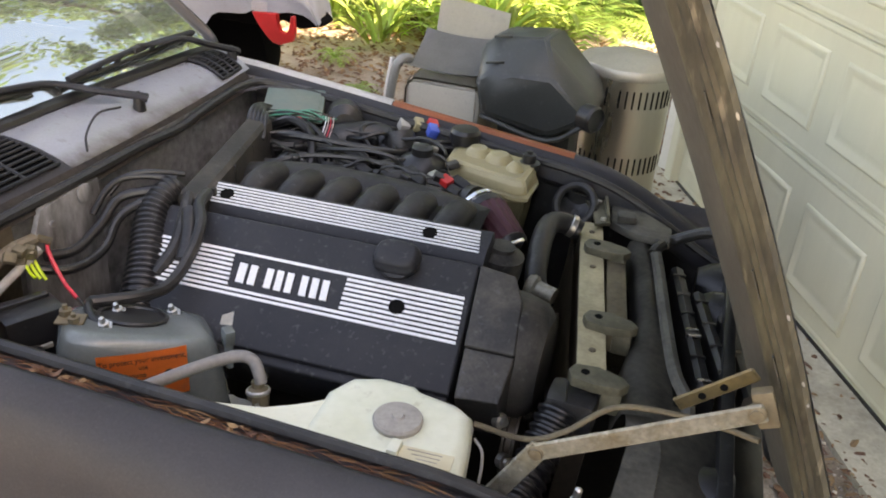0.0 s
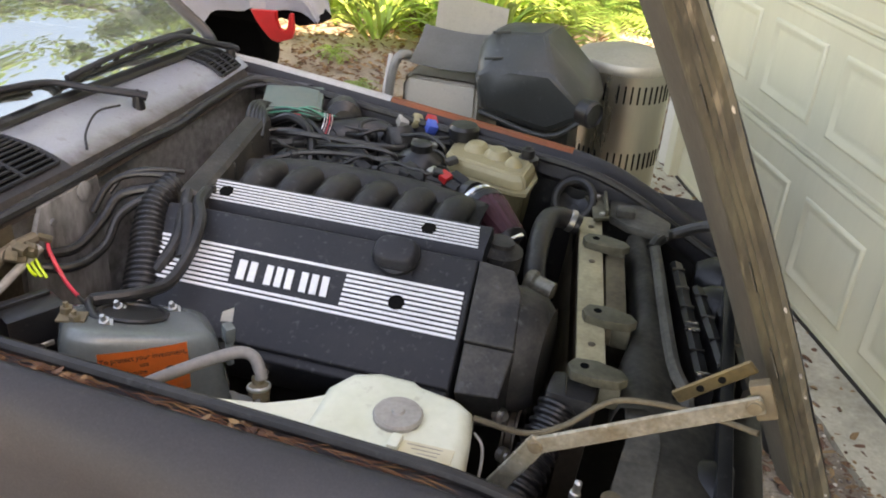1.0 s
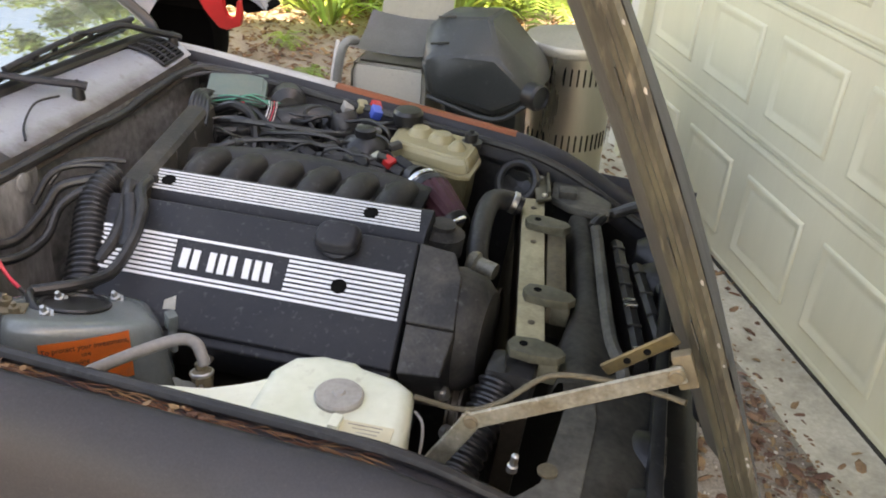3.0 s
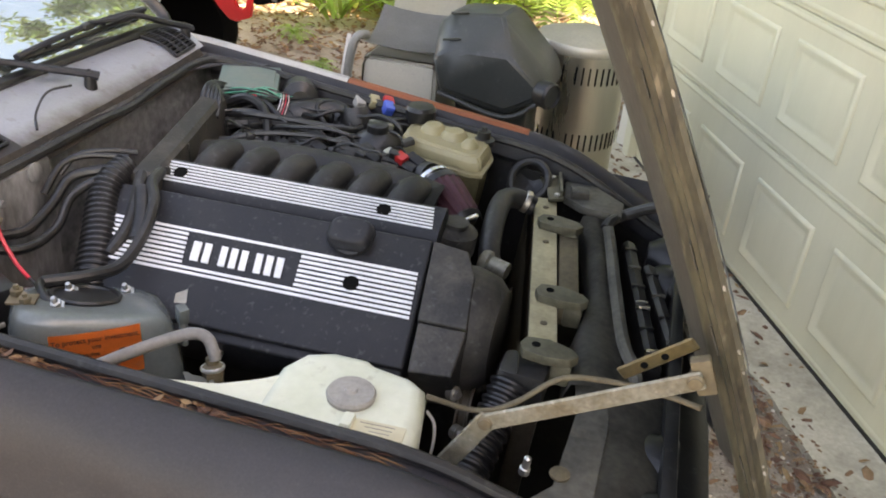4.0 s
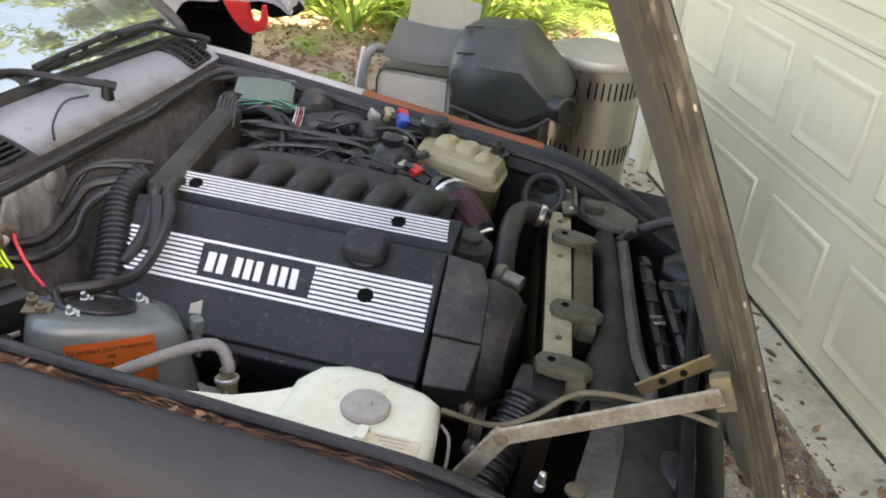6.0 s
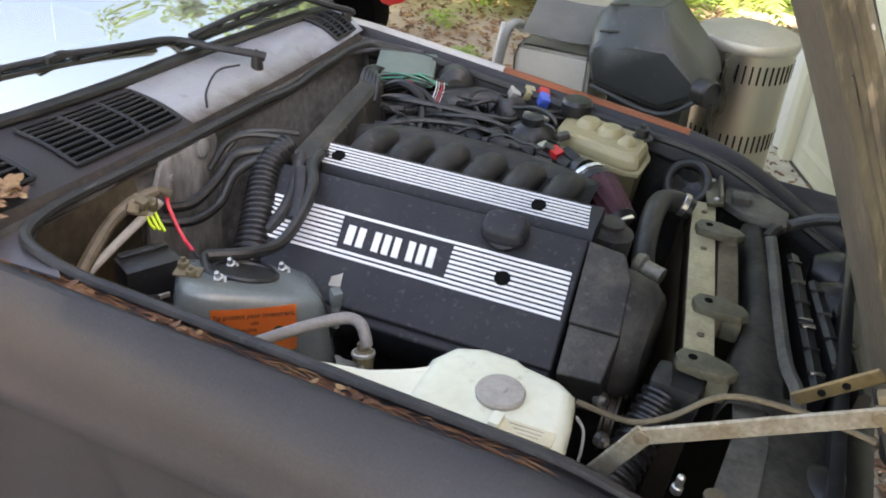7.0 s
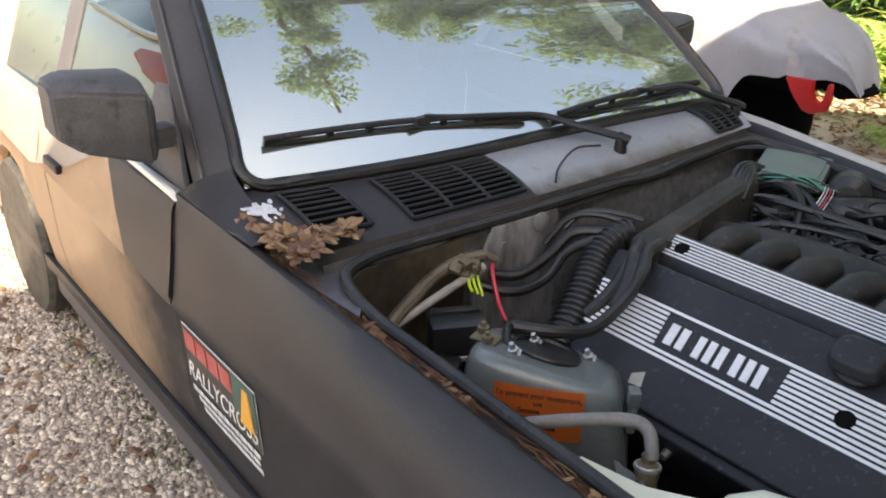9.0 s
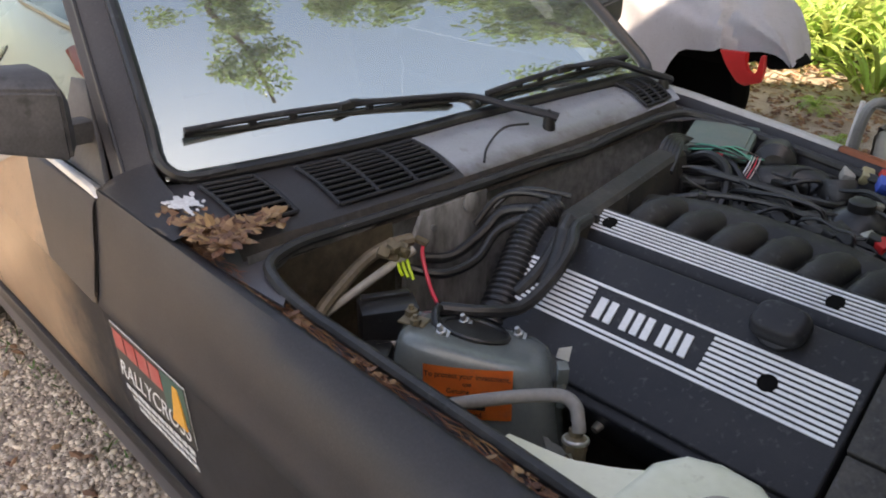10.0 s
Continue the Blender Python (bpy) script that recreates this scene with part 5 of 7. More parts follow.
# left front corner
bm = B()
prism(bm, [(0.055, 0.652), (0.115, 0.652), (0.195, 0.632), (0.226, 0.49), (0.187, 0.468), (0.172, 0.54), (0.150, 0.60), (0.11, 0.635)], (0, 0, 0.758), (1, 0, 0), (0, 1, 0), (0, 0, 0.010), 0.003)
box(bm, (0.206, 0.56, 0.774), (0.008, 0.13, 0.022), (0, 0, 10), 0.002)
cb = part("corner_bracket", bm, bracket_olive, car, "olive-brown corner bracket")
for x, y in ((0.085, 0.643), (0.178, 0.61), (0.205, 0.50)):
    part("bracket_bolt", lathe(B(), (x, y, 0.768), (0, 0, 1), [(0.008, 0), (0.008, 0.005), (0.004, 0.007), (0.001, 0.007)], 6), zinc, cb, "zinc bolt")
bm = B()
tube(bm, [Vector((0.118, 0.565, 0.765)) + Vector((0.052, 0, 0.006)) * math.cos(a) + Vector((-0.006, 0.054, 0.036)) * math.sin(a) for a in steps(0, 2 * math.pi, 20)], 0.012, 8, 2)
lathe(bm, (0.118, 0.572, 0.757), (-0.05, -0.55, 0.83), [(0.052, -0.03), (0.050, -0.012), (0.001, -0.035)], 20)
part("filler_ring", bm, rubber_dusty, car, "dusty black ring on the wing corner")
bm = B()
prism(bm, [(0.222, 0.525), (0.277, 0.482), (0.385, 0.462), (0.385, 0.55), (0.30, 0.63), (0.212, 0.632)], (0, 0, 0.735), (1, 0, 0), (0, 1, 0), (0, 0, 0.024), 0.008)
box(bm, (0.262, 0.545, 0.764), (0.05, 0.045, 0.03), (0, 0, 10), 0.006)
part("lamp_cover", bm, front_dust, car, "black headlamp cover")
# coolant tank
CT = ((-0.245, 0.47), (-0.215, 0.455), (-0.03, 0.40), (0.005, 0.41), (0.01, 0.52), (-0.01, 0.575), (-0.16, 0.615), (-0.22, 0.61), (-0.25, 0.58))


def ct_ring(z, k):
    return [Vector((-0.12 + (x + 0.12) * k, 0.51 + (y - 0.51) * k, z)) for x, y in CT]


ct = rings(B(), [ct_ring(z, k) for z, k in ((0.60, 0.74), (0.64, 0.86), (0.70, 0.93), (0.776, 0.98))])
bmesh.ops.bevel(ct, geom=ct.edges[:], offset=0.006, segments=2, affect="EDGES")
ctk = part("coolant_tank", ct, tank_olive, car, "yellowed translucent coolant tank with black caps")
part("tank_seam", rings(B(), [ct_ring(z, k) for z, k in ((0.774, 1.0), (0.776, 1.055), (0.786, 1.06), (0.789, 1.0))]), tank_cream, ctk, "moulded seam round the tank")
ct = rings(B(), [ct_ring(z, k) for z, k in ((0.786, 1.0), (0.806, 0.995), (0.822, 0.96), (0.832, 0.88))])
bmesh.ops.bevel(ct, geom=ct.edges[:], offset=0.006, segments=2, affect="EDGES")
part("tank_upper_half", ct, tank_cream, ctk, "cream upper half")
part("tank_lug", lathe(B(), (-0.165, 0.438, 0.755), (-0.25, -1, 0), [(0.014, 0), (0.014, 0.010), (0.007, 0.011), (0.006, 0.004), (0.001, 0.004)], 12), tank_olive, ctk)
bm = B()
for x, y, r in ((-0.165, 0.54, 0.036), (-0.10, 0.52, 0.038), (-0.045, 0.475, 0.024)):
    lathe(bm, (x, y, 0.818), (0, 0, 1), [(r + 0.006, 0), (r, 0.02), (r - 0.012, 0.034), (0.001, 0.038)], 16)
part("tank_dome", bm, tank_cream, ctk)
part("filler_cap", lathe(B(), (-0.222, 0.600, 0.822), (0, 0, 1), [(0.034, 0), (0.034, 0.012), (0.043, 0.014), (0.044, 0.044), (0.037, 0.054), (0.001, 0.056)], 20), rubber, ctk, "black screw cap")
part("bleed_cap", lathe(B(), (-0.022, 0.548, 0.815), (0, 0, 1), [(0.032, 0), (0.032, 0.016), (0.019, 0.018), (0.019, 0.04), (0.008, 0.042), (0.008, 0.05), (0.001, 0.05)], 16), rubber_dusty, ctk, "grey-black level sender cap")
ctk.location = (-0.008, 0.05, 0.02)
# vacuum-pump-like black dome, caps and plugs on the far side
part("black_reservoir", lathe(B(), (-0.312, 0.512, 0.722), (0, 0, 1), [(0.07, 0), (0.078, 0.05), (0.075, 0.055), (0.078, 0.06), (0.076, 0.09), (0.06, 0.115), (0.03, 0.13), (0.03, 0.15), (0.022, 0.155), (0.001, 0.155)], 24), rubber, car, "black domed reservoir")
part("black_can", lathe(B(), (-0.40, 0.60, 0.80), (-0.3, 0.3, 0.9), [(0.03, -0.02), (0.045, 0), (0.048, 0.05), (0.04, 0.07), (0.001, 0.07)], 20), rubber_dusty, car, "matt black rubber boot")
part("black_motor", lathe(B(), (-0.60, 0.645, 0.855), (0.4, -0.9, 0.1), [(0.045, -0.06), (0.055, -0.05), (0.055, 0.02), (0.03, 0.04), (0.001, 0.04)], 20), rubber, car, "black wiper-type motor")
for p, m, nm in (((-0.425, 0.675, 0.86), cap_grey, "pale grey plug"), ((-0.385, 0.69, 0.866), tank_cream, "cream plug"), ((-0.345, 0.70, 0.866), red_plastic, "red plug"), ((-0.335, 0.672, 0.862), blue_plastic, "blue plug")):
    bm = B()
    box(bm, p, (0.030, 0.038, 0.032), (20, 15, 35), 0.005)
    part("connector", bm, m, car, nm)
bm = tube(B(), [(-0.66, 0.56, 0.80), (-0.58, 0.58, 0.825), (-0.50, 0.63, 0.83), (-0.45, 0.62, 0.81), (-0.40, 0.56, 0.77)], 0.045, 12, 5)
part("brake_booster_pipe", bm, rubber, car, "glossy black cast elbow")
# open control box with ribbon of wires
bm = B()
box(bm, (-0.755, 0.630, 0.880), (0.175, 0.165, 0.030), (8, 0, 20), 0.006)
box(bm, (-0.755, 0.630, 0.896), (0.150, 0.140, 0.006), (8, 0, 20), 0.002)
eb = part("relay_box", bm, ecu_cover, car, "dull green-grey relay box lid")
part("red_plug", box(B(), (-0.70, 0.535, 0.872), (0.026, 0.022, 0.020), (0, 0, 20), 0.004), wire_red, eb, "red connector")
random.seed(4)
for k in range(16):
    a = Vector((-0.83 + 0.02 * random.random(), 0.53 + 0.03 * random.random(), 0.865))
    b = Vector((-0.64 + 0.04 * random.random(), 0.56 + 0.05 * random.random(), 0.872))
    bm = tube(B(), [a, a.lerp(b, 0.35) + Vector((0.03 * random.random(), -0.03 * random.random(), 0.025 * random.random())), a.lerp(b, 0.7) + Vector((0, -0.02 * random.random(), 0.03 * random.random())), b], 0.0022, 5, 4)
    part("thin_wire", bm, wire_green if k % 3 else rubber, eb)
for k in range(4):
    x = -0.69 + 0.008 * k
    part("thin_wire", tube(B(), [(x + 0.05, 0.60, 0.875), (x + 0.07, 0.55, 0.87), (x + 0.075, 0.50, 0.84), (x + 0.06, 0.48, 0.80)], 0.0016, 5, 4), wire_pale if k % 2 else wire_red if k == 2 else stripe_white, eb)
# hoses and looms over the far side
for pts, r, m in (
    ([(-0.74, 0.45, 0.85), (-0.66, 0.44, 0.865), (-0.56, 0.46, 0.86), (-0.42, 0.50, 0.845), (-0.38, 0.56, 0.83), (-0.42, 0.62, 0.84)], 0.010, rubber),
    ([(-0.76, 0.50, 0.86), (-0.70, 0.50, 0.885), (-0.64, 0.48, 0.87), (-0.60, 0.42, 0.83), (-0.59, 0.36, 0.78)], 0.013, rubber),
    ([(-0.68, 0.30, 0.83), (-0.60, 0.35, 0.85), (-0.48, 0.40, 0.85), (-0.36, 0.43, 0.835), (-0.28, 0.46, 0.82)], 0.008, rubber),
    ([(-0.75, 0.42, 0.83), (-0.62, 0.48, 0.83), (-0.50, 0.50, 0.82), (-0.44, 0.46, 0.80)], 0.016, rubber_dusty),
    ([(-0.72, 0.36, 0.80), (-0.60, 0.40, 0.80), (-0.52, 0.42, 0.80), (-0.40, 0.44, 0.77)], 0.018, rubber_dusty),
    ([(-0.80, 0.52, 0.84), (-0.72, 0.55, 0.865), (-0.66, 0.54, 0.86), (-0.60, 0.50, 0.84)], 0.012, rubber),
    ([(-0.44, 0.66, 0.85), (-0.50, 0.62, 0.87), (-0.52, 0.58, 0.86), (-0.47, 0.54, 0.82)], 0.007, rubber),
    ([(-0.47, 0.68, 0.845), (-0.44, 0.61, 0.86), (-0.41, 0.56, 0.83)], 0.006, rubber),
    ([(-0.30, 0.70, 0.85), (-0.26, 0.68, 0.865), (-0.25, 0.63, 0.84)], 0.008, rubber),
    ([(-0.40, 0.36, 0.83), (-0.34, 0.36, 0.842), (-0.28, 0.38, 0.835), (-0.22, 0.39, 0.83), (-0.16, 0.37, 0.82)], 0.016, rubber_dusty),
    ([(-0.38, 0.335, 0.82), (-0.30, 0.345, 0.835), (-0.2, 0.34, 0.83)], 0.010, cover_dusty),
    ([(-0.62, 0.62, 0.80), (-0.57, 0.66, 0.83), (-0.53, 0.70, 0.84), (-0.45, 0.72, 0.85)], 0.012, rubber_dusty),
):
    part("hose", tube(B(), pts, r, 8, 5), m, car, "black rubber hose")
for p, s, m in (((-0.36, 0.365, 0.85), (0.03, 0.025, 0.02), cover_dusty), ((-0.30, 0.385, 0.848), (0.035, 0.03, 0.022), cover_dusty), ((-0.24, 0.40, 0.842), (0.03, 0.03, 0.02), zinc), ((-0.205, 0.385, 0.842), (0.034, 0.03, 0.022), red_plastic), ((-0.17, 0.40, 0.835), (0.05, 0.03, 0.024), cover_black), ((-0.42, 0.35, 0.84), (0.04, 0.03, 0.025), cover_black), ((-0.27, 0.35, 0.842), (0.04, 0.025, 0.018), cover_black)):
    part("connector", box(B(), p, s, (10, 12, -25), 0.004), m, car, "dark wiring connector" if m is not red_plastic else "red wiring connector")
random.seed(77)
for k in range(34):
    a = Vector((random.uniform(-0.78, -0.30), random.uniform(0.33, 0.62), random.uniform(0.80, 0.86)))
    ang = random.gauss(0.25, 0.7)
    l = random.uniform(0.10, 0.24)
    b = a + Vector((math.cos(ang) * l, math.sin(ang) * l * 0.7, random.uniform(-0.03, 0.02)))
    b.y = min(b.y, 0.68)
    side = Vector((-math.sin(ang), math.cos(ang), 0)) * random.uniform(-0.05, 0.05)
    part("thin_cable", tube(B(), [a - Vector((0, 0, 0.04)), a, a.lerp(b, 0.35) + side + Vector((0, 0, random.uniform(0, 0.02))), a.lerp(b, 0.7) + side * 0.6 + Vector((0, 0, random.uniform(0, 0.025))), b, b - Vector((0, 0, 0.05))], random.uniform(0.0025, 0.006), 6, 4), rubber, car, "thin black cable")
for k in range(12):
    p = (random.uniform(-0.70, -0.20), random.uniform(0.34, 0.60), random.uniform(0.825, 0.855))
    part("connector", box(B(), p, (random.uniform(0.02, 0.04), random.uniform(0.016, 0.028), 0.018), (random.uniform(-20, 20), random.uniform(-20, 20), random.uniform(0, 180)), 0.004), (rubber, cover_dusty, zinc, cap_grey)[k % 4 if k % 3 else 0], car, "small wiring connector")
# top radiator hose and thermostat
bm = tube(B(), [(0.155, 0.412, 0.765), (0.115, 0.405, 0.782), (0.085, 0.370, 0.790), (0.080, 0.300, 0.786), (0.086, 0.215, 0.768), (0.098, 0.14, 0.745), (0.12, 0.10, 0.72)], 0.027, 14, 5)
th = part("radiator_hose", bm, rubber_dusty, car, "dusty grey-black radiator hose")
part("hose_clamp", lathe(B(), (0.128, 0.409, 0.778), (1, 0.15, -0.35), [(0.0275, 0), (0.030, 0.002), (0.030, 0.014), (0.0275, 0.016)], 20), zinc, th, "zinc hose clamp")
bm = B()
lathe(bm, (0.0, 0.285, 0.735), (0.3, 0.9, 0.2), [(0.03, -0.04), (0.035, -0.03), (0.028, 0.0), (0.026, 0.05)], 16)
part("thermostat_housing", bm, strut_metal, car, "cast alloy thermostat housing")
bm = B()
lathe(bm, (0.105, 0.105, 0.748), (1, -0.3, -0.1), [(0.024, -0.02), (0.028, -0.012), (0.028, 0.0), (0.020, 0.006), (0.020, 0.05)], 14)
part("water_outlet", bm, strut_metal, car, "cast alloy water outlet")
part("filter_bracket", box(B(), (0.028, 0.205, 0.79), (0.012, 0.05, 0.035), (0, 20, -30), 0.004), chrome, car, "bright bracket")
bm = B()
lathe(bm, (0.02, 0.08, 0.83), (0.1, 0, 1), [(0.055, -0.05), (0.055, 0), (0.03, 0.012), (0.03, 0.022), (0.001, 0.024)], 18)
part("cam_sensor_cover", bm, cover_dusty, car, "dusty black cap beside the cover")

# ---- the near side of the bay ----
wt = B()
WT = [(-0.165, -0.455), (-0.140, -0.405), (-0.09, -0.382), (-0.02, -0.382), (0.0, -0.395), (0.075, -0.408), (0.105, -0.43), (0.118, -0.50), (0.128, -0.60), (0.10, -0.63), (-0.10, -0.64), (-0.16, -0.60)]
rings(wt, [[Vector((-0.03 + (x + 0.03) * k, -0.52 + (y + 0.52) * k, z)) for x, y in WT] for z, k in ((0.50, 0.88), (0.52, 0.93), (0.70, 0.985), (0.748, 1.0), (0.766, 0.975), (0.777, 0.90), (0.780, 0.80))])
tank = part("washer_tank", wt, tank_white, car, "milky white plastic washer tank", angle=60)
nk = B()
rings(nk, [[Vector((x, y0, z0)), Vector((x, y1, z0)), Vector((x, y1, z1)), Vector((x, y0, z1))] for x, y0, y1, z0, z1 in ((-0.355, -0.600, -0.575, 0.755, 0.782), (-0.25, -0.61, -0.545, 0.72, 0.776), (-0.19, -0.62, -0.50, 0.68, 0.770), (-0.13, -0.63, -0.45, 0.66, 0.771))])
bmesh.ops.bevel(nk, geom=nk.edges[:], offset=0.008, segments=2, affect="EDGES")
part("tank_neck", nk, tank_white, tank, "long flat filler neck")
cap = lathe(B(), (-0.013, -0.505, 0.778), (0, 0, 1), [(0.036, 0.0), (0.0425, 0.002), (0.044, 0.010), (0.041, 0.015), (0.012, 0.0155), (0.009, 0.019), (0.001, 0.019)], 32)
part("screw_cap", cap, cap_grey, tank, "dirty grey screw cap")
bm = B()
box(bm, (0.052, -0.572, 0.779), (0.105, 0.036, 0.005), (0, 0, 3), 0.002)
part("tank_label_ridge", bm, label_cream, tank, "cream moulded label with faint lines")
for k in range(3):
    part("label_line", box(B(), (0.055 + 0.004 * k, -0.562 - 0.009 * k, 0.7818), (0.060 - 0.012 * k, 0.0018, 0.0008), (0, 0, 3)), cap_grey, tank)
part("tank_clip", box(B(), (0.005, -0.572, 0.784), (0.02, 0.035, 0.016), (0, 0, 0), 0.005), tank_white, tank)
# grey hose across the tower
bm = tube(B(), [(-0.472, -0.692, 0.80), (-0.442, -0.652, 0.815), (-0.401, -0.589, 0.82), (-0.357, -0.522, 0.82), (-0.322, -0.488, 0.821), (-0.298, -0.482, 0.812), (-0.283, -0.490, 0.792), (-0.278, -0.494, 0.778)], 0.0112, 12, 6)
part("grey_hose", bm, grey_hose, car, "dusty grey coolant hose")
bm = B()
lathe(bm, (-0.285, -0.492, 0.757), (-0.15, 0.20, 1), [(0.021, -0.09), (0.023, -0.06), (0.018, -0.05), (0.018, -0.02), (0.020, -0.015), (0.020, 0.004), (0.012, 0.008), (0.012, 0.020)], 8)
vb = part("valve_body", bm, bracket_brown, car, "corroded grey heater valve")
part("valve_clamp", lathe(B(), (-0.285, -0.492, 0.752), (-0.15, 0.20, 1), [(0.0205, 0), (0.0225, 0.002), (0.0225, 0.007), (0.0205, 0.009)], 16), zinc, vb)
part("torn_cloth", shell(B(), lambda u, v: Vector((-0.30 + 0.03 * u + 0.006 * noise.noise((u * 3, v * 3, 1)), -0.50 - 0.02 * v, 0.70 + 0.055 * v + 0.012 * noise.noise((u * 4, v * 4, 7)))), steps(-1, 1, 6), steps(-1, 1, 6), 0.002), white_paint, vb, "torn white cloth tape")
bm = box(B(), (-0.398, -0.398, 0.787), (0.024, 0.020, 0.036), (0, 8, -38), 0.003)
lathe(bm, (-0.397, -0.399, 0.768), (0, 0, 1), [(0.008, -0.05), (0.009, 0), (0.007, 0.004)], 12)
pv = part("pressure_switch", bm, tower_grey, car, "small grey switch with a square head")
part("paper_tag", shell(B(), lambda u, v: Vector((-0.402 + 0.009 * u + 0.003 * v, -0.392 + 0.007 * u, 0.822 + 0.014 * v + 0.003 * u * v)), steps(-1, 1, 3), steps(-1, 1, 3), 0.001), white_paint, pv, "torn white paper tag")
# corrugated heater trunk and looms by the firewall
bm = tube(B(), [(-0.735, -0.03, 0.885), (-0.745, -0.075, 0.87), (-0.74, -0.13, 0.84), (-0.70, -0.22, 0.78), (-0.67, -0.30, 0.72), (-0.66, -0.36, 0.65)], (0.029, 0.043), 18, 6, ribs=0.0045, pitch=0.014)
part("corrugated_hose", bm, rubber, car, "black corrugated loom hose")
for pts, r, m in (
    ([(-0.66, -0.02, 0.88), (-0.64, -0.09, 0.885), (-0.60, -0.15, 0.872), (-0.585, -0.22, 0.835), (-0.59, -0.30, 0.80), (-0.62, -0.37, 0.805), (-0.68, -0.43, 0.81)], 0.013, rubber_dusty),
    ([(-0.69, -0.05, 0.88), (-0.66, -0.13, 0.85), (-0.645, -0.19, 0.82), (-0.66, -0.24, 0.78)], 0.015, rubber_dusty),
    ([(-0.74, -0.06, 0.885), (-0.80, -0.15, 0.85), (-0.80, -0.22, 0.80), (-0.82, -0.30, 0.785), (-0.88, -0.36, 0.80)], 0.011, rubber),
    ([(-0.76, -0.06, 0.885), (-0.83, -0.11, 0.87), (-0.84, -0.17, 0.83), (-0.85, -0.25, 0.80), (-0.88, -0.31, 0.805)], 0.012, rubber),
    ([(-0.74, -0.02, 0.90), (-0.82, -0.06, 0.905), (-0.86, -0.10, 0.89), (-0.87, -0.16, 0.84)], 0.008, rubber),
    ([(-0.73, 0.0, 0.905), (-0.79, -0.04, 0.915), (-0.84, -0.07, 0.905), (-0.86, -0.11, 0.87)], 0.006, rubber),
    ([(-0.68, -0.43, 0.812), (-0.66, -0.46, 0.822), (-0.62, -0.49, 0.816), (-0.58, -0.48, 0.812)], 0.008, rubber),
):
    part("loom", tube(B(), pts, r, 10, 5), m, car, "black sleeved wiring loom")
tj = tube(B(), [(-0.655, -0.10, 0.87), (-0.625, -0.16, 0.83), (-0.615, -0.20, 0.80)], 0.022, 12, 5)
part("loom_junction", tj, rubber_dusty, car, "grey-black loom junction")
# long plastic cable tray along the firewall
bm = B()
rings(bm, [[Vector((x + dx, y, z)) for dx, z in ((-0.035, zt - 0.11), (-0.038, zt - 0.010), (-0.030, zt), (0.012, zt - 0.006), (0.022, zt - 0.016), (0.034, zt - 0.13))] for y, x, zt in ((-0.06, -0.675, 0.885), (-0.05, -0.675, 0.893), (0.12, -0.70, 0.902), (0.28, -0.728, 0.908), (0.42, -0.756, 0.908), (0.46, -0.765, 0.900))])
tray = part("cable_tray", bm, cover_dusty, car, "long dusty black plastic cable tray")
for y in (0.0, 0.14, 0.28, 0.40):
    part("tray_rib", box(B(), (-0.655 - 0.19 * y, y, 0.835), (0.012, 0.008, 0.10), (0, 0, 0), 0.003), cover_dusty, tray)
for k in range(5):
    part("loom", tube(B(), [(-0.72 - 0.012 * k, 0.36, 0.87), (-0.75 - 0.01 * k, 0.44, 0.907 + 0.004 * k), (-0.80, 0.52 + 0.01 * k, 0.89), (-0.80 + 0.02 * k, 0.56, 0.86)], 0.007, 8, 4), rubber, car, "black wiring loom")
# bare wires and the shock-absorber battery corner
part("red_wire", tube(B(), [(-0.865, -0.315, 0.845), (-0.845, -0.335, 0.83), (-0.80, -0.355, 0.785), (-0.76, -0.37, 0.765)], 0.0045, 6, 5), wire_red, car, "cut red wire")
part("black_wire", tube(B(), [(-0.76, -0.37, 0.765), (-0.71, -0.39, 0.755), (-0.66, -0.39, 0.77), (-0.645, -0.40, 0.80)], 0.004, 6, 5), rubber, car, "thin black wire")
for k in range(3):
    part("yellow_wire", tube(B(), [(-0.87, -0.345 - 0.01 * k, 0.845), (-0.865, -0.365 - 0.012 * k, 0.85), (-0.84, -0.378 - 0.012 * k, 0.825), (-0.82, -0.382 - 0.014 * k, 0.80 + 0.01 * k)], 0.0035, 6, 5), wire_yellow, car, "cut yellow-green wire")
part("wire_terminal", box(B(), (-0.868, -0.318, 0.852), (0.03, 0.02, 0.010), (0, 20, 30), 0.003), bracket_brown, car, "tarnished wire terminal")
bm = tube(B(), [(-0.853, -0.352, 0.848), (-0.858, -0.42, 0.826), (-0.862, -0.50, 0.80), (-0.866, -0.59, 0.770)], 0.0095, 10, 5)
part("brace_bar", bm, cap_grey, car, "grimy pale brace bar")
bm = tube(B(), [(-0.872, -0.342, 0.862), (-0.880, -0.40, 0.862), (-0.889, -0.456, 0.842), (-0.876, -0.52, 0.818), (-0.862, -0.58, 0.79), (-0.84, -0.64, 0.75)], 0.014, 10, 5)
part("heater_pipe", bm, wing_brown, car, "stained brown heater pipe")
random.seed(9)
for k in range(9):
    bm = box(B(), (-0.875 + 0.03 * random.random(), -0.38 - 0.05 * random.random(), 0.84 + 0.04 * random.random()), (0.025, 0.022, 0.02), (60 * random.random(), 60 * random.random(), 60 * random.random()), 0.005)
    part("fitting", bm, bracket_brown, car, "dirty metal fitting")
bm = B()
box(bm, (-0.785, -0.478, 0.705), (0.115, 0.075, 0.185), (0, 0, 62.5), 0.005)
box(bm, (-0.808, -0.466, 0.800), (0.10, 0.020, 0.010), (0, 0, 62.5), 0.003)
box(bm, (-0.748, -0.545, 0.67), (0.07, 0.06, 0.14), (0, 0, 40), 0.006)
bb = part("relay_block", bm, rubber, car, "black plastic relay block")
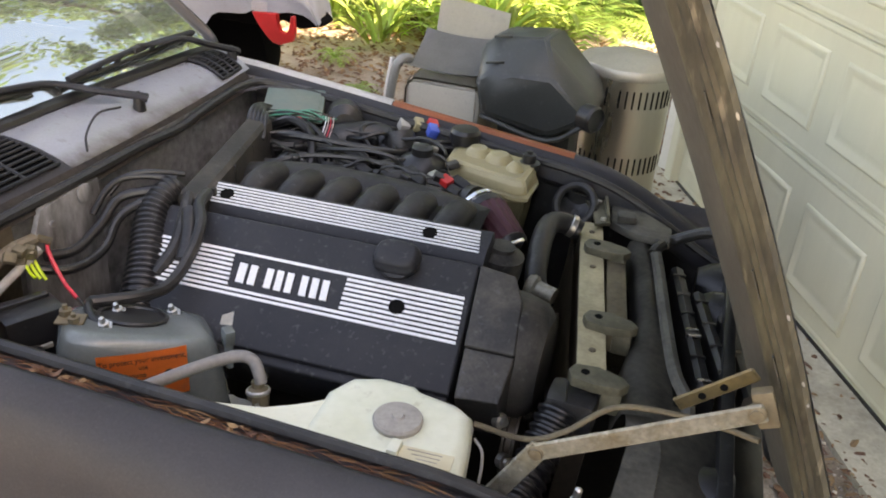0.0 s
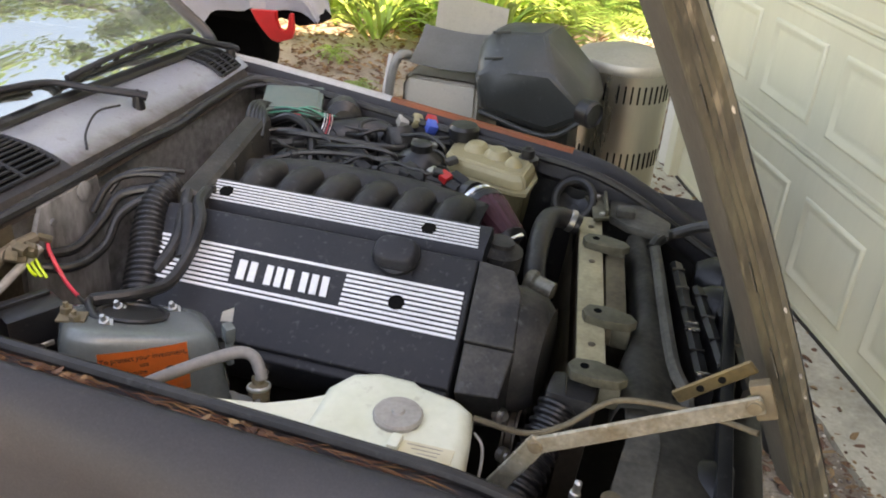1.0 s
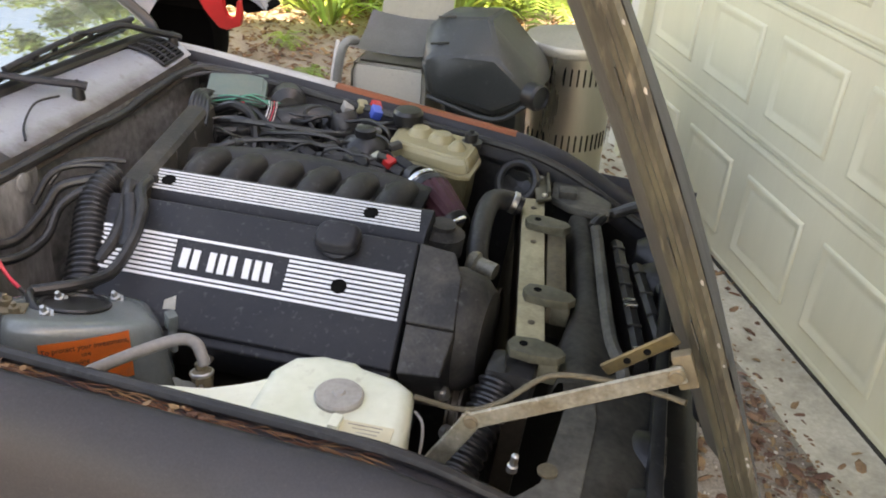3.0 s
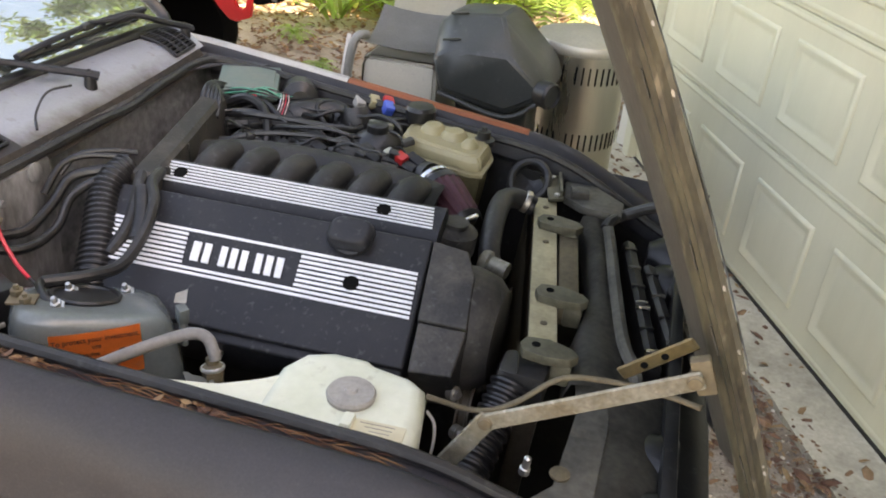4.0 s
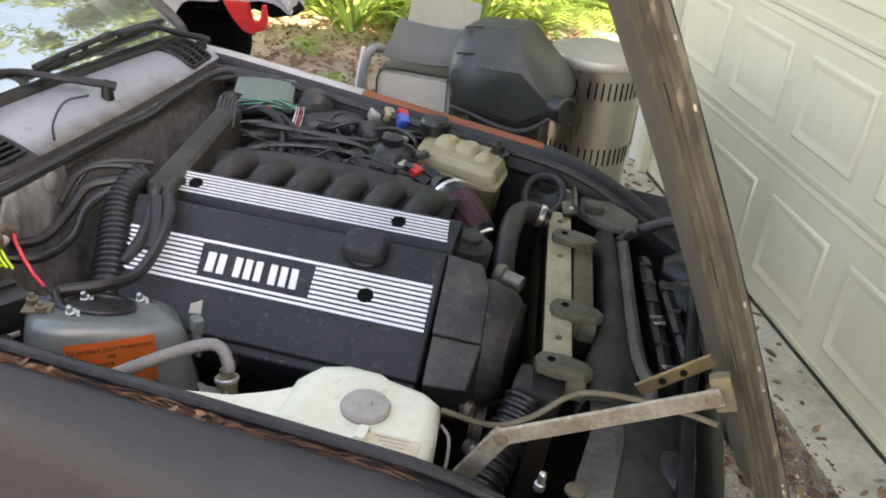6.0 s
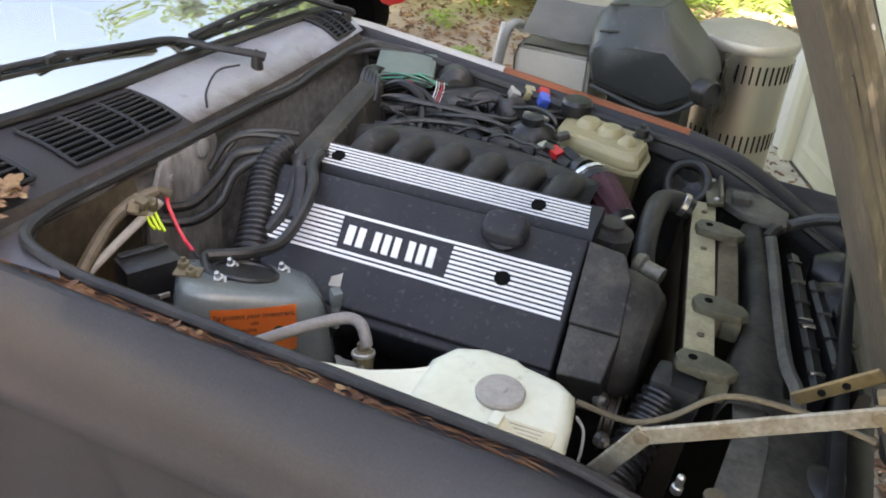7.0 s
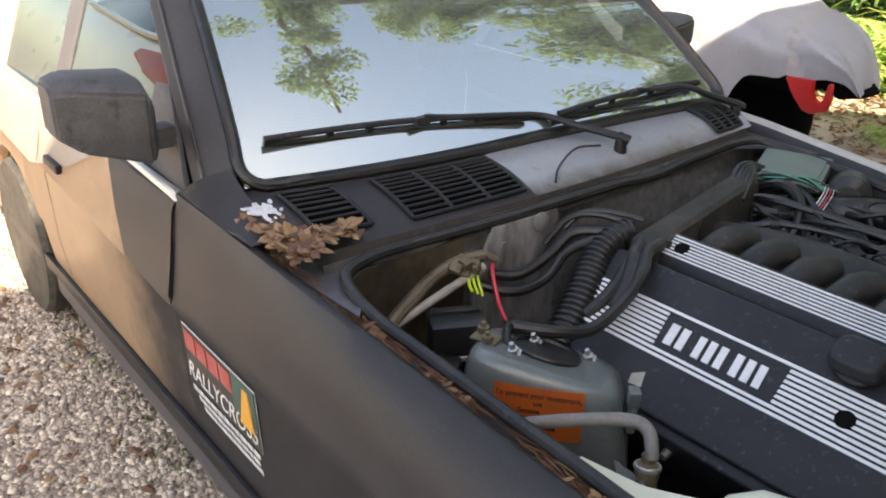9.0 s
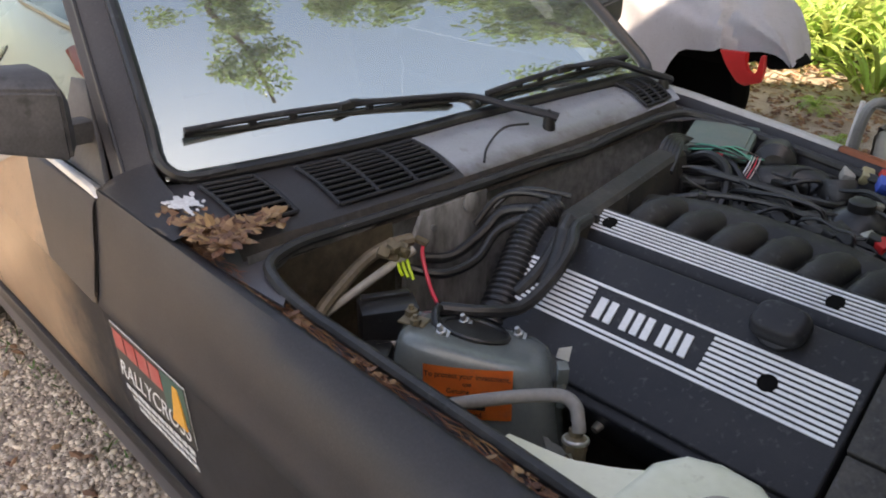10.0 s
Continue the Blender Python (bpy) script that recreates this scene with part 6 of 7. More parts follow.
part("block_clip", box(B(), (-0.742, -0.512, 0.735), (0.055, 0.006, 0.010), (0, 0, 62.5), 0.002), cap_grey, bb)
# thin pipe in front of the tank
part("brown_pipe", tube(B(), [(0.106, -0.44, 0.766), (0.198, -0.42, 0.745), (0.262, -0.4, 0.767), (0.338, -0.37, 0.822), (0.441, -0.37, 0.838), (0.525, -0.38, 0.84), (0.573, -0.4, 0.847)], 0.0055, 8, 6), bracket_brown, car, "thin rusty brown pipe")
part("white_cable", tube(B(), [(0.115, -0.46, 0.75), (0.135, -0.48, 0.74), (0.14, -0.51, 0.70), (0.13, -0.54, 0.66)], 0.003, 6, 5), cap_grey, car, "thin pale cable")

# ---- bonnet, hinged at the front and tipped forward ----
HB, HT = Vector((0.680, 0, 0.832)), Vector((0.345, 0, 1.550))
HL = (HT - HB).length
hu = (HT - HB).normalized()
hn = Vector((-hu.z, 0, hu.x))            # towards the engine
NEAR, FAR = -0.55, 0.63


def H(a, y, d=0.0):
    """A point on the bonnet: a along it from its hinge, y across, d below its skin."""
    k = a / HL
    return HB + hu * a + hn * (d - 0.036 * k * (1 - k)) + Vector((-(0.085 + 0.055 * max(0.0, k + 0.1)) * (y - NEAR), y, 0))


def crown(k):
    return -0.008 * (1 - k * k)


bm = B()
shell(bm, lambda a, k: H(a, (NEAR + FAR) / 2 + k * (FAR - NEAR) / 2, crown(k) - 0.004), steps(-0.12, 1.08, 18), [-1, -0.985, -0.95, -0.9] + steps(-0.8, 0.8, 8) + [0.9, 0.95, 1], 0.003)
hood = part("bonnet", bm, hood_grey, car, "open dull grey bonnet with dirty brown underside")
for s, y0 in ((1, NEAR), (-1, FAR)):
    sec = [(0.0, -0.002), (-0.003, 0.006), (0.004, 0.013), (0.010, 0.016), (0.013, 0.022), (0.022, 0.024), (0.027, 0.030), (0.040, 0.033), (0.046, 0.040), (0.060, 0.046), (0.075, 0.040), (0.082, 0.020), (0.085, 0.0)]
    bm = B()
    rings(bm, [[H(a, y0 + s * (w + 0.002 * noise.noise((a * 9, w * 40, 1))), d + 0.002 * noise.noise((a * 8, w * 30, 4))) for w, d in sec] for a in steps(-0.11, 1.07, 40)])
    part("bonnet_frame", bm, hood_brown, hood, "dirty brown pressed side frame", angle=30)
    # thin bright chips along the folded edge
    random.seed(14)
    for k in range(7):
        a = -0.08 + 1.12 * random.random()
        l = random.uniform(0.0015, 0.006)
        part("paint_chip", prism(B(), [(-l, -0.0015), (l * 0.3, -0.002), (l, 0.0), (l * 0.2, 0.002), (-l * 0.7, 0.0012)], H(a, y0 - s * 0.0005, 0.003), hu, hn, Vector((0, -s * 0.003, 0))), zinc if k % 3 else cap_grey, hood, smooth=False)
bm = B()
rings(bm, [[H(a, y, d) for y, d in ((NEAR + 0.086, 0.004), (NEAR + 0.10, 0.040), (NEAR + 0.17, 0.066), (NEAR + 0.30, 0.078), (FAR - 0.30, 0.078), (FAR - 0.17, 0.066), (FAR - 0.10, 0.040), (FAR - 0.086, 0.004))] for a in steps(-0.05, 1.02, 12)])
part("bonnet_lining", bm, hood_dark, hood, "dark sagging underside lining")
bm = B()
for a in (-0.06, 0.5, 1.0):
    rings(bm, [[H(a - 0.05, k, 0.003), H(a - 0.03, k, 0.030), H(a + 0.03, k, 0.030), H(a + 0.05, k, 0.003)] for k in steps(NEAR + 0.08, FAR - 0.08, 6)])
part("bonnet_rib", bm, hood_brown, hood, "brown pressed cross ribs")
for a, w in ((0.02, 0.05), (0.26, 0.05), (0.40, 0.045), (0.66, 0.04)):
    part("flange_slot", prism(B(), [(-w / 2, -0.004), (w / 2, -0.006), (w / 2, 0.005), (-w / 2, 0.006)], H(a, NEAR + 0.034, 0.0315), hu, Vector((0, 1, 0)), hn * 0.002, 0.0), hood_dark, hood, "dark slot in the flange", smooth=False)
# support link, two flat bars on a pin
def flat_bar(a, b, w, th, m, nm, lab):
    a, b = Vector(a), Vector(b)
    d = (b - a).normalized()
    side = Vector((0, -1, 0))
    side = (side - d * side.dot(d)).normalized()
    up = side.cross(d)
    bm = B()
    rings(bm, [[p + up * w / 2, p + up * w / 2 + side * th, p - up * w / 2 + side * th, p - up * w / 2] for p in (a - d * w * 0.4, b + d * w * 0.4)])
    bmesh.ops.bevel(bm, geom=bm.edges[:], offset=0.0025, segments=1, affect="EDGES")
    return part(nm, bm, m, car, lab)


E1, E2, E3 = Vector((0.235, -0.57, 0.853)), Vector((0.527, -0.562, 1.012)), Vector((0.135, -0.57, 0.67))
flat_bar(E1, E2, 0.031, 0.007, strut_metal, "bonnet_link", "worn galvanised bonnet hinge link")
flat_bar(E3, E1, 0.034, 0.007, strut_metal, "bonnet_link", "worn galvanised bonnet hinge link")
for p in (E1, E2):
    part("link_pin", lathe(B(), p + Vector((0, 0.004, 0)), (0, -1, 0), [(0.014, 0), (0.014, 0.010), (0.010, 0.013), (0.010, 0.016), (0.001, 0.017)], 16), bracket_brown, car, "rusty pivot pin")
bm = B()
box(bm, E2 + Vector((0.012, 0.012, 0.004)), (0.030, 0.02, 0.060), (0, -24, 0), 0.004)
part("link_bracket", bm, bracket_brown, car, "brown hinge bracket on the bonnet")
hb = flat_bar((0.432, -0.495, 0.955), (0.515, -0.505, 1.035), 0.024, 0.006, bracket_ochre, "hinge_plate", "ochre slotted hinge plate")
for k in (0.3, 0.62):
    p = Vector((0.432, -0.495, 0.955)).lerp(Vector((0.515, -0.505, 1.035)), k)
    part("plate_hole", lathe(B(), p + Vector((0, -0.0065, 0)), (0, -1, 0), [(0.006, 0), (0.006, 0.0008), (0.001, 0.0008)], 14), gasket, hb)

# ---- things round the car ----
lid = thing("wheeled_bin", "black plastic wheeled bin tipped on its side", "bin", (-0.25, 1.62, 0))
bm = B()
o, bu, bv, bw = Vector((-0.225, 1.60, 0)), Vector((1, 0, 0)), Vector((0, 0, 1)), Vector((0, 1, 0))
rings(bm, [[Vector((x, y, z)) for x, z in pts] for y, pts in (
    (1.455, [(-0.365, 0.67), (-0.395, 0.78), (-0.33, 0.815), (-0.28, 0.822), (-0.13, 0.838), (-0.02, 0.735), (0.01, 0.700), (-0.12, 0.625)]),
    (1.475, [(-0.385, 0.655), (-0.418, 0.79), (-0.36, 0.832), (-0.285, 0.838), (-0.122, 0.855), (0.0, 0.745), (0.028, 0.700), (-0.12, 0.602)]),
    (1.60, [(-0.40, 0.62), (-0.438, 0.80), (-0.432, 0.885), (-0.37, 0.930), (-0.19, 0.950), (0.005, 0.775), (0.034, 0.700), (-0.12, 0.575)]),
    (1.90, [(-0.41, 0.58), (-0.45, 0.78), (-0.445, 0.865), (-0.38, 0.905), (-0.18, 0.925), (0.01, 0.745), (0.04, 0.66), (-0.12, 0.53)]),
    (1.97, [(-0.39, 0.60), (-0.43, 0.78), (-0.42, 0.84), (-0.37, 0.88), (-0.19, 0.90), (-0.01, 0.73), (0.02, 0.66), (-0.12, 0.55)]))])
bmesh.ops.bevel(bm, geom=bm.edges[:], offset=0.012, segments=2, affect="EDGES", clamp_overlap=True)
body = part("bin_body", bm, bin_black, lid, angle=42)
part("bin_spout", lathe(B(), (0.030, 1.475, 0.712), (0.8, -0.5, 0), [(0.05, -0.03), (0.052, 0.02), (0.045, 0.03), (0.042, 0.02), (0.001, 0.015)], 20), rubber, body, "round black end fitting")
for y, z in ((1.60, 0.934), (1.50, 0.858)):
    part("moulded_slot", box(B(), (-0.355, y, z - 0.002), (0.07, 0.008, 0.010), (0, -8, 8), 0.003), bin_black, body)
part("bin_rim", tube(B(), [(-0.385, 1.468, 0.655), (-0.12, 1.458, 0.603), (0.02, 1.462, 0.69)], 0.010, 8, 4), bin_black, body, "thick moulded rim")
bm = B()
box(bm, (-0.2, 1.77, 0.31), (0.30, 0.3, 0.62), (0, 0, 0), 0.02)
part("bin_base", bm, bin_black, lid, "shaded black base")
bx = thing("storage_box", "beige and grey plastic storage box with a sagging lid", "storage box", (-0.6, 1.75, 0))
bm = B()
rings(bm, [[Vector((x, y, z)) for x, z in ((-0.715, 0.0), (-0.715, 0.71), (-0.70, 0.735), (-0.41, 0.735), (-0.40, 0.0))] for y in (1.535, 1.55, 1.90, 1.92)])
bmesh.ops.bevel(bm, geom=bm.edges[:], offset=0.018, segments=2, affect="EDGES")
part("box_front", bm, bin_beige, bx, "beige plastic box front")
bm = B()
shell(bm, lambda x, t: Vector((x, 1.515 + 0.33 * t, 0.770 + 0.014 * math.exp(-((t - 0.08) / 0.12) ** 2) + 0.075 * t ** 2.2 - 0.035 * math.sin(math.pi * t) + 0.012 * ((x + 0.56) / 0.16) ** 2)), steps(-0.735, -0.40, 10), steps(0, 1, 18), 0.016)
part("box_lid", bm, bin_grey, bx, "grey curved plastic lid like a seat")
bm = B()
shell(bm, lambda x, t: Vector((x, 1.850 + 0.06 * t, 0.79 + 0.195 * t - 0.12 * (x + 0.69) * t)), steps(-0.70, -0.40, 4), steps(0, 1, 3), 0.025)
part("box_back", bm, bin_beige, bx, "pale beige back panel")
bm = B()
tube(bm, [(-0.765, 1.52, 0.0), (-0.775, 1.52, 0.40), (-0.772, 1.52, 0.62), (-0.755, 1.525, 0.76), (-0.735, 1.55, 0.80), (-0.722, 1.60, 0.79)], 0.018, 10, 5)
part("box_frame", bm, bin_grey, bx, "dark grey lid frame")
bm = B()
tube(bm, [(-0.80, 1.53, 0.0), (-0.798, 1.53, 0.40), (-0.795, 1.53, 0.62), (-0.775, 1.54, 0.80)], 0.009, 8, 5)
part("box_edge", bm, white_paint, bx, "pale edge of the frame")
can = thing("steel_drum", "tall brushed stainless drum with two rows of slots", "drum", (0.09, 2.12, 0))
prof = [(0.18, 0.0), (0.20, 0.005), (0.202, 0.02), (0.20, 0.03), (0.20, 0.745), (0.204, 0.75), (0.204, 0.765)]
part("drum_body", lathe(B(), (0.09, 2.12, 0), (0, 0, 1), prof + [(0.19, 0.765)], 48), stainless, can)
part("drum_lid", lathe(B(), (0.09, 2.12, 0), (0, 0, 1), [(0.206, 0.742), (0.209, 0.75), (0.209, 0.775), (0.202, 0.785), (0.165, 0.795), (0.10, 0.815), (0.001, 0.822)], 48), lid_steel, can, "dull domed steel lid")
for z in (0.665, 0.37):
    for k in range(44):
        if k % 11 == 10:
            continue
        a = 2 * math.pi * k / 44
        part("slot", box(B(), (0.09 + 0.2005 * math.cos(a), 2.12 + 0.2005 * math.sin(a), z), (0.003, 0.0075, 0.075), (0, 0, math.degrees(a))), gasket, can, smooth=False)

# covered vehicle with a red tailpiece
cv = thing("covered_vehicle", "vehicle under a grey-white cloth cover, red bracket showing", "vehicle", (-3.0, 2.7, 0))


def cover(x, k):
    back = max(0.0, -1.54 - x)
    crest = 0.61 + 0.14 * (1 - math.exp(-back / 0.06)) + 0.36 * (1 - math.exp(-back / 0.95))
    hem = lerp_table([(-2.60, 0.36), (-2.30, 0.40), (-2.17, 0.46), (-2.11, 0.60), (-2.06, 0.630), (-1.86, 0.640), (-1.665, 0.668), (-1.60, 0.655), (-1.54, 0.60)], x)[0] + 0.008 * noise.noise((x * 5, 3, 4))
    wid = 0.10 + 0.60 * (1 - math.exp(-back / 0.75))
    a = math.pi * k
    y = 2.62 + 0.40 * (1 - math.exp(-back / 0.75)) - wid * math.copysign(abs(math.cos(a)) ** 0.55, math.cos(a))
    z = hem + (crest - hem) * abs(math.sin(a)) ** 0.55
    fold = 0.022 * noise.noise((x * 3.2 + k * 5, k * 6, 2)) + 0.016 * noise.noise((x * 9 + k * 8, k * 3, 5)) + 0.02 * math.exp(-((x + 1.86 + 0.25 * k) / 0.03) ** 2) - 0.018 * math.exp(-((x + 1.80 + 0.35 * k) / 0.03) ** 2)
    return Vector((x + 0.4 * fold, y - fold * math.cos(a) * 1.2, z + fold))


part("cloth_cover", shell(B(), cover, steps(-5.6, -1.54, 110), steps(0, 1, 46), 0.008), cover_cloth, cv, "grey-white cloth cover with folds")
# shade under the cover is put into these parts' near-black colour
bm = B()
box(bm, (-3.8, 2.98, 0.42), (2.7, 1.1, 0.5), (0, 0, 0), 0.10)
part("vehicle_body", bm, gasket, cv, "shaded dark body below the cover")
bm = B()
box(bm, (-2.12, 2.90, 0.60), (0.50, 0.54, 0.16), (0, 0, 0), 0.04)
part("dark_filler", bm, gasket, cv, "black block filling in the shade under the cover")
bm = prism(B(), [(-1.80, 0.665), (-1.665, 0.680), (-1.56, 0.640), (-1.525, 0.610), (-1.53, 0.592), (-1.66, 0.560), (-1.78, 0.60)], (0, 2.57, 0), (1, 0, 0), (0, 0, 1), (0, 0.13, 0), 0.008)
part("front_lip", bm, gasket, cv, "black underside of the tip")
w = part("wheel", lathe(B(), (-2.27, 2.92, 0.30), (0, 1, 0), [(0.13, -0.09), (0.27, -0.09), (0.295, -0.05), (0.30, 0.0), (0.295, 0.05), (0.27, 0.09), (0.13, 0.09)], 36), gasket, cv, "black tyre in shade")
part("rim", lathe(B(), (-2.27, 2.835, 0.30), (0, 1, 0), [(0.13, 0.0), (0.135, 0.02), (0.11, 0.035), (0.05, 0.03), (0.04, 0.010), (0.001, 0.010)], 24), hub_red, w, "dark red rim")
bm = prism(B(), [(-1.868, 0.652), (-1.835, 0.60), (-1.80, 0.555), (-1.755, 0.507), (-1.715, 0.498), (-1.640, 0.526), (-1.628, 0.58), (-1.635, 0.655), (-1.652, 0.655), (-1.656, 0.575), (-1.680, 0.552), (-1.712, 0.565), (-1.730, 0.60), (-1.725, 0.658)], (0, 2.52, 0), (1, 0.05, 0), (0, 0, 1), (0, 0.03, 0), 0.006)
part("red_bracket", bm, red_plastic, cv, "bright red plastic bracket")
# silver hatchback standing off to the rear
HX, HY = -4.45, -2.95
hb2 = thing("parked_hatchback", "tall silver-white hatchback with red tail lamps parked behind", "car", (HX - 2, HY, 0))
bm = B()
rings(bm, [[Vector((x, HY + s * w, z)) for s, z in ((-0.98, 0.35), (-1.02, 0.7), (-1.01, 1.30), (-0.98, 1.52), (-0.80, 1.90), (-0.4, 1.96), (0.4, 1.96), (0.80, 1.90), (0.98, 1.52), (1.01, 1.30), (1.02, 0.7), (0.98, 0.35))] for x, w in ((HX - 4.1, 0.72), (HX - 3.9, 0.88), (HX - 1.5, 0.92), (HX - 0.25, 0.90), (HX - 0.06, 0.84), (HX, 0.74))])
bmesh.ops.bevel(bm, geom=bm.edges[:], offset=0.03, segments=2, affect="EDGES")
part("body_shell", bm, silver_paint, hb2)
for s in (-1, 1):
    bm = B()
    prism(bm, [(-0.76, 1.37), (-0.68, 1.43), (-0.22, 1.46), (0.03, 1.44), (0.04, 1.24), (-0.15, 1.25), (-0.44, 1.29)], (HX, HY + s * 0.80, 0), (1, 0, 0), (0, 0, 1), (0, s * 0.135, 0), 0.03)
    part("tail_lamp", bm, lens_red, hb2, "red wraparound tail lamp")
    bm = B()
    prism(bm, [(-0.50, 0.030), (-0.88, 0.025), (-1.46, 0.055), (-1.95, 0.080), (-1.85, 0.34), (-0.75, 0.34), (-0.52, 0.12)], (HX, HY + s * 0.880, 1.52), (1, 0, 0), (0, -s * 0.40, 0.917), (0, s * 0.035, 0), 0.01)
    part("side_window", bm, hatch_glass, hb2, "dark quarter window")
    bm = tube(B(), [Vector((HX + x, HY + s * (0.915 - 0.40 * z), 1.52 + 0.917 * z)) for x, z in ((-0.52, 0.13), (-0.48, 0.06), (-0.56, 0.022), (-0.88, 0.010), (-1.46, 0.040), (-2.0, 0.066))], 0.022, 6, 4)
    part("window_trim", bm, zinc, hb2, "grey trim round the quarter window")
    bm = B()
    prism(bm, [(0.045 * math.cos(a), 0.10 * math.sin(a)) for a in steps(0, 2 * math.pi * 15 / 16, 15)], (HX - 1.62, HY + s * 0.925, 1.14), (1, 0, 0), (0, 0, 1), (0, s * 0.012, 0), 0.003)
    part("fuel_flap", bm, hatch_glass, hb2, "dark oval recess")
bm = B()
box(bm, (HX, HY, 1.66), (0.06, 1.2, 0.36), (0, -14, 0), 0.03)
part("rear_window", bm, gasket, hb2, "dark rear window")
for x in (HX - 3.2, HX - 0.85):
    for s in (-1, 1):
        part("wheel", lathe(B(), (x, HY + s * 0.78, 0.34), (0, s, 0), [(0.19, 0), (0.33, 0), (0.34, 0.03), (0.34, 0.13), (0.32, 0.16), (0.1, 0.15)], 24), tyre, hb2)
# hydraulic jack with red marks under the front corner
jk = thing("jack", "black tubular jack with red printed marks", "jack", (0.70, -0.42, 0))
bm = B()
cyl(bm, (0.69, -0.44, 0.0), (0.64, -0.42, 0.46), 0.035, 0.035)
cyl(bm, (0.64, -0.42, 0.46), (0.62, -0.41, 0.62), 0.022, 0.022)
part("jack_body", bm, bin_black, jk)
for k in range(5):
    c = Vector((0.69, -0.44, 0.0)).lerp(Vector((0.64, -0.42, 0.46)), 0.45 + 0.09 * k)
    part("printed_bar", box(B(), c + Vector((-0.006, -0.0345, 0.004)), (0.022, 0.003, 0.026), (0, -6, 0)), red_plastic, jk, "red printed bar", smooth=False)
for z, x, h in ((0.895, 0.592, 0.10), (0.790, 0.632, 0.10)):
    bm = B()
    box(bm, (x, -0.28, z), (0.075, 0.09, h), (0, -12, 0), 0.032, 4)
    for k in (-0.02, 0.0, 0.02):
        box(bm, (x - 0.002 + k, -0.327, z), (0.006, 0.012, h * 0.8), (0, -12, 0), 0.002)
    part("rubber_boot", bm, rubber, car, "ribbed blue-black rubber boot at the bonnet hinge")

# ---- loose stuff ----
random.seed(11)


def leaf_blade(bm, p, d, up, l, w, curl=0.15):
    d = d.normalized()
    s = d.cross(up)
    s = s.normalized() if s.length > 1e-3 else Vector((1, 0, 0))
    n = s.cross(d)
    a = bm.verts.new(p)
    e = bm.verts.new(p + d * l - n * l * curl)
    wob = [random.uniform(0.7, 1.15) for _ in range(4)]
    b1 = bm.verts.new(p + d * l * 0.28 + s * w * 0.85 * wob[0] - n * l * curl * 0.05)
    c1 = bm.verts.new(p + d * l * 0.28 - s * w * 0.85 * wob[1] - n * l * curl * 0.05)
    b2 = bm.verts.new(p + d * l * 0.68 + s * w * 0.9 * wob[2] - n * l * curl * 0.5)
    c2 = bm.verts.new(p + d * l * 0.68 - s * w * 0.9 * wob[3] - n * l * curl * 0.5)
    m1 = bm.verts.new(p + d * l * 0.30 + n * w * 0.35)
    m2 = bm.verts.new(p + d * l * 0.68 + n * w * 0.30 - n * l * curl * 0.35)
    for f in ((a, b1, m1), (a, m1, c1), (b1, b2, m2, m1), (m1, m2, c2, c1), (b2, e, m2), (m2, e, c2)):
        bm.faces.new(f)


bm = B()
for i in range(760):
    k = random.random()
    if k < 0.62:
        q = random.random()
        x, y = (-1.14 + 0.22 * random.random() ** 0.8, -0.752 + 0.055 * random.random()) if q < 0.55 else (-1.02 + 0.07 * random.random(), -0.74 + 0.15 * random.random() ** 1.6)
        z = 0.953 + 0.010 * random.random()
        l = 0.012 + 0.026 * random.random()
    else:
        x = -1.05 + 0.95 * random.random() ** 3
        while noise.noise((x * 7, 3, 1)) < -0.08 + 0.25 * (x + 1):
            x = -1.05 + 0.95 * random.random() ** 3
        w, zz = lerp_table(EDGE, x)
        y, z = -(w + 0.004 + 0.026 * random.random()), zz - 0.022 + 0.010 * random.random()
        l = 0.010 + 0.02 * random.random() * (1.3 if x < -0.6 else 0.7)
    leaf_blade(bm, Vector((x, y, z)), Vector((random.uniform(-1, 1), random.uniform(-1, 1), random.uniform(-0.12, 0.15))), Vector((random.uniform(-0.35, 0.35), random.uniform(-0.35, 0.35), 1)), l, l * random.uniform(0.25, 0.45), random.uniform(-0.4, 0.4))
nd = B()
for i in range(420):
    x = -1.05 + 1.15 * random.random()
    w, zz = lerp_table(EDGE, x)
    p = Vector((x, -(w + 0.004 + 0.026 * random.random()), zz - 0.022 + 0.010 * random.random()))
    a = random.gauss(0, 0.5)
    leaf_blade(nd, p, Vector((math.cos(a), math.sin(a) * 0.6, random.uniform(-0.05, 0.22))), Vector((0, 0, 1)), random.uniform(0.025, 0.06), 0.0011, 0.25)
part("pine_needles", nd, needle_mat, None, "reddish pine needles lying in the wing gutter", smooth=False, category="needles", kind="stuff")
part("dead_leaves", bm, dead_leaf, None, "crisp brown leaves caught along the wing gutter", smooth=False, category="leaves", kind="stuff")


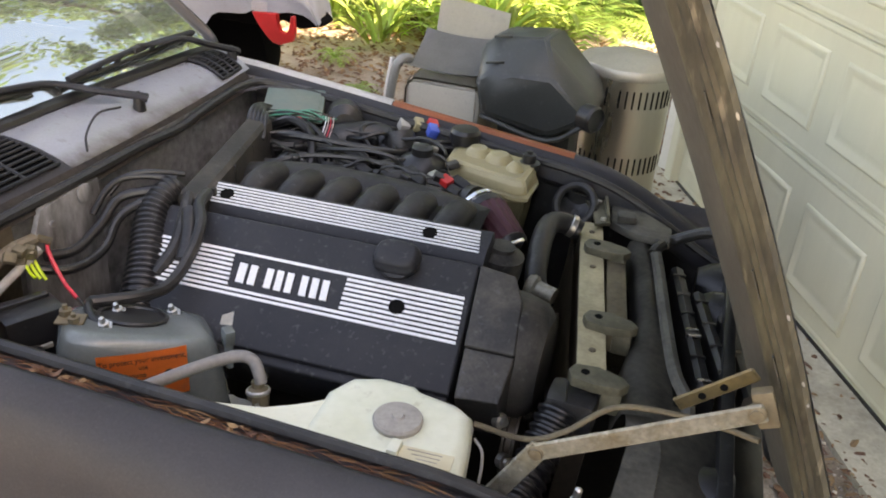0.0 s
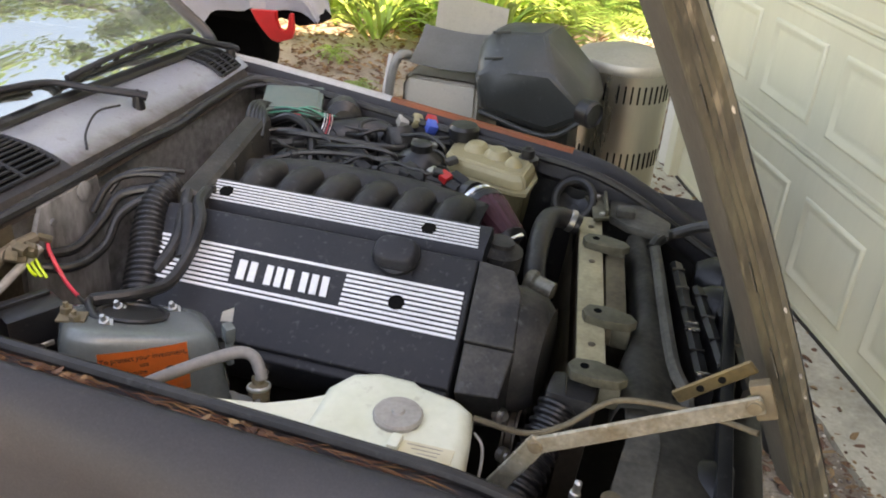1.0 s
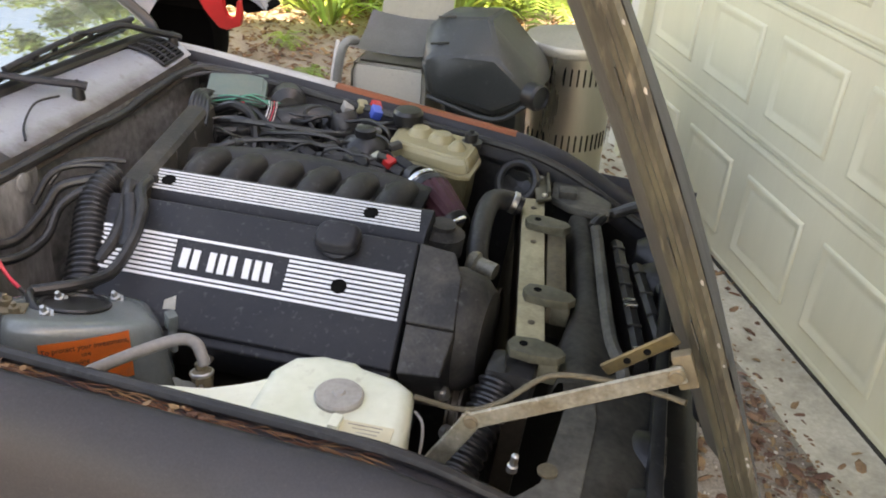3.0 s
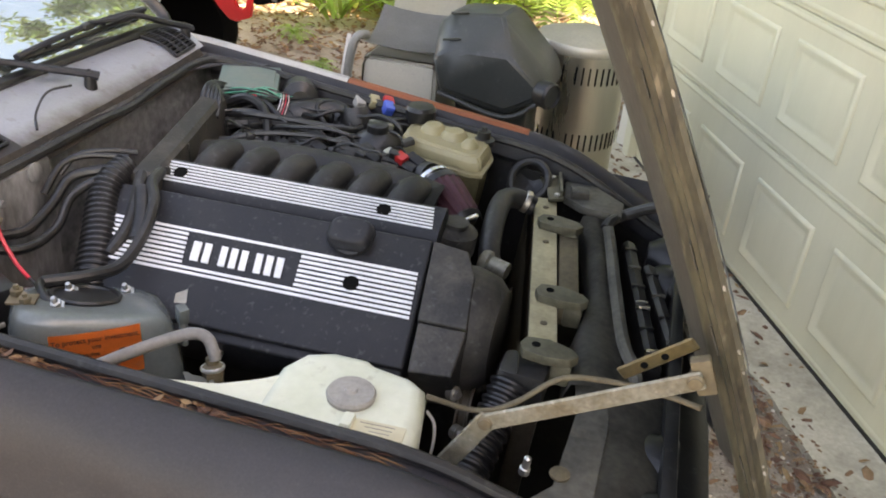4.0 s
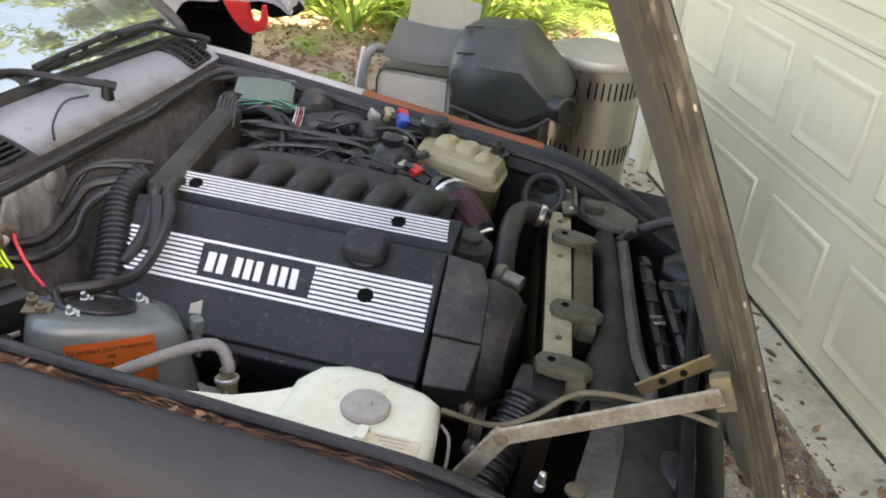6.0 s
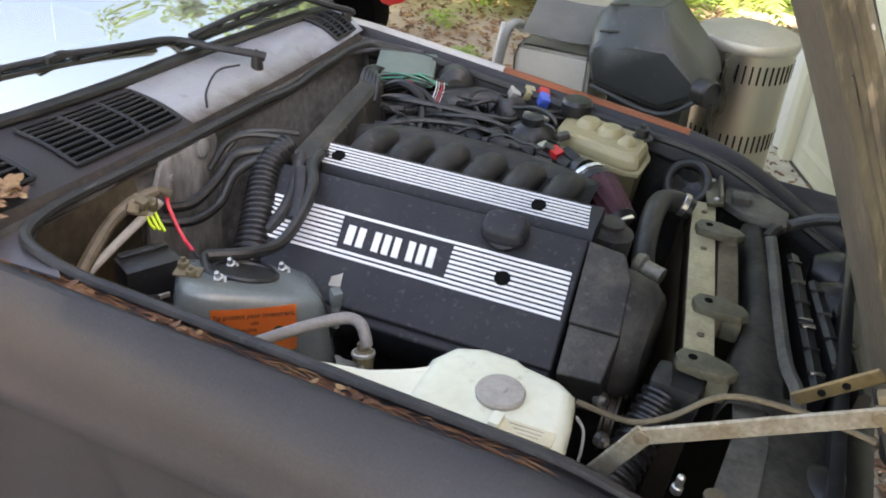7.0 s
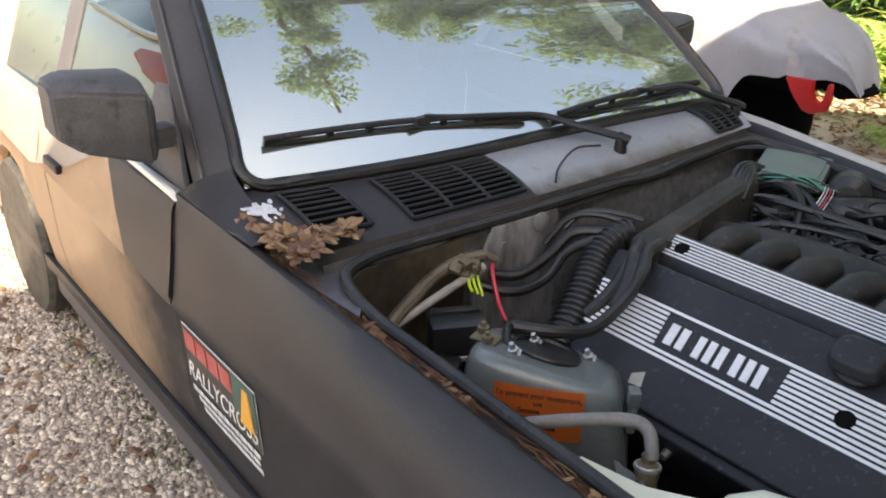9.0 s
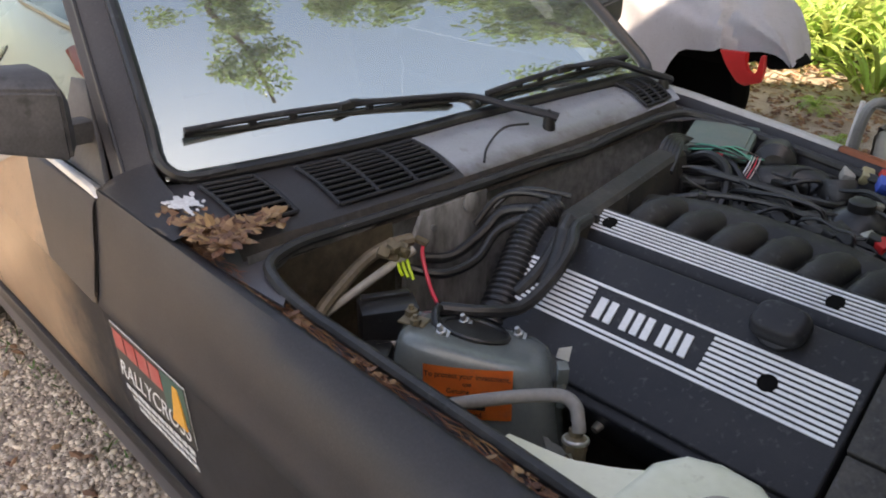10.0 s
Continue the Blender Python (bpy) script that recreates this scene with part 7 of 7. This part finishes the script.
def pebbles(name, n, spots, lab, s0=0.005, s1=0.017):
    vs, fs = [], []
    base = [(1, 0, 0), (-1, 0, 0), (0, 1, 0), (0, -1, 0), (0, 0, 1), (0, 0, -1)]
    tri = [(0, 2, 4), (2, 1, 4), (1, 3, 4), (3, 0, 4), (2, 0, 5), (1, 2, 5), (3, 1, 5), (0, 3, 5)]
    ico = bmesh.new()
    bmesh.ops.create_icosphere(ico, subdivisions=1, radius=1)
    iv = [v.co.copy() for v in ico.verts]
    it = [[v.index for v in f.verts] for f in ico.faces]
    ico.free()
    for _ in range(n):
        x0, x1, y0, y1 = random.choice(spots)
        x, y = random.uniform(x0, x1), random.uniform(y0, y1)
        r = s0 + (s1 - s0) * random.random() ** 2.5
        m = Matrix.Translation((x, y, rough_ground(x, y)[2] + r * 0.25)) @ Euler((random.random() * 0.6, random.random() * 0.6, random.random() * 6)).to_matrix().to_4x4() @ Matrix.Diagonal((r * random.uniform(0.8, 1.4), r * random.uniform(0.7, 1.1), r * random.uniform(0.45, 0.75), 1))
        k = len(vs)
        vs += [m @ (p * random.uniform(0.86, 1.1)) for p in iv]
        fs += [[k + q for q in t] for t in it]
    me = bpy.data.meshes.new(name)
    me.from_pydata(vs, [], fs)
    me.materials.append(pebble_mat)
    me.polygons.foreach_set("use_smooth", [True] * len(fs))
    return tagged(new(name, me), lab, "gravel", kind="stuff")


pebbles("gravel", 56000, [(-3.4, -0.9, -1.75, -0.72)] * 3 + [(-4.6, -3.0, -2.0, -0.6), (-4.2, 0.3, -2.3, -0.72), (-3.8, -0.3, -2.0, -0.72), (-4.4, 0.9, -3.0, -0.75)], "loose grey and tan gravel stones on the drive", 0.0030, 0.0135)
pebbles("gravel", 3500, [(0.55, 1.25, -0.7, 0.9), (0.2, 0.9, 0.6, 2.2)], "fine brown gravel before the garage apron", 0.003, 0.009)
bm = B()
for i in range(6500):
    x, y = random.uniform(-3.6, 0.9), random.uniform(2.4, 5.6)
    if i % 5 == 0:
        x, y = random.uniform(0.35, 1.3), random.uniform(0.0, 2.6)
    if i % 40 == 0:
        x, y = random.uniform(-3.2, -0.9), random.uniform(-1.8, -0.8)
    leaf_blade(bm, Vector((x, y, rough_ground(x, y)[2] + 0.008 + 0.012 * random.random())), Vector((random.uniform(-1, 1), random.uniform(-1, 1), random.uniform(-0.1, 0.3))), Vector((random.uniform(-0.4, 0.4), random.uniform(-0.4, 0.4), 1)), random.uniform(0.025, 0.07), random.uniform(0.008, 0.02), 0.3)
for i in range(2600):
    s0, o0 = random.uniform(-1.9, 1.6), 0.20 + abs(random.gauss(0, 0.18))
    q = gw(s0, 0, o0)
    z = 0.010 if o0 < 0.30 else rough_ground(q.x, q.y)[2] + 0.006
    if o0 < 0.27 and random.random() < 0.7:
        continue
    leaf_blade(bm, Vector((q.x, q.y, z + 0.004 * random.random())), Vector((random.uniform(-1, 1), random.uniform(-1, 1), random.uniform(-0.1, 0.3))), Vector((0, 0, 1)), random.uniform(0.008, 0.024), random.uniform(0.003, 0.008), 0.3)
part("leaf_litter", bm, dead_leaf, None, "scattered dead brown leaves on the ground", smooth=False, category="leaves", kind="stuff")


random.seed(61)
bm = B()
for i in range(900):
    x, y = random.gauss(-4.5, 0.30), random.gauss(-0.60, 0.07)
    if i % 12 == 0:
        x, y = random.uniform(-3.6, -1.6), -0.74 - 0.10 * random.random()
    l = random.uniform(0.04, 0.14) * (0.4 if i % 12 == 0 else 1)
    leaf_blade(bm, Vector((x, y, rough_ground(x, y)[2] - 0.005)), Vector((random.gauss(0, 0.4), random.gauss(0, 0.4), 1)), Vector((random.uniform(-1, 1), random.uniform(-1, 1), 0.1)), l, 0.004, 0.3)
part("grass", bm, bush_mat, None, "tufts of green grass along the wheel track", smooth=False, category="grass", kind="stuff")


# ferns: arching fronds of paired leaflets
def fern_mesh(seed, n=15, L=0.62):
    random.seed(seed)
    vs, fs = [], []
    for k in range(n):
        az = 2 * math.pi * k / n + random.uniform(-0.2, 0.2)
        l = L * random.uniform(0.7, 1.15)
        lean = random.uniform(0.35, 0.9)
        prev = Vector((0, 0, 0))
        d = Vector((math.cos(az) * math.sin(lean), math.sin(az) * math.sin(lean), math.cos(lean)))
        side = Vector((-math.sin(az), math.cos(az), 0))
        m = 24
        for i in range(m):
            t = (i + 1) / m
            d = (d + Vector((math.cos(az) * 0.05, math.sin(az) * 0.05, -0.105 * (0.5 + t)))).normalized()
            p = prev + d * l / m
            w = 0.12 * l * math.sin(math.pi * min(1, 0.12 + t * 0.9)) + 0.004
            for s in (-1, 1):
                q = len(vs)
                tip = p + side * s * w + d * w * 0.35 - Vector((0, 0, w * 0.15))
                vs += [p - d * l / m * 0.36, p + d * l / m * 0.36, tip]
                fs.append((q, q + 1, q + 2))
            prev = p
    me = bpy.data.meshes.new("fern")
    me.from_pydata([tuple(v) for v in vs], [], fs)
    me.materials.append(fern_mat)
    return me


def strap_mesh(seed, n=26):
    """A clump of long arching strap leaves."""
    random.seed(seed)
    vs, fs = [], []
    for k in range(n):
        az = random.uniform(0, 2 * math.pi)
        l, lean, w = random.uniform(0.35, 0.75), random.uniform(0.15, 0.8), random.uniform(0.014, 0.032)
        side = Vector((-math.sin(az), math.cos(az), 0))
        p, m = Vector((random.uniform(-0.08, 0.08), random.uniform(-0.08, 0.08), 0)), 7
        q0 = len(vs)
        for i in range(m + 1):
            t = i / m
            ang = lean + 1.5 * t * t
            p = p + Vector((math.cos(az) * math.sin(ang), math.sin(az) * math.sin(ang), math.cos(ang))) * l / m
            ww = w * (0.35 + 0.65 * math.sin(math.pi * min(1.0, 0.15 + 0.85 * t))) * (1.0 if i < m else 0.1)
            vs += [p - side * ww, p + Vector((0, 0, -0.3 * ww)), p + side * ww]
        for i in range(m):
            a = q0 + 3 * i
            fs += [(a, a + 1, a + 4, a + 3), (a + 1, a + 2, a + 5, a + 4)]
    me = bpy.data.meshes.new("strap_plant")
    me.from_pydata([tuple(v) for v in vs], [], fs)
    me.materials.append(strap_mat)
    return me


fern_kinds = [fern_mesh(s, 15 + s % 4, 0.75 + 0.1 * (s % 3)) for s in (1, 2, 3, 4)]
random.seed(21)
for i in range(110):
    x = random.uniform(-5.2, 1.9)
    y = random.uniform(4.75, 6.7)
    if -3.6 < x < -0.7 and y < 5.4:
        y += 1.2
    if x > -0.9:
        y += 1.0
    f = new("fern", fern_kinds[i % 4])
    f.matrix_world = pose(x, y, 0.0, random.uniform(-8, 8), random.uniform(-8, 8), random.uniform(0, 360)) @ Matrix.Scale(random.uniform(0.8, 1.35), 4)
    tagged(f, "bright green sunlit fern on leaf litter", "fern", "ferns under the trees", "")
strap_kinds = [strap_mesh(q) for q in (41, 42, 43)]
random.seed(45)
for i in range(34):
    f = new("strap_plant", strap_kinds[i % 3])
    f.matrix_world = pose(random.uniform(-3.6, -0.7), random.uniform(4.3, 5.6), 0.0, 0, 0, random.uniform(0, 360)) @ Matrix.Scale(random.uniform(0.7, 1.25), 4)
    tagged(f, "sunlit clump of arching strap leaves", "plant", "strap plants under the trees", "")
for i in range(3):
    f = new("fern", fern_kinds[i % 4])
    f.matrix_world = pose(random.uniform(-2.6, -1.2), random.uniform(3.3, 4.1), 0, 0, 0, random.uniform(0, 360)) @ Matrix.Scale(random.uniform(0.2, 0.35), 4)
    tagged(f, "small bright weed in the leaf litter", "fern", "ferns under the trees", "")


def leaf_cloud(n, blob, l0, l1, droop=0.3):
    """Leaves strewn through clumps: blob gives a random centre and radius."""
    vs, fs = [], []
    for _ in range(n):
        c, r = blob()
        q = Vector((random.gauss(0, 1), random.gauss(0, 1), random.gauss(0, 0.8)))
        q = q.normalized() * r * random.random() ** 0.45
        p = c + q
        d = Vector((random.gauss(0, 1), random.gauss(0, 1), random.gauss(-droop, 0.6))).normalized()
        up = Vector((random.gauss(0, 0.6), random.gauss(0, 0.6), 1))
        s = d.cross(up).normalized()
        l = random.uniform(l0, l1)
        k = len(vs)
        n2 = s.cross(d)
        vs += [p, p + d * l * 0.45 + s * l * 0.24, p + d * l - n2 * l * 0.1, p + d * l * 0.45 - s * l * 0.24]
        fs.append((k, k + 1, k + 2, k + 3))
    return vs, fs


def leaf_object(name, n, blob, l0, l1, m, parent=None, label="", category="", kind="", droop=0.3):
    vs, fs = leaf_cloud(n, blob, l0, l1, droop)
    off = spot(parent) if parent else Vector((0, 0, 0))
    me = bpy.data.meshes.new(name)
    me.from_pydata([tuple(v - off) for v in vs], [], fs)
    me.materials.append(m)
    ob = new(name, me)
    if parent:
        ob.parent = parent
    return tagged(ob, label, category, kind=kind)


random.seed(31)
clumps = [(Vector((random.uniform(-7, 5.0), random.uniform(6.5, 8.6), random.uniform(0.15, 3.6))), random.uniform(0.35, 0.8)) for _ in range(150)]
leaf_object("shrubbery", 70000, lambda: random.choice(clumps), 0.06, 0.16, bush_mat, None, "dense dark green shrubs behind the ferns", "shrubs", "stuff")
clumps3 = [(Vector((random.uniform(-16, 8), random.uniform(9.5, 13), random.uniform(0.4, 6.5))), random.uniform(0.7, 1.4)) for _ in range(110)]
leaf_object("woods", 26000, lambda: random.choice(clumps3), 0.14, 0.34, bush_mat, None, "deep green woods beyond the garden", "woods", "stuff")


def tree(x, y, h, spread, n_leaf, seed, lab, lean=(0, 0), reach=()):
    random.seed(seed)
    t = thing("tree", lab, "tree", (x, y, 0), "trees beside the drive")
    bm = B()
    top = Vector((x + lean[0], y + lean[1], h * 0.72))
    tube(bm, [(x, y, -0.05), (x + lean[0] * 0.2 + 0.08, y + lean[1] * 0.2, h * 0.25), (x + lean[0] * 0.6, y + lean[1] * 0.6, h * 0.5), top], (0.03 * h, 0.008 * h), 12, 5)
    cl = []
    n_limb = 6 if reach else 11
    for k in range(n_limb):
        a = 2 * math.pi * k / n_limb + random.uniform(-0.3, 0.3)
        s = Vector((x + lean[0] * 0.5, y + lean[1] * 0.5, h * random.uniform(0.38, 0.62)))
        e = Vector((x + lean[0] + spread * math.cos(a) * random.uniform(0.6, 1), y + lean[1] + spread * math.sin(a) * random.uniform(0.6, 1), h * random.uniform(0.55, 1.0)))
        mid = s.lerp(e, 0.5) + Vector((0, 0, 0.06 * h))
        tube(bm, [s, mid, e], (0.006 * h, 0.0012 * h), 8, 4)
        for q in range(8):
            c = mid.lerp(e, random.uniform(0.1, 1.15)) + Vector((random.gauss(0, 0.4), random.gauss(0, 0.4), random.gauss(-0.1, 0.35)))
            cl.append((c, random.uniform(0.25, 0.65)))
    for ends in reach:
        tube(bm, ends, (0.012 * h, 0.003 * h), 8, 4)
        line = curve(ends, 6)
        line = line[len(line) // 3:]
        for q in range(34):
            c = random.choice(line) + Vector((random.gauss(0, 0.30), random.gauss(0, 0.30), random.gauss(-0.15, 0.22)))
            cl += [(c, random.uniform(0.16, 0.36))] * 2
    part("trunk", bm, bark, t)
    leaf_object("crown", n_leaf, lambda: random.choice(cl), 0.06, 0.12, oak_mat, t)


tree(-1.6, 8.2, 9.0, 2.6, 44000, 3, "leafy oak leaning over the drive", (-0.2, -1.0), (
    [(-1.6, 7.6, 4.6), (-1.9, 5.6, 6.4), (-1.9, 3.6, 6.9), (-1.9, 2.0, 6.8), (-1.7, 1.1, 6.5), (-0.6, 1.1, 6.1), (0.5, 1.05, 5.7)],
    [(-1.5, 7.6, 4.2), (-1.5, 5.6, 6.2), (-1.6, 4.2, 6.6), (-1.7, 3.1, 6.5), (-1.2, 3.0, 6.1)],
    [(-1.4, 7.5, 4.0), (-0.9, 5.8, 5.6), (-0.4, 4.9, 5.9), (0.3, 5.4, 5.6), (0.8, 5.9, 5.3)],
    [(-1.6, 7.4, 3.8), (-2.2, 5.9, 4.6), (-2.0, 5.0, 4.6), (-1.6, 4.6, 4.2)],
    [(-1.4, 7.4, 3.2), (-1.2, 6.4, 3.8), (-0.9, 6.0, 3.7)],
    [(-1.4, 7.4, 4.6), (-0.9, 6.7, 5.9), (-0.5, 6.2, 6.6), (-0.1, 6.3, 6.5), (0.4, 6.6, 6.1), (0.9, 6.8, 5.8)]))
tree(-4.6, 8.8, 9.0, 3.2, 26000, 4, "leafy oak at the edge of the drive", (0.3, -1.0))
# stands out of view, added so its crown dapples sun on the ferns
tree(3.3, 6.6, 7.5, 2.6, 20000, 5, "unseen young tree added to dapple the sunlight on the ferns")
